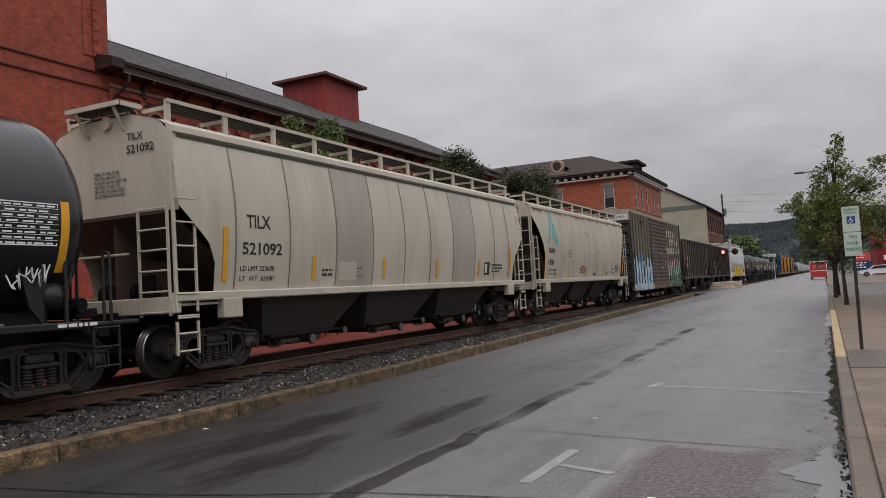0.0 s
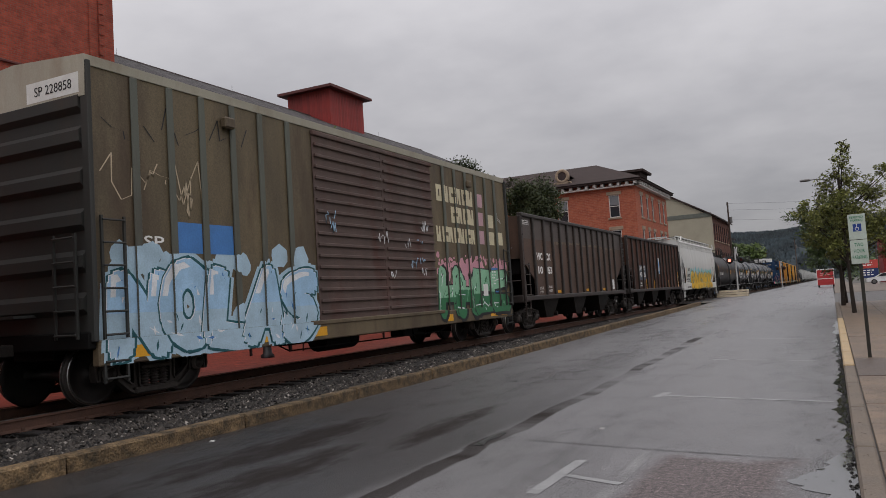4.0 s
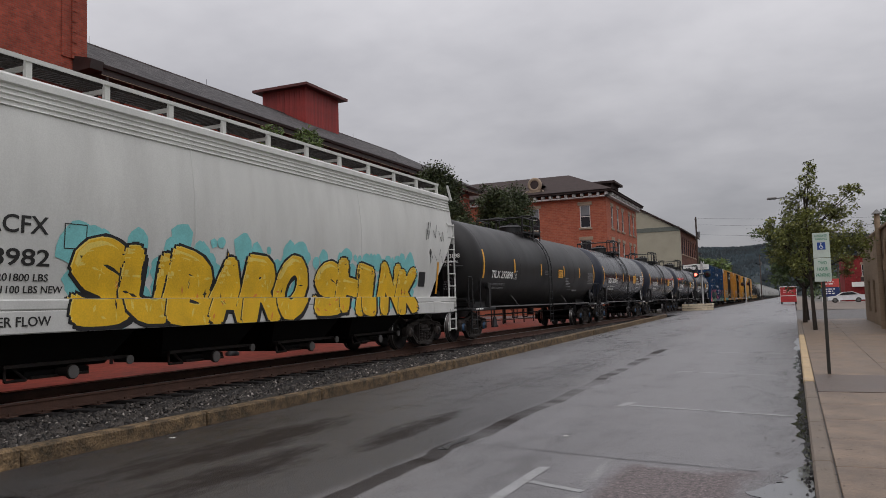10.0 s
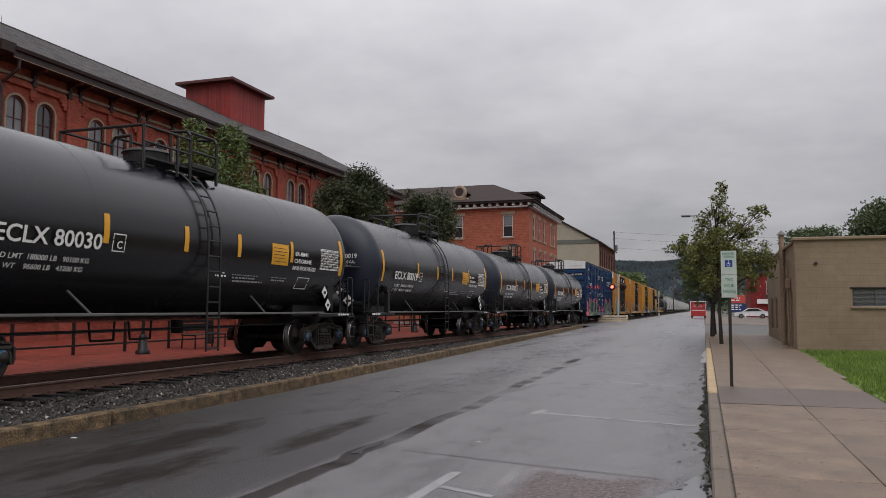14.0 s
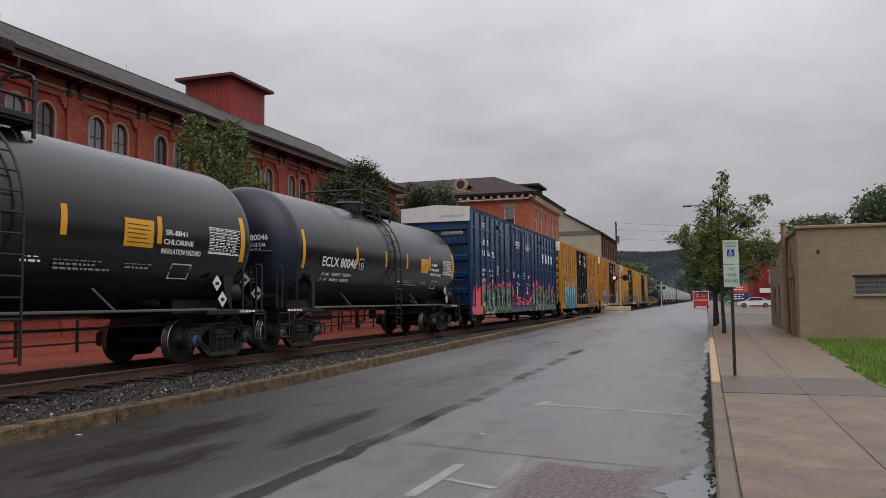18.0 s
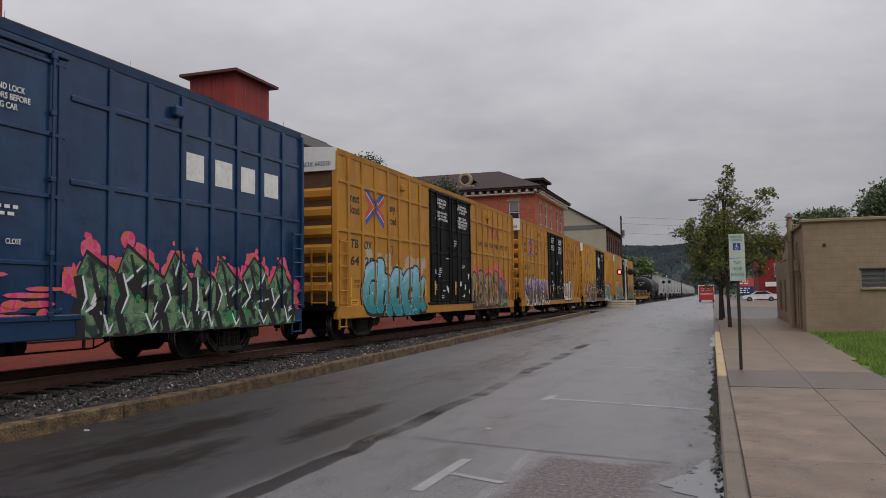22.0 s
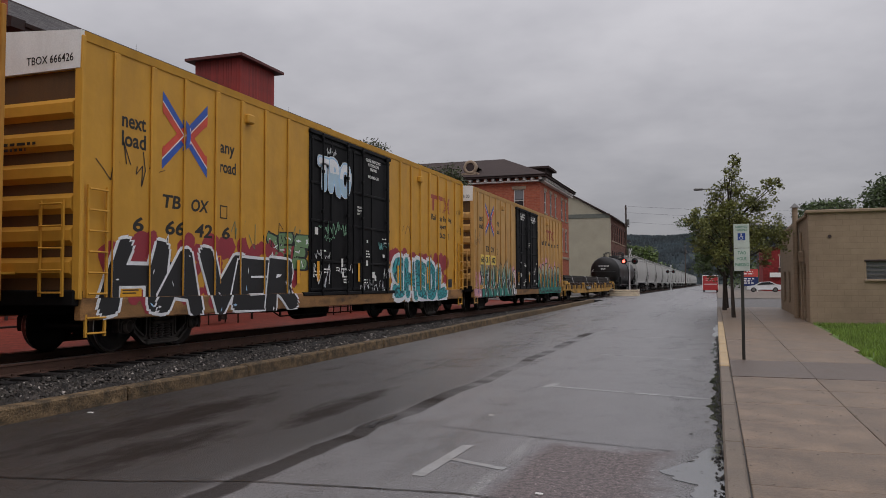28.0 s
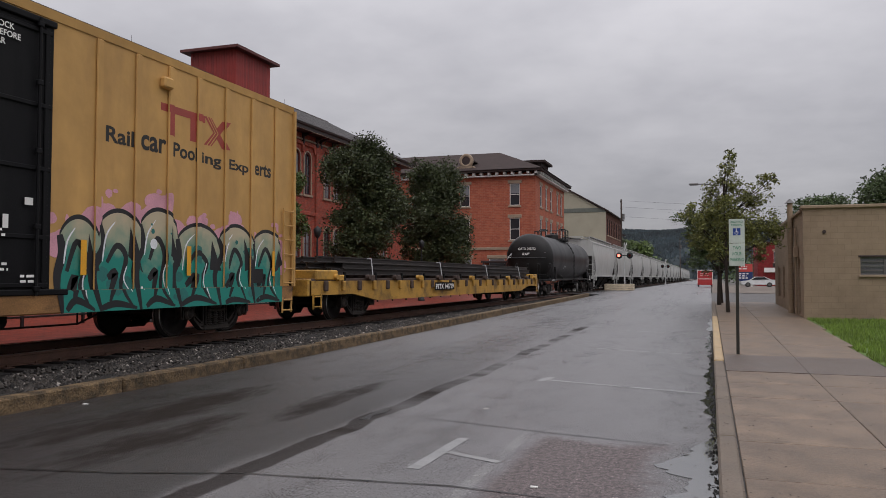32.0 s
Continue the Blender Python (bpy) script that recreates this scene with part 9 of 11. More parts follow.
    plate(c, "paint_patch", -0.8, 1.85, -0.35, 2.35, slate_patch, 1.501)
    for y, z0, z1 in ((-6.1, 1.2, 2.3), (-3.2, 1.2, 1.75), (-1.1, 1.2, 1.7), (1.3, 1.2, 1.7), (3.4, 1.2, 1.65), (6.8, 1.2, 2.2)):
        plate(c, "reflective_strip", y, z0, y + 0.11, z1, yellow_tape, 1.503)
    plate(c, "data_plate", 6.35, 1.65, 6.75, 2.0, pale_text, 1.503)
    on_end(c, "APPX", 0.5, 3.4, 0.5, 0.15, pale_text, -7.48, 0.01)
    on_end(c, "40036", 0.48, 3.18, 0.55, 0.15, pale_text, -7.48, 0.01)


# ---------------------------------------------------------------- train: box car
def box_car(label, q, h, body, roof, door_mat, truck, ribs, rails, doors, end_ribs, top=5.18, low=0.62, door_ribs=(1.05, 1.75, 2.75, 3.68, 4.78), corrugated_doors=False, end_top=None, sill=None, recess_mat=None, ends=None, posts=None):
    c = car_at("box_car", label, q)
    sill, ends = sill or body, ends or body
    s = Shape().prism([(-1.5, 0.95), (1.5, 0.95), (1.5, top - 0.16), (-1.5, top - 0.16)], -h, h)
    part("body", s, body, c)
    part("roof", Shape().prism([(-1.52, top - 0.16), (1.52, top - 0.16), (1.54, top - 0.02), (0.0, top + 0.1), (-1.54, top - 0.02)], -h - 0.02, h + 0.02), roof, c)
    for i in range(int(2 * h / 1.2)):
        y = -h + 0.6 + i * 1.2
        part("roof_seam", Shape().prism([(-1.5, top), (0, top + 0.14), (1.5, top), (1.5, top - 0.04), (-1.5, top - 0.04)], y - 0.04, y + 0.04), roof, c)
    for k in (-1, 1):
        xa, xb = sorted((k * 1.4, k * 1.555))
        part("side_sill", Shape().cbox(xa, -h, low, xb, h, 0.97, 0.02), sill, c)
        for y in ribs:
            ra, rb = sorted((k * 1.5, k * 1.55))
            part("side_post", Shape().cbox(ra, y - 0.07, 0.96, rb, y + 0.07, top - 0.17, 0.02), posts or body, c)
        for z in rails:
            ra, rb = sorted((k * 1.5, k * 1.535))
            for a, b in ((-h, doors[0]), (doors[2], h)):
                part("side_rail", Shape().cbox(ra, a + 0.1, z - 0.05, rb, b - 0.08, z + 0.05, 0.015), body, c)
        for a, b in ((doors[0], doors[1]), (doors[1], doors[2])):
            da, db = sorted((k * 1.51, k * 1.53))
            d = part("door", Shape().cbox(da, a + 0.02, 0.98, db, b - 0.02, top - 0.3, 0.015), door_mat, c)
            zs = door_ribs
            for z in zs:
                ea, eb = sorted((k * 1.53, k * (1.575 if corrugated_doors else 1.56)))
                part("door_rib", Shape().cbox(ea, a + 0.06, z - 0.035, eb, b - 0.06, z + 0.035, 0.012), door_mat, d)
            if not corrugated_doors:
                for y in (a + 0.15, (a + b) / 2, b - 0.15):
                    part("door_stile", Shape().cbox(min(k * 1.53, k * 1.558), y - 0.04, 1.0, max(k * 1.53, k * 1.558), y + 0.04, top - 0.32, 0.01), door_mat, d)
                for y in (a + 0.62, b - 0.32):
                    rod = Shape().cyl((k * 1.585, y, 0.9), (k * 1.585, y, top - 0.22), 0.024, 8)
                    for z in (1.0, 1.9, 3.0, 4.0, top - 0.32):
                        rod.cbox(min(k * 1.55, k * 1.615), y - 0.05, z - 0.04, max(k * 1.55, k * 1.615), y + 0.05, z + 0.04, 0.01)
                    part("lock_rod", rod, door_mat, d)
        # strip in the door material, added to fill the gap between the doors
        part("door_seal", Shape().box(min(k * 1.501, k * 1.535), doors[1] - 0.03, 0.98, max(k * 1.501, k * 1.535), doors[1] + 0.03, top - 0.3), door_mat, c)
        part("door_track", Shape().cbox(min(k * 1.5, k * 1.58), doors[0] - 0.3, 0.9, max(k * 1.5, k * 1.58), doors[2] + 0.3, 0.99, 0.015), door_mat if not corrugated_doors else body, c)
        part("door_hood", Shape().cbox(min(k * 1.5, k * 1.58), doors[0], top - 0.3, max(k * 1.5, k * 1.58), doors[2], top - 0.2, 0.015), door_mat, c)
    for k in (-1, 1):
        for z in end_ribs:
            s = Shape()
            s.prism([(k * h, z - 0.17), (k * (h + 0.1), z - 0.08), (k * (h + 0.1), z + 0.08), (k * h, z + 0.17)], -1.4, 1.4, "x")
            part("end_rib", s, ends, c)
        for x in (-1.5, 1.5):
            part("corner_post", Shape().cbox(x - 0.08, min(k * h, k * (h + 0.08)), 0.95, x + 0.08, max(k * h, k * (h + 0.08)), top - 0.1, 0.015), ends, c)
        part("end_sill", Shape().cbox(-1.5, min(k * (h - 0.1), k * (h + 0.12)), 0.85, 1.5, max(k * (h - 0.1), k * (h + 0.12)), 1.1, 0.02), under, c)
        bogie(c, k * truck)
    part("underframe", Shape().cbox(-0.45, -h + 0.1, 0.7, 0.45, h - 0.1, 0.97, 0.02).box(-1.3, -1.5, 0.45, -0.2, 0.2, 0.9), under, c)
    rig = Shape().bar([(1.2, -truck + 1.5, 0.62), (1.2, -3.6, 0.6), (1.2, -3.2, 0.44), (1.2, 3.4, 0.42), (1.2, 3.9, 0.58), (1.2, truck - 1.5, 0.6)], 0.016)
    for y in (-3.2, -1.0, 1.4, 3.4):
        rig.bar([(1.2, y, 0.43), (1.2, y, 0.7)], 0.014)
    rig.cbox(0.9, 1.2, 0.42, 1.3, 1.65, 0.7, 0.03)
    rig.cyl((0.8, 1.9, 0.55), (1.25, 1.9, 0.55), 0.14, 12)
    part("brake_rigging", rig, under, c)
    part("air_reservoir", Shape().cyl((0.65, -1.5, 0.55), (0.65, -0.2, 0.55), 0.26, 16), under, c)
    # darker sheet behind the end ribs: dirt with the recess shade painted in
    if recess_mat:
        part("end_recess", Shape().box(-1.42, -h - 0.008, 1.1, 1.42, -h - 0.001, top - 0.63), recess_mat, c)
    if end_top:
        part("white_end_panel", Shape().prism([(-1.53, top - 0.62), (1.53, top - 0.62), (1.545, top - 0.02), (0.0, top + 0.1), (-1.545, top - 0.02)], -h - 0.09, -h - 0.021), end_top, c)
    couplers(c, h + 0.35)
    ladder(c, "ladder", -h + 0.1, -h + 0.5, 0.98, 2.75, 1.56, ends, 6)
    ladder(c, "step", -h + 0.1, -h + 0.5, 0.36, 0.72, 1.54, ends, 2)
    ladder(c, "ladder", h - 0.45, h - 0.05, 0.98, 2.75, 1.56, ends, 6)
    ladder(c, "step", h - 0.45, h - 0.05, 0.36, 0.72, 1.54, ends, 2)
    end_ladder(c, "end_ladder", 0.85, 1.3, 1.0, 2.5, -h - 0.14, ends, 5)
    part("brake_platform", Shape().box(-0.9, -h - 0.4, 1.35, 0.3, -h - 0.05, 1.39), ends, c)
    part("vent_hood", Shape().cbox(1.5, -5.2, top - 0.62, 1.64, -4.95, top - 0.42, 0.03), body, c)
    part("vent_hood", Shape().cbox(1.5, 4.9, top - 0.62, 1.64, 5.15, top - 0.42, 0.03), body, c)
    return c


def post_planes(h, ribs, panel=1.501, front=1.551):
    return [(panel, -h, h, 0.97, 6)] + [(front, y - 0.07, y + 0.07, 0.97, 6) for y in ribs] + [(1.556, -h, h, 0.6, 0.968)]


def painted(c, polys, mats, planes, name, label):
    """Flat painted shapes, (slot, level, points), that follow panels and posts."""
    s = Shape()
    for n, (slot, level, poly) in enumerate(polys):
        level += n * 0.25
        for x, a, b, z0, z1 in planes:
            piece = clip_poly(clip_poly(poly, 0, a, True), 0, b, False)
            piece = clip_poly(clip_poly(piece, 1, z0, True), 1, z1, False) if piece else piece
            if len(piece) >= 3:
                s.slot = slot
                s.poly([(x + 0.002 + 0.0015 * level, p[0], p[1]) for p in piece])
    return part(name, s, mats, c, label, fix=False)


EMBLEM_BLUE, EMBLEM_RED, LOGO_RED = paint("emblem_blue", (0.03, 0.09, 0.4)), paint("emblem_red", (0.6, 0.07, 0.04)), paint("logo_red", (0.34, 0.05, 0.035))


def emblem_cross(c, y0, y1, z0, z1, planes):
    """Crossed red and blue arrows."""
    cy, cz, hy, hz = (y0 + y1) / 2, (z0 + z1) / 2, (y1 - y0) / 2, (z1 - z0) / 2
    polys = []

    def arm(ay, az, by, bz, w, slot, level):
        polys.append((slot, level, [(ay, az - w), (by, bz - w), (by, bz + w), (ay, az + w)]))
    for sy in (-1, 1):
        for sz in (-1, 1):
            oy, oz = cy + sy * hy, cz + sz * hz
            arm(oy, oz - sz * 0.06, cy + sy * 0.05, cz + sz * 0.07, 0.1, 0, 0)
            arm(oy, oz - sz * 0.24, cy + sy * 0.05, cz - sz * 0.07, 0.1, 1, 1)
            arm(oy, oz - sz * 0.15, cy + sy * 0.05, cz + sz * 0.0, 0.014, 2, 2)
            polys.append((1, 3, [(oy - sy * 0.16, oz - sz * 0.3), (oy, oz - sz * 0.2), (oy - sy * 0.02, oz - sz * 0.4)]))
    polys.append((2, 4, [(cy - 0.06, cz - 0.24), (cy + 0.1, cz - 0.1), (cy + 0.12, cz + 0.1), (cy - 0.06, cz + 0.24), (cy + 0.0, cz)]))
    polys.append((0, 5, [(cy - 0.1, cz - 0.3), (cy + 0.03, cz - 0.2), (cy + 0.08, cz), (cy + 0.03, cz + 0.2), (cy - 0.1, cz + 0.3), (cy - 0.04, cz)]))
    painted(c, polys, [EMBLEM_BLUE, EMBLEM_RED, P["white"]], planes, "emblem", "crossed red and blue arrow emblem")


mustard = worn("mustard_yellow_car_paint", (0.49, 0.225, 0.03), 0.55, (0.18, 0.08, 0.03), 0.5, 1.2, (1, 1, 0.3), 0.1, 3.0, 0.55, 0.28)
mustard_light = worn("faded_mustard_car_paint", (0.52, 0.3, 0.1), 0.55, (0.25, 0.14, 0.06), 0.3, 1.2, (1, 1, 0.3), 0.1, 3.0, 0.55, 0.28)
mustard_fresh = worn("golden_yellow_car_paint", (0.58, 0.3, 0.04), 0.5, (0.3, 0.15, 0.05), 0.25, 1.2, (1, 1, 0.3), 0.08, 3.0, 0.55, 0.28)
mustard_rust = worn("rust_eaten_mustard_sill", (0.27, 0.135, 0.045), 0.7, (0.03, 0.017, 0.012), 0.95, 2.2, (1, 0.6, 1.6), 0.35)
# dirty car paint, darkened further to stand for shade between the end ribs
mustard_shaded_grime = worn("grimy_shaded_mustard_recess", (0.1, 0.05, 0.018), 0.7, (0.05, 0.03, 0.018), 0.7, 1.2, (1, 1, 0.3), 0.2)
blue_shaded_grime = worn("grimy_shaded_blue_recess", (0.009, 0.027, 0.062), 0.45, (0.02, 0.03, 0.04), 0.5, 1.2, (1, 1, 0.3), 0.2)
door_black = material("black_door_paint", (0.0065, 0.0065, 0.0075), 0.6, 0, 0.3, 1.6, 45, 0.05, (0.02, 0.019, 0.0185), 0.4, 1.4, spec=0.15, streak=(1, 1, 0.25))
white_panel = worn("white_end_panel_paint", (0.72, 0.72, 0.7), 0.5, (0.4, 0.36, 0.3), 0.3)
blue_paint = material("deep_blue_car_paint", (0.0105, 0.041, 0.108), 0.2, 0, 0.15, 1.3, 2.6, 0.7, (0.03, 0.075, 0.16), 0.5, 1.0, streak=(1, 1, 0.6))


DOOR_WORDS = (("CLOSE THIS DOOR", "BEFORE CLOSING", "MAIN DOOR", "CIERRE ESTA PUERTA", "ANTES DE CERRAR", "LA PUERTA PRINCIPAL"),
              ("CLOSE AND LOCK", "BOTH DOORS BEFORE", "MOVING CAR", "CIERRE Y PONGA", "EL SEGURO EN AMBAS", "PUERTAS ANTES DE", "MOVER EL CARRO"))


def door_prints(c, doors, seed, x=1.566, words=None):
    rnd = random.Random(seed)
    for a, b in ((doors[0], doors[1]), (doors[1], doors[2])):
        lines = (words or DOOR_WORDS)[0 if a == doors[0] else 1]
        mid = (a + b) / 2 + 0.05
        for text, z in zip(lines, (4.64, 4.52, 4.4, 4.18, 4.06, 3.94, 3.83)):
            w = 0.072 * len(text)
            on_side(c, text, mid - w / 2, z, w, 0.088, pale_text, x, 0.012)
        if a != doors[0]:
            for n, text in enumerate(("SECURITY", "DEVICE", "ONLY")):
                on_side(c, text, a + 0.3, 3.26 - 0.09 * n, 0.045 * len(text), 0.055, pale_text, x, 0.006)
        for _ in range(9):
            y, z = rnd.uniform(a + 0.2, b - 0.5), rnd.uniform(1.1, 2.6)
            if rnd.random() < 0.5:
                bars(c, y, z, rnd.uniform(0.2, 0.45), rnd.choice((1, 2, 3)), 0.075, pale_text, x, seed + _)
            else:
                plate(c, "notice", y, z, y + rnd.uniform(0.08, 0.2), z + rnd.uniform(0.08, 0.22), white, x)
        plate(c, "reflective_strip", a + 0.35, 1.25, a + 0.47, 1.75, yellow_tape, x)


TEAL_FADE, GREEN_FADE = fade("teal_spray_fade", (0.02, 0.25, 0.27), (0.25, 0.58, 0.66), 0.9, 2.1), fade("green_to_sand_spray_fade", (0.008, 0.23, 0.18), (0.5, 0.42, 0.28), 1.35, 2.15)
TAN_FADE = fade("brown_to_tan_spray_fade", (0.15, 0.085, 0.04), (0.3, 0.22, 0.12), 0.9, 1.1)
PLUM_FADE = fade("plum_to_lilac_spray_fade", (0.02, 0.017, 0.035), (0.22, 0.17, 0.42), 1.3, 1.9)
CONTOUR = contoured("teal_contour_lined_spray", (0.035, 0.34, 0.37), (0.006, 0.07, 0.09))


def yellow_cars():
    doors = (-2.43, -0.1, 2.53)
    ribs = [-8.87, -7.97, -7.07, -6.1, -5.23, -4.32, -3.36, 3.45, 4.35, 5.2, 6.05, 6.95, 7.9, 8.85]
    rows = ((217.0, mustard, "TB", "OX", "64", "25", "30", True, "TBOX 642530"), (237.9, mustard, "TB", "OX", "67", "29", "03", True, "TBOX 672903"),
            (258.62, mustard_fresh, "TB", "OX", "66", "64", "26", False, "TBOX 666426"), (279.36, mustard_light, "TB", "OX", "66", "31", "00", False, "TBOX 663100"))
    labels = ("mustard yellow box car with teal sprayed lettering", "mustard yellow box car with purple sprayed lettering",
              "golden yellow box car with black and white spraying", "faded mustard box car with green and teal spraying")
    for n, (q, mat, a1, a2, n1, n2, n3, railed, mark) in enumerate(rows):
        h = 9.59
        c = box_car(labels[n], q, h, mat, mat, door_black, 7.2, ribs, (4.32, 3.0) if railed else (), doors, (1.45, 1.95, 2.45, 2.95, 3.45, 3.95), end_top=white_panel, recess_mat=mustard_shaded_grime, sill=mustard_rust if n > 1 else None)
        X = 1.503
        pl = post_planes(h, ribs)
        on_side(c, "next", -8.72, 3.82, 0.58, 0.22, dark_text, X, 0.02)
        on_side(c, "load", -8.72, 3.5, 0.58, 0.26, dark_text, X, 0.02)
        on_side(c, "any", -6.0, 3.74, 0.5, 0.25, dark_text, X, 0.02)
        on_side(c, "road", -6.0, 3.42, 0.55, 0.25, dark_text, X, 0.02)
        emblem_cross(c, -7.72, -6.42, 3.28, 4.36 if railed else 4.62, pl)
        first, second = ((-8.74, -7.85) if railed else (-7.72, -6.9))
        on_side(c, a1, first, 2.56, 0.52, 0.24, dark_text, X, 0.024, slant=0.16)
        on_side(c, a2, second, 2.56, 0.52, 0.24, dark_text, X, 0.024, slant=0.16)
        for text, y in ((n1, -8.74), (n2, -7.82), (n3, -6.93)) if railed else ((n1, -8.47), (n2, -7.7), (n3, -6.75)) if n == 3 else ((n1[0], -8.45), (n1[1] + n2[0], -7.62), (n2[1] + n3[0], -6.78), (n3[1], -5.92)):
            on_side(c, text, y, 2.08, 0.24 * len(text) if n == 3 else 0.27 * len(text), 0.26, dark_text, 1.521 if n == 3 else X, 0.026, slant=0.16)
        T = 6.16 if n == 2 else 4.95
        polys = [(0, 0, [(T, 4.17), (T + 1.3, 4.17), (T + 1.3, 4.31), (T, 4.31)])]
        for dy in (0.2, 0.84):
            polys.append((0, 0, [(T + dy, 3.75), (T + 0.19 + dy, 3.75), (T + 0.19 + dy, 4.18), (T + dy, 4.18)]))
        for za, zb in ((3.75, 4.31), (4.31, 3.75)):
            polys.append((0, 1, [(T + 1.26, za), (T + 1.5, za), (T + 2.08, zb), (T + 1.86, zb)]))
        for za in (3.75, 4.31):
            for dy in (0.0, 0.09):
                polys.append((1, 2, [(T + 1.34 + dy, za), (T + 1.37 + dy, za), (T + 1.64 + dy, 4.03), (T + 1.61 + dy, 4.03)]))
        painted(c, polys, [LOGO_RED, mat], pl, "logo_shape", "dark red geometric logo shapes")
        if n == 2:
            rows3 = (("Rail", 6.26, 3.42, 0.5), ("car Po", 7.03, 3.42, 0.78), ("oling", 7.98, 3.42, 0.45), ("Expert", 7.03, 3.12, 0.78), ("s", 7.98, 3.12, 0.11), ("ttx.co", 7.03, 2.82, 0.72), ("m", 7.98, 2.82, 0.17))
        elif n == 3:
            rows3 = (("Rail", 3.62, 3.38, 0.66), ("car", 4.45, 3.38, 0.66), ("Pool", 5.3, 3.38, 0.72), ("ing", 6.13, 3.32, 0.66), ("Exp", 7.05, 3.32, 0.72), ("erts", 8.0, 3.38, 0.66))
        else:
            rows3 = (("RAI", 3.55, 3.33, 0.68), ("LCAR", 4.42, 3.33, 0.72), ("POO", 5.28, 3.33, 0.7), ("LING", 6.13, 3.33, 0.74), ("EXPE", 7.03, 3.33, 0.76), ("RTS", 8.0, 3.33, 0.62))
        for word, yy, zz, ww in rows3:
            on_side(c, word, yy, zz, ww, 0.27 if n == 3 else 0.21, dark_text, X, 0.024 if n > 1 else 0.012)
        on_end(c, mark, 0.45, 4.68, 0.95, 0.13, dark_text, -h - 0.094, 0.005)
        if n < 2:
            bars(c, -0.7, 3.62, 1.1, 3, 0.09, dark_text, -h - 0.115, 50 + n, end=True)
        else:
            bars(c, -0.5, 3.4, 1.2, 2, 0.09, dark_text, -h - 0.115, 50 + n, end=True)
        door_prints(c, doors, 60 + n, words=((), ("CLOSE AND LOCK", "BOTH DOORS", "BEFORE", "MOVING CAR")) if n == 2 else (DOOR_WORDS[0][:3], DOOR_WORDS[1][:3]) if n == 3 else None)
        for y in (-8.95, -6.2, -3.1, 3.0, 5.6, 8.6):
            plate(c, "reflective_strip", y + 0.08, 1.2, y + (0.3 if y < -8 else 0.2), 1.75, yellow_tape, 1.503 if y < -8 else 1.552)
        notice = plate(c, "notice", -8.72, 0.98, -8.2, 1.14, yellow_tape, 1.503)
        part("small_print", Shape().box(1.508, -8.66, 1.08, 1.51, -8.28, 1.1).box(1.508, -8.66, 1.03, 1.51, -8.34, 1.05), dark_text, notice, fix=False)
        on_side(c, "LD LMT", -8.48, 1.6, 0.36, 0.085, dark_text, X)
        on_side(c, "LT WT", -8.48, 1.46, 0.32, 0.085, dark_text, X)
        bars(c, -7.75, 1.66, 0.4, 2, 0.14, dark_text, X, 51)
        s = Shape()
        for ya, za, yb, zb in ((-6.1 + 0.12, 2.5, -6.1 + 0.14, 2.76), (-6.1 + 0.34, 2.5, -6.1 + 0.36, 2.76), (-6.1 + 0.12, 2.5, -6.1 + 0.36, 2.52), (-6.1 + 0.12, 2.74, -6.1 + 0.36, 2.76)):
            s.box(X, ya, za, X + 0.003, yb, zb)
        part("stencil_frame", s, dark_text, c)
        plate(c, "data_plate", 7.9, 1.05, 8.3, 1.35, black, 1.553)
        if n == 0:
            piece(c, "Ghock", -7.9, -2.95, 0.6, 2.3, [P["sand"], P["sand"], P["black"], TEAL_FADE, TEAL_FADE, P["pale_blue"], P["white"]], 71, pl, 0.1, 60, line=0.085, drop=0.06, lean=0.2, licks=7, over=0.3, spikes=2, label="teal sprayed letters outlined in black")
            for k in range(7):
                tag_lines(c, -6.2 + 0.55 * k, 2.3, 0.45, P["coral"], 271 + k, 1.503, 5)
            mural(c, 2.65, 6.9, 0.66, 2.4, [P["pink"], P["black"], TAN_FADE, P["pearl"], P["brown"], P["sand"]], 72, pl, 4, mist=40, bubbles=50, solid=0.2, label="tan and brown sprayed letters outlined in black")
            mural(c, 7.0, 8.35, 0.66, 2.05, [P["pink"], P["black"], P["steel"], P["pale_blue"], P["lime"], P["steel"]], 172, pl, 2, mist=40, bubbles=20, solid=0.9)
        elif n == 1:
            spray(c, -8.4, -2.6, 0.62, 2.25, [P["coral"], P["white"], PLUM_FADE, PLUM_FADE, P["white"]], 73, 6, pl, halo=False)
            spray(c, 2.75, 5.7, 0.7, 2.15, [P["black"], P["black"], P["white"], P["white"], P["black"]], 74, 4, pl, halo=False)
        elif n == 2:
            spray(c, -4.2, -2.6, 1.5, 2.3, [P["rose"], P["black"], P["sage"], P["sage"], P["white"]], 175, 3, pl, halo=False)
            piece(c, "HAVER", -8.9, -3.0, 0.62, 1.88, [P["crimson"], P["crimson"], P["white"], P["black"], P["black"], P["white"], P["pale_blue"]], 75, pl, 0.09, 120, line=0.06, lean=0.2, licks=3, shine=False, over=0.25, spikes=3, label="black sprayed letters outlined in white")
            for k, yy in enumerate((-5.6, -4.4, -3.2, -2.75)):
                tag_lines(c, yy, 2.25, 0.7, P["black" if k % 2 else "camo"], 275 + k, 1.503, 8)
            piece(c, "SHEDL", 2.75, 7.7, 0.66, 2.0, [P["crimson"], P["white"], P["white"], CONTOUR, CONTOUR, P["ink"], P["ink"]], 76, pl, 0.1, 150, rim=0.06, line=0.08, lean=0.02, over=0.06, licks=0, shine=False, label="teal sprayed letters outlined in white")
            tag_lines(c, -9.3, 3.2, 0.8, P["black"], 77, 1.503, 14)
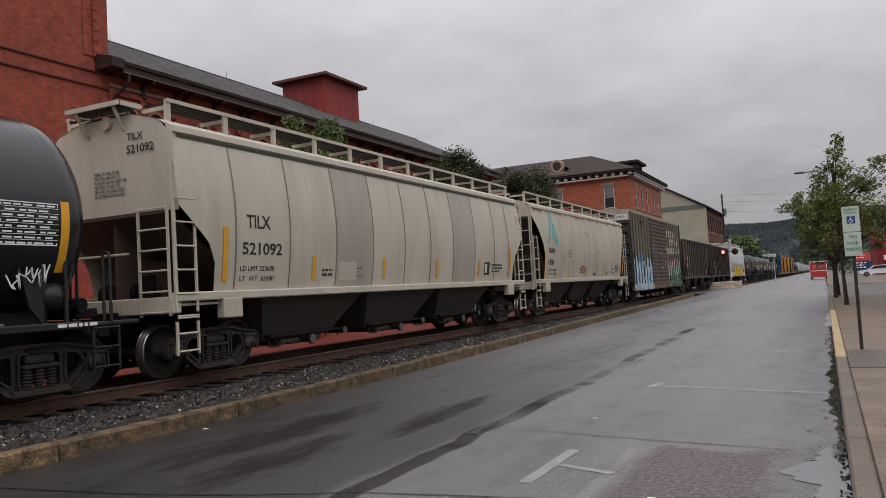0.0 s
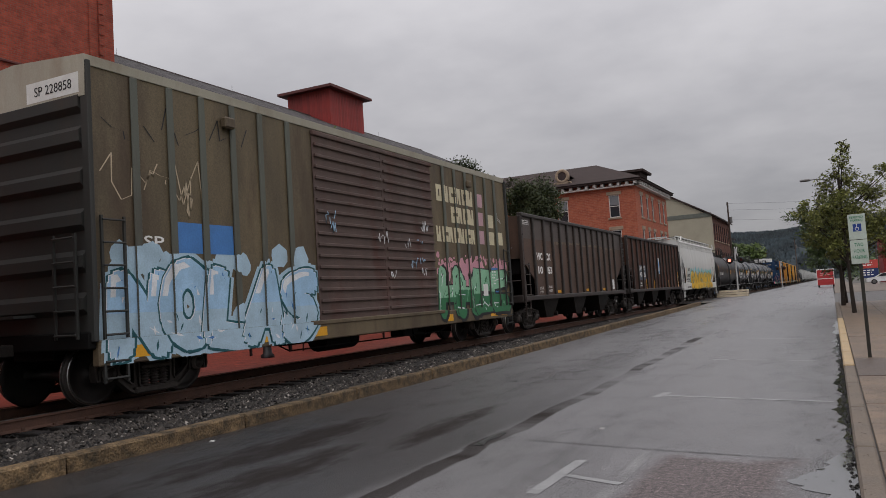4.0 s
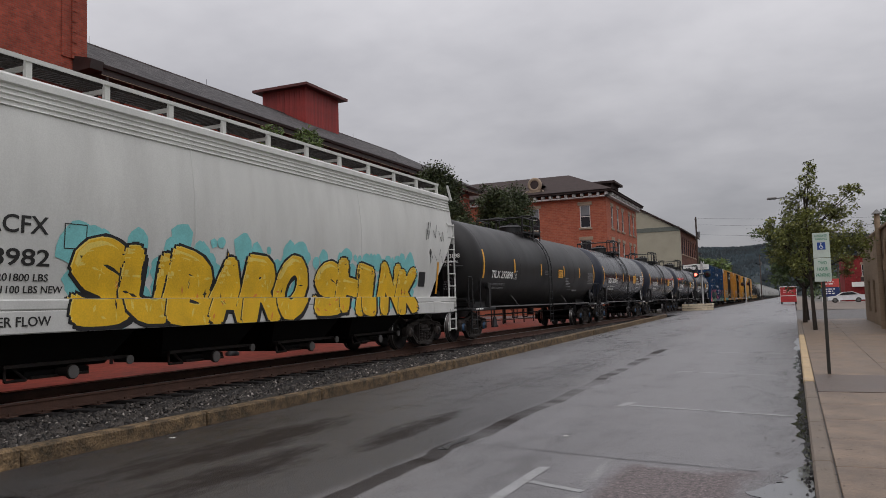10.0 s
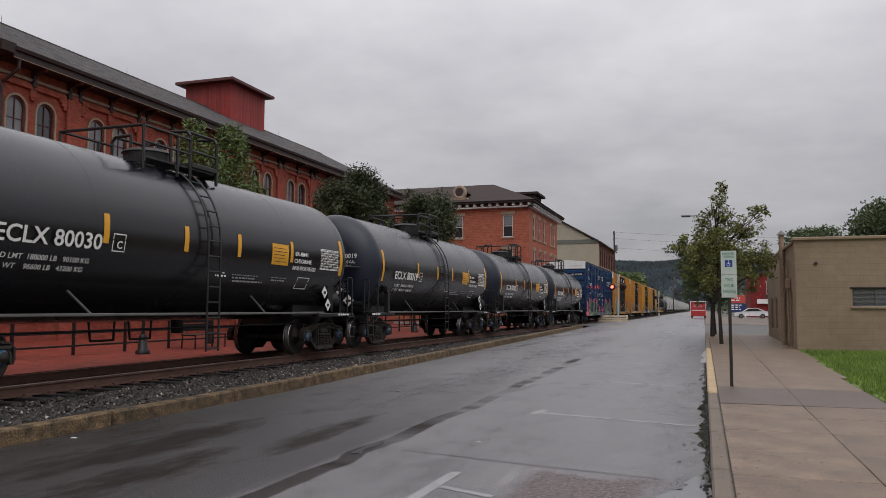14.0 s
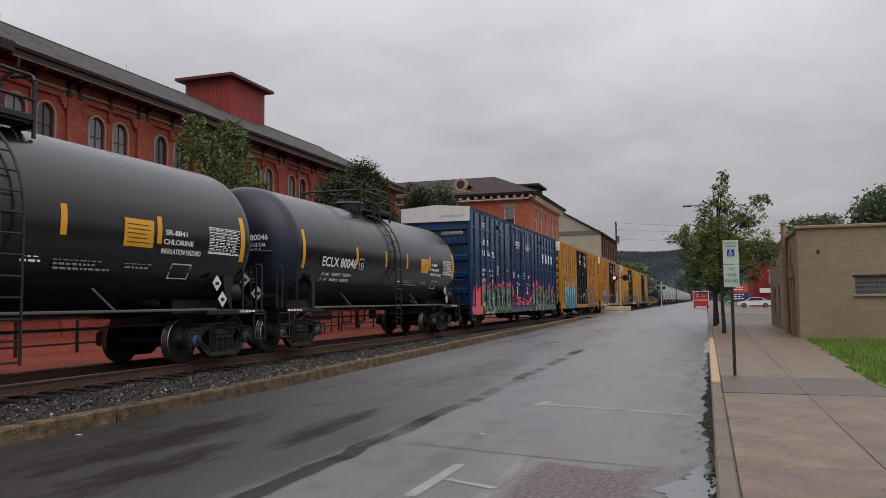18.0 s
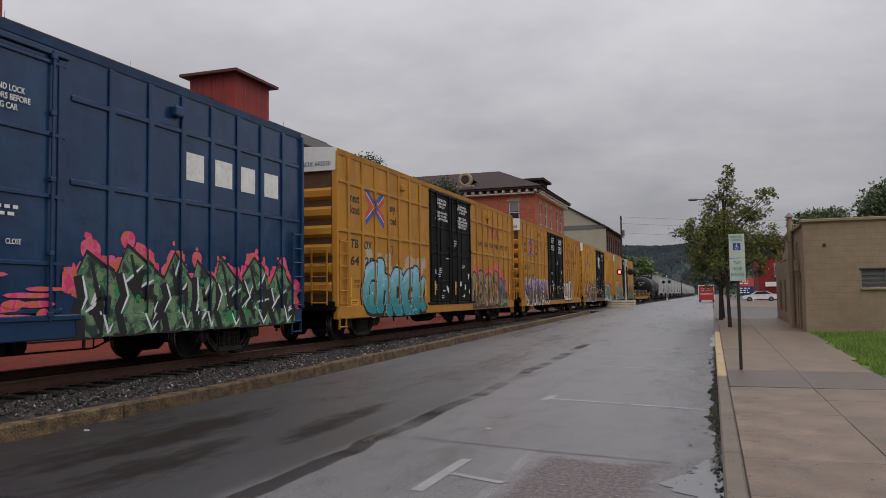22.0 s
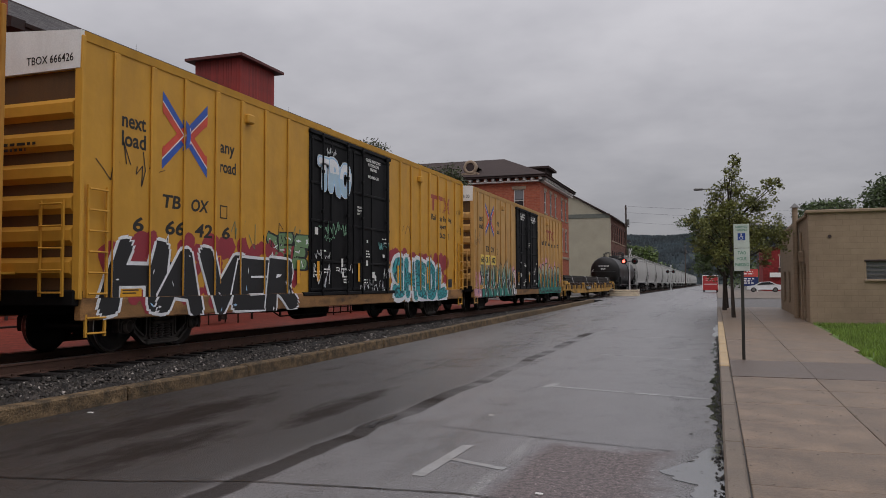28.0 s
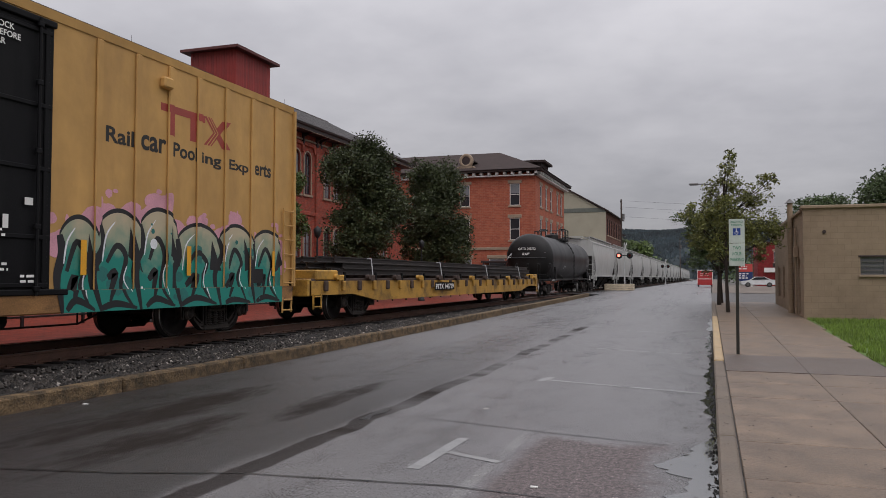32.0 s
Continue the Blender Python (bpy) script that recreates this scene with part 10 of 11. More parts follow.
            tag_lines(c, 9.0, 4.0, 0.45, P["black"], 78, 1.503, 18)
            tag_lines(c, 8.98, 3.25, 0.55, P["black"], 79, 1.503, 18)
            tag_lines(c, 3.55, 2.75, 0.6, P["black"], 178, 1.503, 9)
            front = [(1.565, -9, 9)]
            piece(c, "TRO", -2.0, -0.25, 3.5, 4.45, [P["ice"], P["white"], P["pale_blue"], P["ice"], P["white"], P["white"], P["pale_blue"]], 79, front, 0.05, 0, rim=0.02, line=0.045, shine=False, label="pale blue sprayed letters")
            for k, (yy, zz, sz, ink) in enumerate(((-2.0, 2.62, 0.34, "mint"), (-1.3, 2.6, 0.4, "mint"), (-1.7, 2.35, 0.22, "mint"), (-1.6, 4.55, 0.25, "white"), (-2.3, 1.35, 0.7, "white"),
                                                   (-2.2, 1.9, 0.3, "white"), (-0.9, 1.6, 0.3, "white"), (0.4, 1.15, 0.35, "white"), (1.2, 1.1, 0.4, "white"), (1.6, 2.3, 0.25, "cyan"), (2.0, 1.5, 0.4, "white"))):
                tag_lines(c, yy, zz, sz, P[ink], 80 + k, 1.57, 18)
        else:
            mural(c, -9.5, -8.5, 0.62, 1.6, [P["mist_pink"], P["mist_pink"], P["mist_pink"], P["white"], P["lilac"], P["rose"]], 85, pl, 2, mist=24, bubbles=6, solid=0.0)
            mural(c, -8.5, -3.1, 0.62, 2.4, [P["sand"], P["black"], GREEN_FADE, P["white"], P["deep"], P["sand"]], 81, pl, 6, True, 14, 6, label="green and sand sprayed letters with black shadows")
            mural(c, -3.15, -2.5, 0.66, 2.2, [P["mist_pink"], P["black"], P["white"], P["white"], P["mist_pink"], P["white"]], 84, pl, 1, True, 20, 0)
            mural(c, 2.7, 9.1, 0.62, 2.4, [P["mist_pink"], P["black"], GREEN_FADE, P["white"], P["deep"], P["deep"]], 82, pl, 6, False, 110, 8, 0.15, label="green and sand sprayed letters with black shadows")
            for ya, yb in ((-8.52, -7.95), (-7.8, -7.12), (-6.95, -5.95)):
                plate(c, "paint_patch", ya, 2.0, yb, 2.42, P["lemon"], 1.515)
            tag_lines(c, -9.45, 3.1, 0.9, P["black"], 83, 1.556, 10)


def blue_car():
    doors = (-2.5, -0.2, 2.45)
    ribs = [-8.93, -7.99, -7.15, -6.35, -5.47, -4.58, -3.65, 3.4, 4.35, 5.25, 6.15, 7.05, 7.95, 8.85]
    h = 9.65
    c = box_car("deep blue box car with pink and green spraying", 195.85, h, blue_paint, blue_paint, blue_paint, 7.3, ribs, (4.34, 3.03), doors, (1.6, 2.3, 3.0, 3.7, 4.3), end_top=white_panel, recess_mat=blue_shaded_grime)
    for text, y, z, w in (("LR", -7.8, 3.68, 0.52), ("S", -6.95, 3.68, 0.22), ("13", -7.78, 3.2, 0.45), ("76", -6.98, 3.2, 0.5), ("72", -6.15, 3.2, 0.5)):
        on_side(c, text, y, z, w, 0.25, pale_text, 1.503, 0.012)
    on_end(c, "LRS 137672", 0.3, 4.0, 0.95, 0.14, pale_text, -h - 0.115, 0.008)
    on_end(c, "EXCESS HEIGHT CAR", 0.25, 4.74, 1.05, 0.085, faint_text, -h - 0.094)
    # four white blocks stand for the owner's name
    for y, w in ((5.35, 0.55), (6.25, 0.6), (7.15, 0.55), (8.05, 0.6)):
        s = Shape().box(1.502, y, 3.45, 1.506, y + w, 3.98)
        part("white_block", s, pale_text, c)
    bars(c, -7.8, 4.62, 0.7, 3, 0.08, pale_text, 1.503, 90)
    for k, (a, b) in enumerate((("LD LMT", "205600"), ("LT WT", "80400"), ("CU FT", "7500"))):
        on_side(c, a, -7.85, 2.5 - 0.21 * k, 0.1 * len(a), 0.12, pale_text, 1.503, 0.008)
        on_side(c, b, -6.2 - 0.1 * len(b) + 0.2, 2.5 - 0.21 * k, 0.1 * len(b), 0.12, pale_text, 1.503, 0.008)
    on_side(c, "70K", -3.35, 2.62, 0.3, 0.12, pale_text, 1.503, 0.008)
    on_side(c, "PLATE", -5.2, 2.72, 0.26, 0.08, pale_text, 1.503, 0.006)
    on_side(c, "F", -5.13, 2.48, 0.12, 0.18, pale_text, 1.503, 0.012)
    s = Shape()
    for ya, za, yb, zb in ((-5.3, 2.42, -5.28, 2.86), (-4.88, 2.42, -4.86, 2.86), (-5.28, 2.42, -4.88, 2.44), (-5.28, 2.84, -4.88, 2.86)):
        s.box(1.502, ya, za, 1.505, yb, zb)
    part("stencil_frame", s, pale_text, c)
    for y in (-1.75, 0.65):
        for n, text in enumerate(("CLOSE AND LOCK", "BOTH DOORS BEFORE", "MOVING CAR")):
            w = 0.062 * len(text)
            on_side(c, text, y + 0.55 - w / 2, 4.16 - 0.13 * n, w, 0.09, pale_text, 1.566, 0.012)
        bars(c, y - 0.5, 2.62, 0.42, 4, 0.09, pale_text, 1.566, 93)
        bars(c, y + 0.55, 2.5, 0.4, 2, 0.1, pale_text, 1.566, 94)
        on_side(c, "OPEN", y + 0.25, 2.05, 0.22, 0.08, pale_text, 1.566, 0.006)
        on_side(c, "CLOSE", y + 0.7, 2.0, 0.26, 0.08, pale_text, 1.566, 0.006)
        plate(c, "notice", y + 0.3, 1.55, y + 0.46, 1.78, white, 1.566)
        on_side(c, "ASD", y + 0.24, 1.82, 0.26, 0.12, pale_text, 1.566, 0.012)
    on_side(c, "2 INCH HEAD COMP. SHOES", -7.4, 0.65, 1.5, 0.075, pale_text, 1.566, 0.006)
    pl = post_planes(h, ribs) + [(1.56, doors[0], doors[2], 0.97, 6)]
    camo = clouded("camouflage_green_spray", ((0.02, 0.045, 0.03), (0.07, 0.12, 0.07), (0.15, 0.22, 0.14), (0.012, 0.2, 0.06), (0.19, 0.27, 0.15)))
    hot = clouded("hot_pink_spray", ((0.75, 0.06, 0.16), (0.8, 0.12, 0.25), (0.7, 0.14, 0.08)))
    g = [hot, P["black"], camo, P["white"], P["leaf"], P["sage"]]
    mural(c, -9.5, -7.7, 0.62, 1.75, [hot, hot, hot, P["orange"], P["orange"], P["pink"]], 95, pl, 2, mist=40, bubbles=6)
    mural(c, -7.9, -2.3, 0.62, 2.05, g, 96, pl, 5, mist=150, bubbles=46, label="camouflage green sprayed letters with a pink halo")
    rnd, smears = random.Random(97), []
    for _ in range(46):
        y, z, w, hh = rnd.uniform(-2.1, 2.1), 0.98 + 0.62 * rnd.random() ** 1.8, rnd.uniform(0.1, 0.45), rnd.uniform(0.02, 0.07)
        if rnd.random() < 0.35:
            w, hh = rnd.uniform(0.05, 0.13), rnd.uniform(0.05, 0.13)
        smears.append((rnd.choice((0, 0, 0, 1)), 0, [(y + w * math.cos(6.283 * i / 10), z + hh * rnd.uniform(0.7, 1.2) * math.sin(6.283 * i / 10)) for i in range(10)]))
    painted(c, smears, [hot, P["pink"]], [(1.556, doors[0], doors[2], 0.97, 2)], "graffiti", "hot pink sprayed smears")
    mural(c, 2.7, 9.3, 0.62, 2.1, g, 98, pl, 7, True, 170, 14, label="camouflage green sprayed letters with a pink halo")
    plate(c, "reflective_strip", -8.0, 0.98, -7.5, 1.15, yellow_tape, 1.553)
    return c


def olive_car():
    body = worn("weathered_olive_grey_paint", (0.125, 0.094, 0.054), 0.65, (0.045, 0.022, 0.014), 0.8, 1.0, (1, 1, 0.25), 0.3)
    roof = worn("pale_weathered_roof_paint", (0.4, 0.37, 0.3), 0.6, (0.2, 0.12, 0.06), 0.4)
    end_dark = worn("dark_grey_end_paint", (0.03, 0.031, 0.029), 0.7, (0.05, 0.035, 0.024), 0.5)
    rusty = worn("rusty_door_paint", (0.1, 0.065, 0.055), 0.7, (0.08, 0.024, 0.016), 0.85, 1.3, (1, 1, 0.3), 0.25)
    doors = (-2.58, 0.15, 2.7)
    ribs = [-7.1, -6.38, -5.67, -4.92, -4.17, -3.35, 3.45, 4.18, 4.9, 5.6, 6.33, 7.06]
    h = 7.9
    c = box_car("weathered olive box car with rusty ribbed doors", 50.2, h, body, roof, rusty, 6.5, ribs, (), doors, (1.5, 2.1, 2.7, 3.3, 3.9, 4.4), top=5.08, low=0.6,
                door_ribs=tuple(1.15 + 0.23 * i for i in range(16)), corrugated_doors=True, end_top=roof, ends=end_dark, recess_mat=end_dark, posts=worn("grey_green_post_paint", (0.1, 0.105, 0.085), 0.6, (0.05, 0.035, 0.025), 0.5))
    cream = paint("cream_lettering_paint", (0.6, 0.53, 0.36))
    rnd = random.Random(3)
    # the owner's name, three rows, as plain cream blocks
    polys = []
    for z, y0, n, hh in ((3.93, 3.0, 6, 0.45), (3.38, 3.85, 4, 0.45), (2.82, 2.85, 7, 0.42)):
        w = (5.42 - y0) / n
        for i in range(n):
            y = y0 + w * i
            d = rnd.uniform(0.0, 0.04)
            polys.append((0, 0, [(y + 0.03 + d, z), (y + w - 0.04, z), (y + w - 0.04 - d, z + hh), (y + 0.03, z + hh)]))
            cut = (i * 5 + n) % 4
            if cut == 0:
                polys.append((1, 1, [(y + w * 0.42, z + hh * 0.4), (y + w - 0.03, z + hh * 0.4), (y + w - 0.03, z + hh * 0.62), (y + w * 0.42, z + hh * 0.62)]))
            elif cut == 1:
                polys.append((1, 1, [(y + w * 0.4, z - 0.01), (y + w * 0.6, z - 0.01), (y + w * 0.52, z + hh * 0.45), (y + w * 0.46, z + hh * 0.45)]))
            elif cut == 2:
                polys.append((1, 1, [(y + w * 0.4, z + hh * 0.3), (y + w * 0.58, z + hh * 0.3), (y + w * 0.58, z + hh * 0.72), (y + w * 0.4, z + hh * 0.72)]))
            else:
                polys.append((1, 1, [(y + w * 0.44, z + hh * 0.45), (y + w * 0.54, z + hh * 0.45), (y + w * 0.6, z + hh + 0.01), (y + w * 0.36, z + hh + 0.01)]))
    painted(c, polys, [cream, body], post_planes(h, ribs), "owner_name", "faded cream block lettering")
    lilac = paint("dusty_pink_paint", (0.5, 0.3, 0.34))
    for y, z, m in ((5.68, 3.96, lilac), (5.68, 3.4, lilac), (5.68, 2.85, lilac), (6.45, 3.38, cream), (6.45, 2.85, cream), (7.15, 2.87, cream)):
        plate(c, "colour_square", y, z, y + 0.42, z + 0.4, m, 1.502)
    on_side(c, "SP", -6.98, 2.32, 0.4, 0.18, pale_text, 1.502, 0.01)
    plate(c, "paint_patch", -6.3, 2.25, -5.75, 2.75, P["blue"], 1.502)
    plate(c, "paint_patch", -5.58, 2.25, -5.0, 2.75, P["blue"], 1.502)
    part("end_number_patch", Shape().box(0.3, -h - 0.094, 4.52, 1.42, -h - 0.0895, 4.82), white, c)
    on_end(c, "SP 228858", 0.48, 4.6, 0.8, 0.14, dark_text, -h - 0.098)
    pl = post_planes(h, ribs)
    piece(c, "NOLAS", -7.6, -2.75, 0.62, 2.15, [P["ice"], P["ice"], P["ink"], P["ice"], P["pale_blue"], P["white"], P["blue"]], 101, pl, 0.11, 60, line=0.05, rim=0.07, lean=0.1, over=0.25, licks=12, spikes=1, label="pale blue sprayed letters outlined in dark blue")
    spray(c, 2.85, 7.5, 0.62, 2.2, [P["mist_pink"], P["black"], P["green"], P["mint"], P["white"]], 102, 4, pl, label="green sprayed block shapes with pink edge")
    plate(c, "paint_patch", 6.42, 0.85, 6.98, 2.15, P["blue"], 1.504)
    bars(c, 6.5, 2.0, 0.3, 5, 0.09, pale_text, 1.509, 103)
    plate(c, "data_plate", 5.7, 1.3, 6.1, 1.65, white, 1.515)
    for y in (-7.3, -4.5, -2.9, 3.0, 6.1, 6.9):
        plate(c, "reflective_strip", y, 0.68, y + 0.5, 0.86, yellow_tape, 1.557)
    tag_lines(c, -7.75, 3.4, 0.8, P["sand"], 104, 1.503, 16)
    tag_lines(c, -7.7, 4.2, 0.8, P["black"], 105, 1.503, 16)
    tag_lines(c, -6.95, 3.2, 0.8, P["sand"], 106, 1.503, 14)
    tag_lines(c, 7.1, 3.7, 0.4, P["white"], 107, 1.503, 8)
    for n in range(10):
        tag_lines(c, rnd.uniform(-2.4, 2.2), rnd.uniform(1.2, 3.4), 0.35, P["white"] if n % 2 else P["pale_blue"], 110 + n, 1.578, 7)
    return c


# ---------------------------------------------------------------- train: tank car
tank_black = material("black_tank_paint", (0.004, 0.0045, 0.0075), 0.24, 0, 0.2, 1.2, 30, 0.02, (0.012, 0.0125, 0.016), 0.45, 1.3, spec=0.62, streak=(1, 1, 0.3))
tank_dull = material("dull_black_tank_paint", (0.0095, 0.0088, 0.0085), 0.45, 0, 0.25, 1.2, 30, 0.03, (0.028, 0.023, 0.02), 0.5, 1.2, spec=0.36, streak=(1, 1, 0.3))
tank_navy = material("blue_black_tank_head_paint", (0.008, 0.012, 0.025), 0.4, 0, 0.15, 1.2, 30, 0.02)


def tank_car(label, q, h, R, zc, truck, mark="", dull=False, navy=False, cap="grey", shell=None, dome_y=-0.3, strips=(), print_rows=(), data=None, notice=None, placard=False, clamp=True):
    """shell: where the straight part begins and ends; strips: (y, z, z, width)."""
    c = car_at("tank_car", label, q)
    mat = tank_dull if dull else tank_black
    ya, yb = shell or (-h + 0.6, h - 0.6)
    s = Shape()
    s.turned([(ya + (yb - ya) * f, R) for f in (0, 0.25, 0.5, 0.75, 1)], "y", 56, (0, 0, zc))
    part("tank_shell", s, mat, c)
    for f in (0.012, 0.25, 0.5, 0.75, 0.988):
        y = ya + (yb - ya) * f
        part("weld_band", Shape().turned([(y - 0.02, R + 0.001), (y, R + 0.005), (y + 0.02, R + 0.001)], "y", 56, (0, 0, zc)), mat, c)
    for k, y0 in ((-1, ya), (1, yb)):
        rows = [(y0 + k * 0.62 * math.sin(a), R * max(0.0, math.cos(a)) ** 0.6) for a in [math.pi / 2 * i / 12 for i in range(13)]]
        part("tank_head", Shape().turned(rows, "y", 56, (0, 0, zc)), tank_navy if navy and k < 0 else mat, c)
        e = y0 + k * 0.62
        out = k * (h + 0.5)
        # end platform with sill step
        s = Shape()
        s.cbox(-1.5, min(e - k * 0.5, out), 0.98, 1.5, max(e - k * 0.5, out), 1.05, 0.02)
        s.box(-0.4, min(e - k * 2.4, out), 0.75, 0.4, max(e - k * 2.4, out), 1.0)
        s.cbox(1.3, min(e - k * 1.9, e - k * 0.4), 0.96, 1.52, max(e - k * 1.9, e - k * 0.4), 1.07, 0.02)
        part("end_platform", s, black, c)
        s = Shape()
        for i in range(9):
            s.box(-1.46, out - k * 0.08 - k * i * 0.05 - 0.012, 1.05, 1.46, out - k * 0.08 - k * i * 0.05 + 0.012, 1.075)
        part("grating", s, under, c)
        yr = e + k * 0.1
        rail = Shape()
        rail.bar([(1.47, y0 + k * 0.0, 1.05), (1.47, y0, 2.28), (1.44, y0 + k * 0.06, 2.37), (1.36, y0 + k * 0.2, 2.41), (0.9, yr, 2.41), (-0.9, yr, 2.41), (-1.36, y0 + k * 0.2, 2.41), (-1.44, y0 + k * 0.06, 2.37), (-1.47, y0, 2.28), (-1.47, y0, 1.05)], 0.03, 8)
        part("end_handrail", rail, black, c)
        for x in (1.42, 0.72, 0.02, -0.7, -1.42):
            u = Shape().bar([(x - 0.07, yr, 1.04), (x - 0.07, yr, 1.98), (x - 0.05, yr, 2.04), (x + 0.05, yr, 2.04), (x + 0.07, yr, 1.98), (x + 0.07, yr, 1.04)], 0.024)
            part("grab_post", u, black, c)
        ladder(c, "step", e - 0.22, e + 0.22, 0.35, 1.02, 1.49, black, 3)
        # jacking bracket and saddle
        j = e - k * 1.25
        if k < 0:
            part("jacking_bracket", Shape().prism([(j, 1.05), (j - k * 0.16, 1.05), (j - k * 0.16, 1.85), (j + k * 0.1, 1.85), (j + k * 0.1, 1.74), (j, 1.66)], 1.42, 1.54, "x"), black, c)
        part("saddle", Shape().prism([(e - k * 2.3, 1.0), (e - k * 0.55, 1.0), (e - k * 0.55, zc - R * 0.6), (e - k * 2.3, zc - R * 0.6)], -0.98, 0.98, "x"), black, c)
        gear = Shape().cyl((0.35, e - k * 0.15, 1.3), (1.2, e - k * 0.15, 1.3), 0.1, 10)
        gear.cbox(0.7, min(e, e - k * 0.35), 1.1, 1.35, max(e, e - k * 0.35), 1.24, 0.02)
        gear.cyl((1.1, e - k * 0.3, 1.25), (1.38, e - k * 0.3, 1.25), 0.07, 10)
        part("valve_gear", gear, under, c)
        bogie(c, k * truck, cap)
        # print on the sill
        b = Shape()
        w = random.Random(int(q) + k)
        yy = e - k * 0.45 - 0.35
        for _ in range(5):
            d = w.uniform(0.05, 0.14)
            b.box(1.521, yy, 1.0, 1.524, yy + d, 1.045)
            yy += d + 0.03
        part("small_print", b, pale_text, c, fix=False)
    for k in (-1, 1):
        part("side_bar", Shape().cbox(min(k * 1.42, k * 1.47), ya + 0.9, 1.05, max(k * 1.42, k * 1.47), yb - 0.9, 1.1, 0.01), faint_steel, c)
    for y in (ya + (yb - ya) * 0.225, ya + (yb - ya) * 0.66):
        part("bracket", Shape().bar([(1.45, y + 0.35, 1.09), (R * 0.82, y, zc - R * 0.66)], 0.02), faint_steel, c)
    if clamp:
        s = Shape()
        for y in (ya + (yb - ya) * 0.3, ya + (yb - ya) * 0.38):
            s.bar([(0.9, y, 0.95), (0.9, y + 0.05, 0.62), (0.9, y + 0.6, 0.62), (0.9, y + 0.62, 0.95)], 0.02)
        s.cyl((0.7, -0.1, 0.95), (0.7, -0.1, 0.68), 0.12, 10)
        s.bar([(1.0, ya + 1.6, 0.8), (1.0, yb - 1.6, 0.8)], 0.018)
        part("brake_pipe", s, under, c)
    # top fittings: dome box, platform with railings, ladder
    top = zc + R
    part("dome", Shape().cyl((0, dome_y, top - 0.12), (0, dome_y, top + 0.26), 0.46, 22), black, c)
    part("dome_lid", Shape().cyl((0, dome_y, top + 0.26), (0, dome_y, top + 0.33), 0.5, 22, 0.42), black, c)
    for dy, dx in ((-0.2, 0.12), (0.18, -0.1), (0.1, 0.24)):
        part("valve", Shape().cyl((dx, dome_y + dy, top + 0.3), (dx, dome_y + dy, top + 0.44), 0.07, 10), black, c)
    s = Shape()
    for k in (-1, 1):
        for i in range(5):
            s.box(k * 0.58 + k * i * 0.09 - 0.03, dome_y - 1.3, top - 0.08, k * 0.58 + k * i * 0.09 + 0.03, dome_y + 1.0, top - 0.04)
        for y in (-1.3, -0.4, 0.98):
            s.box(min(k * 0.5, k * 1.0), dome_y + y, top - 0.16, max(k * 0.5, k * 1.0), dome_y + y + 0.05, top - 0.08)
    part("walkway", s, black, c)
    # long low rails, and a taller looped guard round the head of the ladder
    for k in (-1, 1):
        s = Shape()
        for y in (-1.3, -0.3):
            s.cyl((k * 0.98, dome_y + y, top - 0.3), (k * 0.98, dome_y + y, top + 0.52), 0.03, 6)
        s.bar([(k * 0.98, dome_y - 1.3, top + 0.52), (k * 0.98, dome_y + 0.1, top + 0.52)], 0.03)
        s.bar([(k * 0.98, dome_y - 1.3, top + 0.22), (k * 0.98, dome_y + 0.1, top + 0.22)], 0.026)
        part("railing", s, black, c)
        s = Shape()
        for y in (0.1, 1.0):
            s.bar([(k * 0.98, dome_y + y, top - 0.3), (k * 0.98, dome_y + y, top + 0.6), (k * 0.9, dome_y + y, top + 0.7), (k * 0.5, dome_y + y, top + 0.72)], 0.034, 7)
        s.bar([(k * 0.9, dome_y + 0.1, top + 0.7), (k * 0.9, dome_y + 1.0, top + 0.7)], 0.034, 7)
        s.bar([(k * 0.98, dome_y + 0.1, top + 0.3), (k * 0.98, dome_y + 1.0, top + 0.3)], 0.028, 7)
        s.bar([(k * 0.5, dome_y + 0.1, top - 0.05), (k * 0.5, dome_y + 0.1, top + 0.72)], 0.03, 7)
        part("ladder_guard", s, black, c)
    part("end_rail", Shape().bar([(-0.98, dome_y - 1.3, top + 0.52), (0.98, dome_y - 1.3, top + 0.52)], 0.03), black, c)
    part("toe_plate", Shape().cbox(0.5, dome_y + 0.12, top - 0.04, 1.02, dome_y + 0.98, top + 0.06, 0.01), black, c)
    s = Shape()
    xl = R + 0.1
    for dy in (-0.2, 0.2):
        pts = [(xl, dome_y + dy, 0.35), (xl, dome_y + dy, zc - 0.1)]
        pts += [(xl * math.cos(a), dome_y + dy, zc + xl * math.sin(a)) for a in [0.05 + 0.15 * i for i in range(7)]]
        s.bar(pts, 0.022)
    for i in range(13):
        z = 0.4 + i * 0.3
        if z < zc:
            x = xl
        else:
            a = min(1.0, (z - zc) / xl)
            x = xl * math.sqrt(1 - a * a)
        if z < zc + R * 0.93:
            s.cyl((x, dome_y - 0.2, z), (x, dome_y + 0.2, z), 0.018, 6)
    part("ladder", s, black, c)

    def side_x(z, lift=0.0):
        return math.sqrt(max(0.0, (R + lift) ** 2 - (z - zc) ** 2))

    def strip(y, z0, z1, w, m, name, lift=0.006):
        t = Shape()
        zs = [z0 + (z1 - z0) * i / 6 for i in range(7)]
        t.loft([[(side_x(z, lift), yy, z) for yy in (y, y + w)] for z in zs], cap=False, closed=False)
        return part(name, t, m, c)
    for y, z0, z1, w in strips:
        strip(y, z0, z1, w, yellow_tape, "reflective_strip")

    def letters(text, y, z, w, hh, m, bold=0.01):
        tilt = math.degrees(math.asin(max(-1, min(1, (z + hh / 2 - zc) / R))))
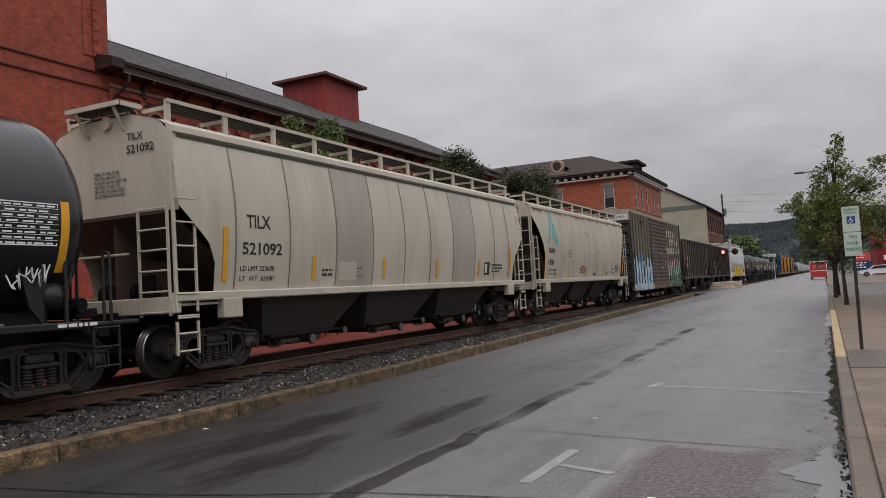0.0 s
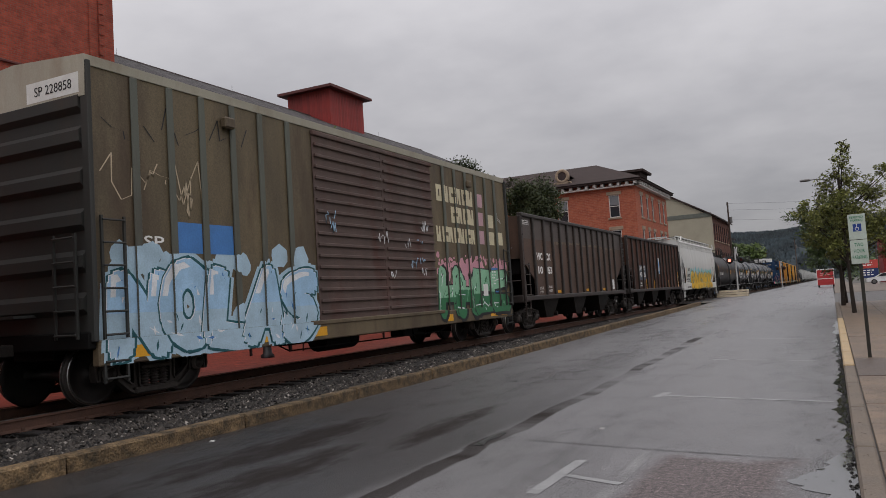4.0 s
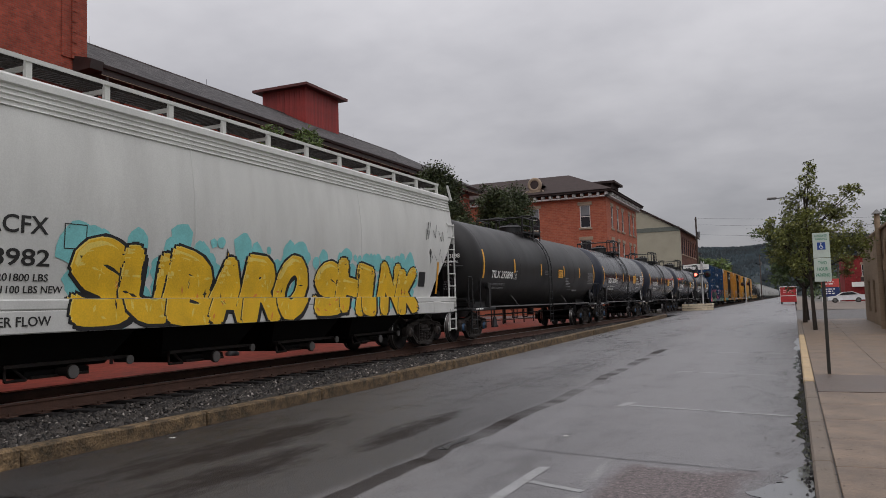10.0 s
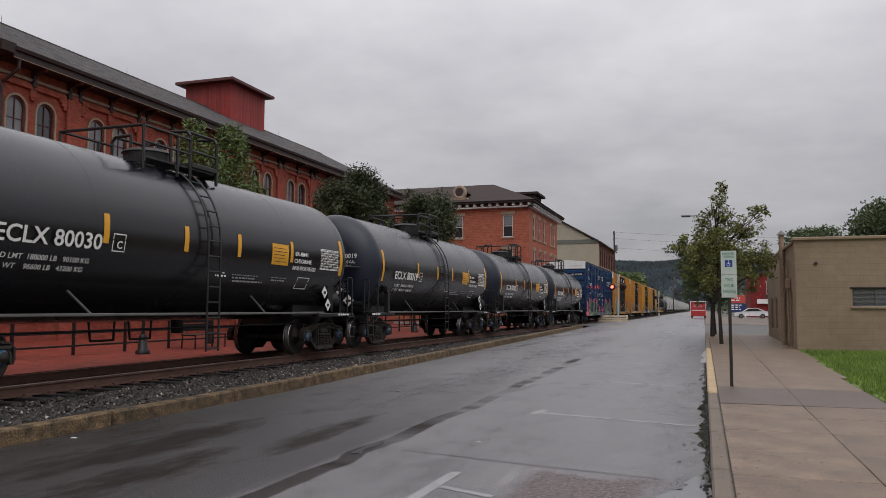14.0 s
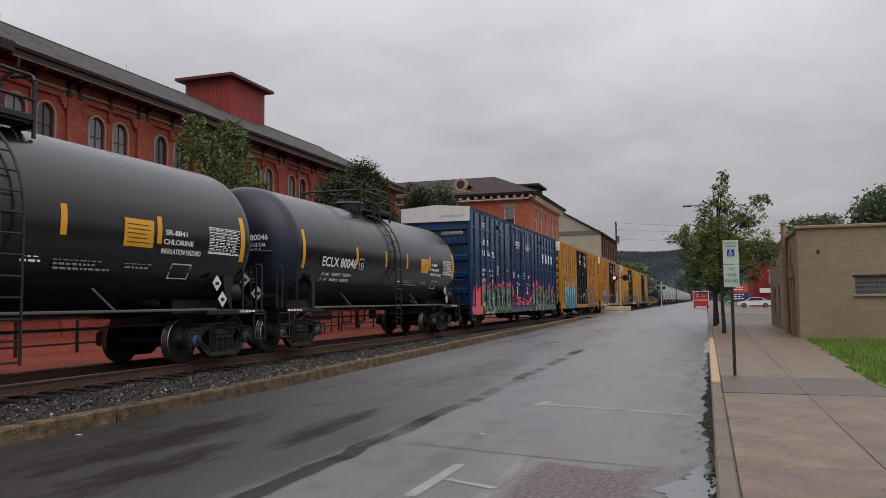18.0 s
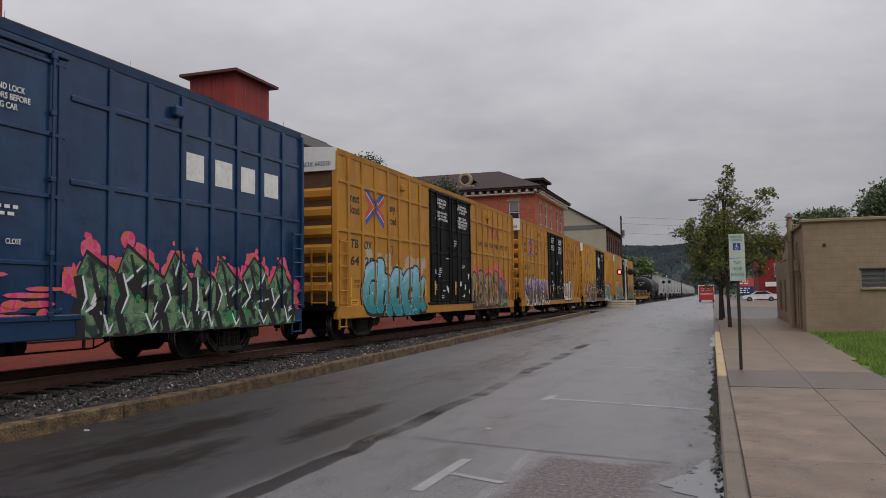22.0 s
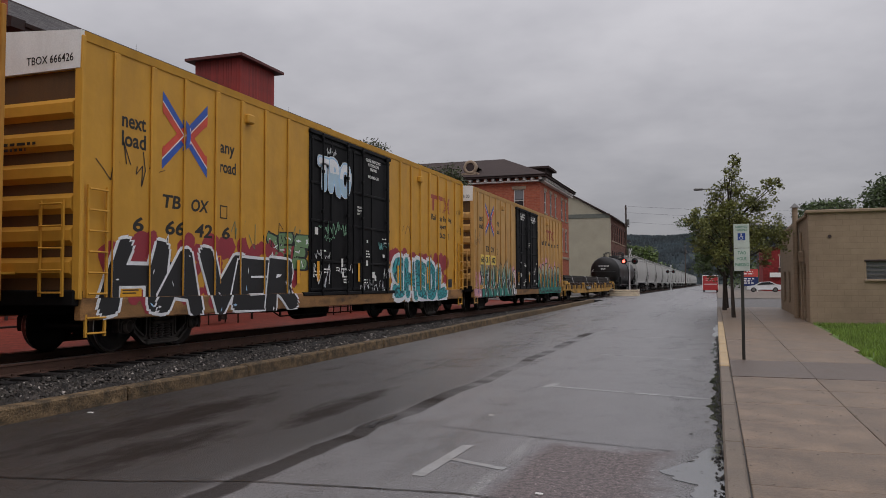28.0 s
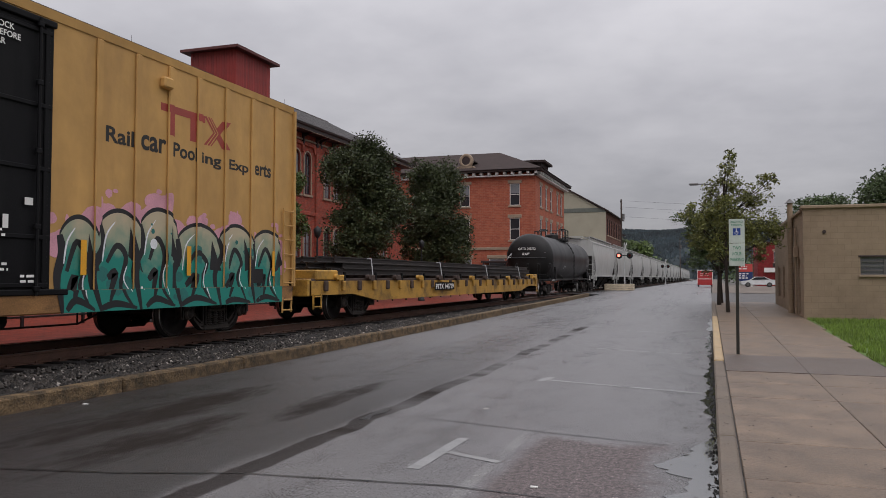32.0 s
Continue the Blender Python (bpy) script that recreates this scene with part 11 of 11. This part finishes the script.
        return part("lettering", fitted(text, w, hh, m, bold), m, c, m=pose(max(side_x(z), side_x(z + hh)) + 0.004, y, z, 90 - tilt, 0, 90))

    def outline(y0, z0, y1, z1, t, name, m):
        s = Shape()
        for a, b, d, f in ((y0, z0, y1, z0 + t), (y0, z1 - t, y1, z1), (y0, z0, y0 + t, z1), (y1 - t, z0, y1, z1)):
            s.loft([[(side_x(z, 0.006), a, z), (side_x(z, 0.006), d, z)] for z in (b, f)], cap=False, closed=False)
        part(name, s, m, c, fix=False)
    ink = faint_text if dull else pale_text
    for text, y, z, w, hh, m, bold in print_rows:
        if text:
            letters(text, y, z, w, hh, m, bold)
        else:
            bars(c, y, z, w, 1 + int(hh / 0.07), 0.07, m, max(side_x(z), side_x(z - hh)) + 0.002, int(abs(y) * 10) + 3)
    if mark:
        y0 = print_rows[0][1] + print_rows[0][3]
        outline(y0 + 0.28, print_rows[0][2] + 0.0, y0 + 0.58, print_rows[0][2] + 0.3, 0.018, "stencil_frame", pale_text)
        letters("C", y0 + 0.36, print_rows[0][2] + 0.05, 0.12, 0.13, pale_text, 0.01)
        on_end(c, mark, 0.05, zc + 0.18, 1.0, 0.14, pale_text, ya - 0.63, 0.014)
        on_end(c, "CAPY 18080 US GAL", 0.05, zc + 0.03, 0.95, 0.085, pale_text, ya - 0.63, 0.004)
        on_end(c, "LT 68 263 L", 0.05, zc - 0.1, 0.85, 0.085, pale_text, ya - 0.63, 0.004)
        bars(c, 0.25, zc - 0.6, 0.65, 4, 0.075, faint_text, ya - 0.66, 7, end=True)
    # printed data panel: a fine ruled table
    d0, d1, dz0, dz1 = data or (yb - 1.3, yb - 0.2, zc - 0.4, zc + 0.1)
    outline(d0, dz0, d1, dz1, 0.014, "table_frame", ink)
    s = Shape()
    rp = random.Random(int(q))
    for j in range(8):
        z = dz0 + (dz1 - dz0) * (j + 0.25) / 8
        s.box(side_x(z) - 0.004, d0, z - 0.021, side_x(z) + 0.004, d1, z - 0.015)
        y = d0 + 0.03
        while y < d1 - 0.12:
            w = rp.uniform(0.05, 0.16)
            s.box(side_x(z) - 0.004, y, z, side_x(z) + 0.005, min(y + w, d1 - 0.02), z + 0.022)
            y += w + rp.choice((0.03, 0.03, 0.07))
    part("data_panel", s, ink, c)
    if notice:
        strip(notice[0], notice[2], notice[3], notice[1] - notice[0], yellow_tape, "yellow_notice", 0.008)
        s = Shape()
        for i in range(5):
            z = notice[2] + 0.07 + i * (notice[3] - notice[2] - 0.1) / 5
            s.box(side_x(z) + 0.002, notice[0] + 0.08, z, side_x(z) + 0.011, notice[1] - 0.1 - 0.05 * (i % 3), z + 0.014)
        part("small_print", s, dark_text, c, fix=False)
    if placard:
        for x, z in ((0.5, 1.75), (0.86, 1.42)):
            y = ya - 0.78
            s = Shape().prism([(x - 0.17, z), (x, z - 0.17), (x + 0.17, z), (x, z + 0.17)], y, y + 0.012)
            p = part("placard", s, white, c, "white diamond hazard placard")
            part("placard_print", Shape().box(x - 0.08, y - 0.004, z - 0.04, x + 0.08, y - 0.001, z + 0.03), dark_text, p)
        for y, z in ((yb - 0.97, 1.6), (yb - 0.78, 1.28)):
            s = Shape().prism([(y - 0.15, z), (y, z - 0.16), (y + 0.15, z), (y, z + 0.16)], 1.5, 1.512, "x")
            p = part("placard", s, white, c, "white diamond hazard placard")
            part("placard_print", Shape().box(1.513, y - 0.06, z - 0.04, 1.516, y + 0.06, z + 0.03), dark_text, p)
        outline(3.42, 1.66, 4.0, 1.94, 0.02, "print_frame", pale_text)
    part("brake_reservoir", Shape().turned([(0.9, 0.0), (0.92, 0.1), (1.0, 0.19), (1.4, 0.19), (1.47, 0.1), (1.49, 0.0)], "x", 18, (0, yb - 0.12, 1.42)), black, c)
    part("reservoir_bracket", Shape().prism([(yb - 0.5, 1.3), (yb - 0.3, 1.05), (yb - 0.22, 1.75), (yb - 0.42, 1.95), (yb - 0.6, 1.7)], 1.36, 1.4, "x"), black, c)
    couplers(c, h + 0.5)
    return c


# ---------------------------------------------------------------- train: flat car
def flat_car():
    h = 13.4
    c = car_at("flat_car", "yellow flat car loaded with long steel rails", 303.3)
    body = worn("rusty_yellow_flat_car_paint", (0.46, 0.25, 0.04), 0.65, (0.035, 0.02, 0.014), 0.95, 1.5, (1, 0.8, 0.9), 0.2)
    for k in (-1, 1):
        prof = [(-h, 0.72), (-10.9, 0.72), (-9.2, 0.5), (9.2, 0.5), (10.9, 0.72), (h, 0.72), (h, 1.08), (-h, 1.08)]
        part("side_sill", Shape().prism(prof, *sorted((k * 1.38, k * 1.48)), "x"), body, c)
        part("end_sill", Shape().cbox(-1.48, min(k * (h - 0.1), k * (h + 0.1)), 0.7, 1.48, max(k * (h - 0.1), k * (h + 0.1)), 1.12, 0.02), body, c)
        part("end_box", Shape().cbox(-1.3, min(k * (h - 1.5), k * (h - 0.3)), 1.1, 1.5, max(k * (h - 1.5), k * (h - 0.3)), 1.36, 0.03), body, c)
        ladder(c, "step", k * (h - 0.35) - 0.2, k * (h - 0.35) + 0.2, 0.38, 0.75, 1.5, body, 2)
        bogie(c, k * 9.85)
    part("deck", Shape().cbox(-1.46, -h, 1.06, 1.46, h, 1.14, 0.01), hop_recess, c)
    part("centre_sill", Shape().cbox(-0.35, -h, 0.55, 0.35, h, 1.06, 0.02), under, c)
    rust = worn("dark_rail_steel", (0.018, 0.013, 0.011), 0.7, (0.05, 0.025, 0.016), 0.4)
    for i in range(9):
        for row in range(3):
            x = -1.12 + i * 0.28
            y0 = -11.9 + 0.25 * ((i * 7 + row * 3) % 5)
            z = 1.24 + row * 0.165
            s = Shape()
            prof = [(x - 0.07, z), (x + 0.07, z), (x + 0.07, z + 0.02), (x + 0.012, z + 0.04), (x + 0.012, z + 0.13), (x + 0.035, z + 0.14), (x + 0.035, z + 0.175), (x - 0.035, z + 0.175), (x - 0.035, z + 0.14), (x - 0.012, z + 0.13), (x - 0.012, z + 0.04), (x - 0.07, z + 0.02)]
            s.prism(prof, y0, y0 + 23.6)
            part("loaded_rail", s, rust, c)
    for i in range(12):
        y = -11.4 + i * 2.07
        part("dunnage", Shape().cbox(-1.4, y - 0.07, 1.14, 1.4, y + 0.07, 1.24, 0.01), hop_recess, c)
        for k in (-1, 1):
            s = Shape().cbox(k * 1.44 - 0.03, y - 0.05, 0.9, k * 1.44 + 0.03, y + 0.05, 1.32, 0.008)
            part("stake", s, under, c)
        if i % 3 == 1:
            strap = Shape().bar([(1.5, y - 0.3, 1.1), (1.3, y, 1.72), (-1.3, y, 1.72), (-1.5, y - 0.3, 1.1)], 0.019, 5)
            part("strap", strap, faint_paint, c, "pale tie-down strap over the load")
    for i in range(13):
        y = -12.1 + i * 2.02
        s = Shape().cyl((1.48, y, 1.18), (1.6, y, 1.18), 0.07, 10)
        s.cbox(1.46, y + 0.1, 1.08, 1.6, y + 0.38, 1.24, 0.02)
        part("winch", s, hop_recess if i % 3 else body, c)
    for i in range(26):
        y = -12.6 + i * 1.01
        part("stake_pocket", Shape().cbox(1.47, y - 0.09, 0.82, 1.55, y + 0.09, 1.08, 0.02), body if i % 2 else hop_recess, c)
    plate(c, "lettering_panel", -4.4, 0.72, -2.2, 1.0, under, 1.556)
    on_side(c, "PTTX 146719", -4.3, 0.76, 2.0, 0.19, pale_text, 1.562, 0.014)
    couplers(c, h + 0.1)


first_hopper()
second_hopper()
olive_car()
coal_cars()
sprayed_hopper()
lead_tank = tank_car("black tank car with a data panel", 1.0, 7.0, 1.6, 2.5, 6.1, shell=(-6.4, 6.26), strips=((6.12, 1.75, 2.7, 0.13), (3.6, 2.3, 2.75, 0.12)), data=(5.1, 6.08, 2.1, 2.66))
for n in range(4):
    tag_lines(lead_tank, 5.4 + 0.15 * n, 1.72, 0.42, P["white"], 140 + n, 1.46, 6)
LONG_PRINT = (("TILX 293898", -6.93, 2.04, 2.16, 0.26, pale_text, 0.016), ("LD LMT 209200 LB  93100 KG", -7.06, 1.8, 1.7, 0.09, faint_text, 0.006), ("LT WT  80800 LB  36600 KG", -7.0, 1.67, 1.6, 0.09, faint_text, 0.006),
              ("", -0.7, 2.42, 0.75, 0.2, faint_text, 0), ("", 2.5, 2.18, 0.7, 0.4, faint_text, 0), ("", 3.3, 1.72, 0.7, 0.06, faint_text, 0), ("", 4.1, 1.72, 0.9, 0.1, faint_text, 0))
tank_car("dull black tank car with white lettering", 117.85, 8.0, 1.58, 2.5, 7.48, "TILX 293898", dull=True, cap="blue", shell=(-7.7, 7.95), data=(6.58, 7.7, 2.03, 2.53), print_rows=LONG_PRINT,
         strips=((-7.6, 2.03, 2.97, 0.13), (-4.52, 2.27, 2.76, 0.13), (-1.25, 2.25, 2.7, 0.13), (2.15, 2.25, 2.72, 0.12), (4.88, 2.26, 2.74, 0.13), (7.76, 2.05, 3.0, 0.14)), notice=(1.3, 2.0, 2.2, 2.55))
for q, mark, loads in ((134.25, "ECLX 80030", ("90100", "43200")), (148.95, "ECLX 80019", ("81600", "43900")), (163.63, "ECLX 80005", ("81600", "44000")), (178.05, "ECLX 80046", ("81800", "43800"))):
    rows = ((mark, -5.26, 2.12, 2.02, 0.26, pale_text, 0.016), ("LD LMT  180000 LB   %s KG" % loads[0], -5.14, 1.89, 1.72, 0.085, pale_text, 0.004), ("LT  WT    96600 LB   %s KG" % loads[1], -5.2, 1.75, 1.7, 0.085, pale_text, 0.004),
            ("CHLORINE", 3.05, 2.27, 0.85, 0.1, pale_text, 0.018), ("INHALATION HAZARD", 3.0, 2.1, 1.15, 0.1, pale_text, 0.018), ("SR-8841", 3.1, 2.44, 0.62, 0.1, pale_text, 0.016),
            ("", 0.05, 1.9, 0.45, 0.08, pale_text, 0), ("", 0.66, 1.88, 1.2, 0.16, faint_text, 0), ("", 2.2, 1.88, 0.85, 0.08, faint_text, 0))
    tank_car("glossy black tank car with yellow markings and hazard placards", q, 6.1, 1.58, 2.5, 5.53, mark, navy=True, cap="blue", shell=(-6.35, 5.75), data=(4.4, 5.48, 2.18, 2.7), notice=(2.04, 2.78, 2.18, 2.66), placard=True, print_rows=rows,
             strips=((-6.24, 2.03, 2.98, 0.14), (-3.19, 2.24, 2.73, 0.13), (-1.1, 2.25, 2.73, 0.13), (0.67, 2.26, 2.74, 0.13), (2.87, 2.27, 2.76, 0.13), (5.5, 2.06, 3.0, 0.16)))
blue_car()
yellow_cars()
flat_car()
last_tank = tank_car("dull black tank car with sprayed white scrawls", 328.9, 8.2, 1.5, 2.45, 7.4, dull=True)
for n, y in enumerate((-3.6, -2.9)):
    tag_lines(last_tank, y, 1.9, 0.5, P["white"], 130 + n, 1.42, 8)
on_end(last_tank, "GATX 205562", -0.6, 2.9, 1.1, 0.16, pale_text, -8.24, 0.012)
bars(last_tank, -0.35, 2.68, 0.6, 2, 0.1, pale_text, -8.24, 9, end=True)
for x, seed in ((-1.1, 133), (0.75, 134)):
    spray_marks(last_tank, x, 2.55, 0.45, seed, -8.1)
FAR_CUT = [(0.0, 3.3), (0.3, 2.95), (1.3, 1.8), (1.5, 1.43)]
far_hopper = covered_hopper("light grey covered hopper car with roof walk", 346.5, 7.6, hop_grey, dark_recess, hop_grey, 6.2, FAR_CUT, 3.0, edge_z=4.1, crown=4.5, seams=(-5.0, -2.5, 0.0, 2.5, 5.0))
for i in range(1, 19):
    q = 346.5 + i * 16.9
    twin = copy_thing(far_hopper, pose(XC, q, RAIL))
    train.append((twin, q))
    for b in twin.children:
        if b.name.startswith("bogie"):
            for w in b.children:
                if w.name.startswith("wheelset"):
                    rolling.append((w, -0.89 if w.location.y < 0 else 0.89))


# ---------------------------------------------------------------- movement
def travelled(t):
    return 8.690 * t - 0.00296 * t * t - 0.0000661 * t ** 3


def motions():
    times = [i * 2.0 for i in range(17)]
    for car, q in train:
        walk(car, [(t, pose(XC, q - travelled(t), RAIL)) for t in times])
    # all wheels roll alike: one roll for the leading and one for the trailing axle of a bogie
    steps = [i / 15 for i in range(481)]
    rolls = {}
    for axle, dy in rolling:
        if dy not in rolls:
            walk(axle, [(t, pose(0, dy, 0.457, math.degrees(travelled(t) / 0.457))) for t in steps])
            rolls[dy] = axle.animation_data
        else:
            axle.rotation_mode = "QUATERNION"
            axle.animation_data_create()
            axle.animation_data.action = rolls[dy].action
            axle.animation_data.action_slot = rolls[dy].action_slot


motions()
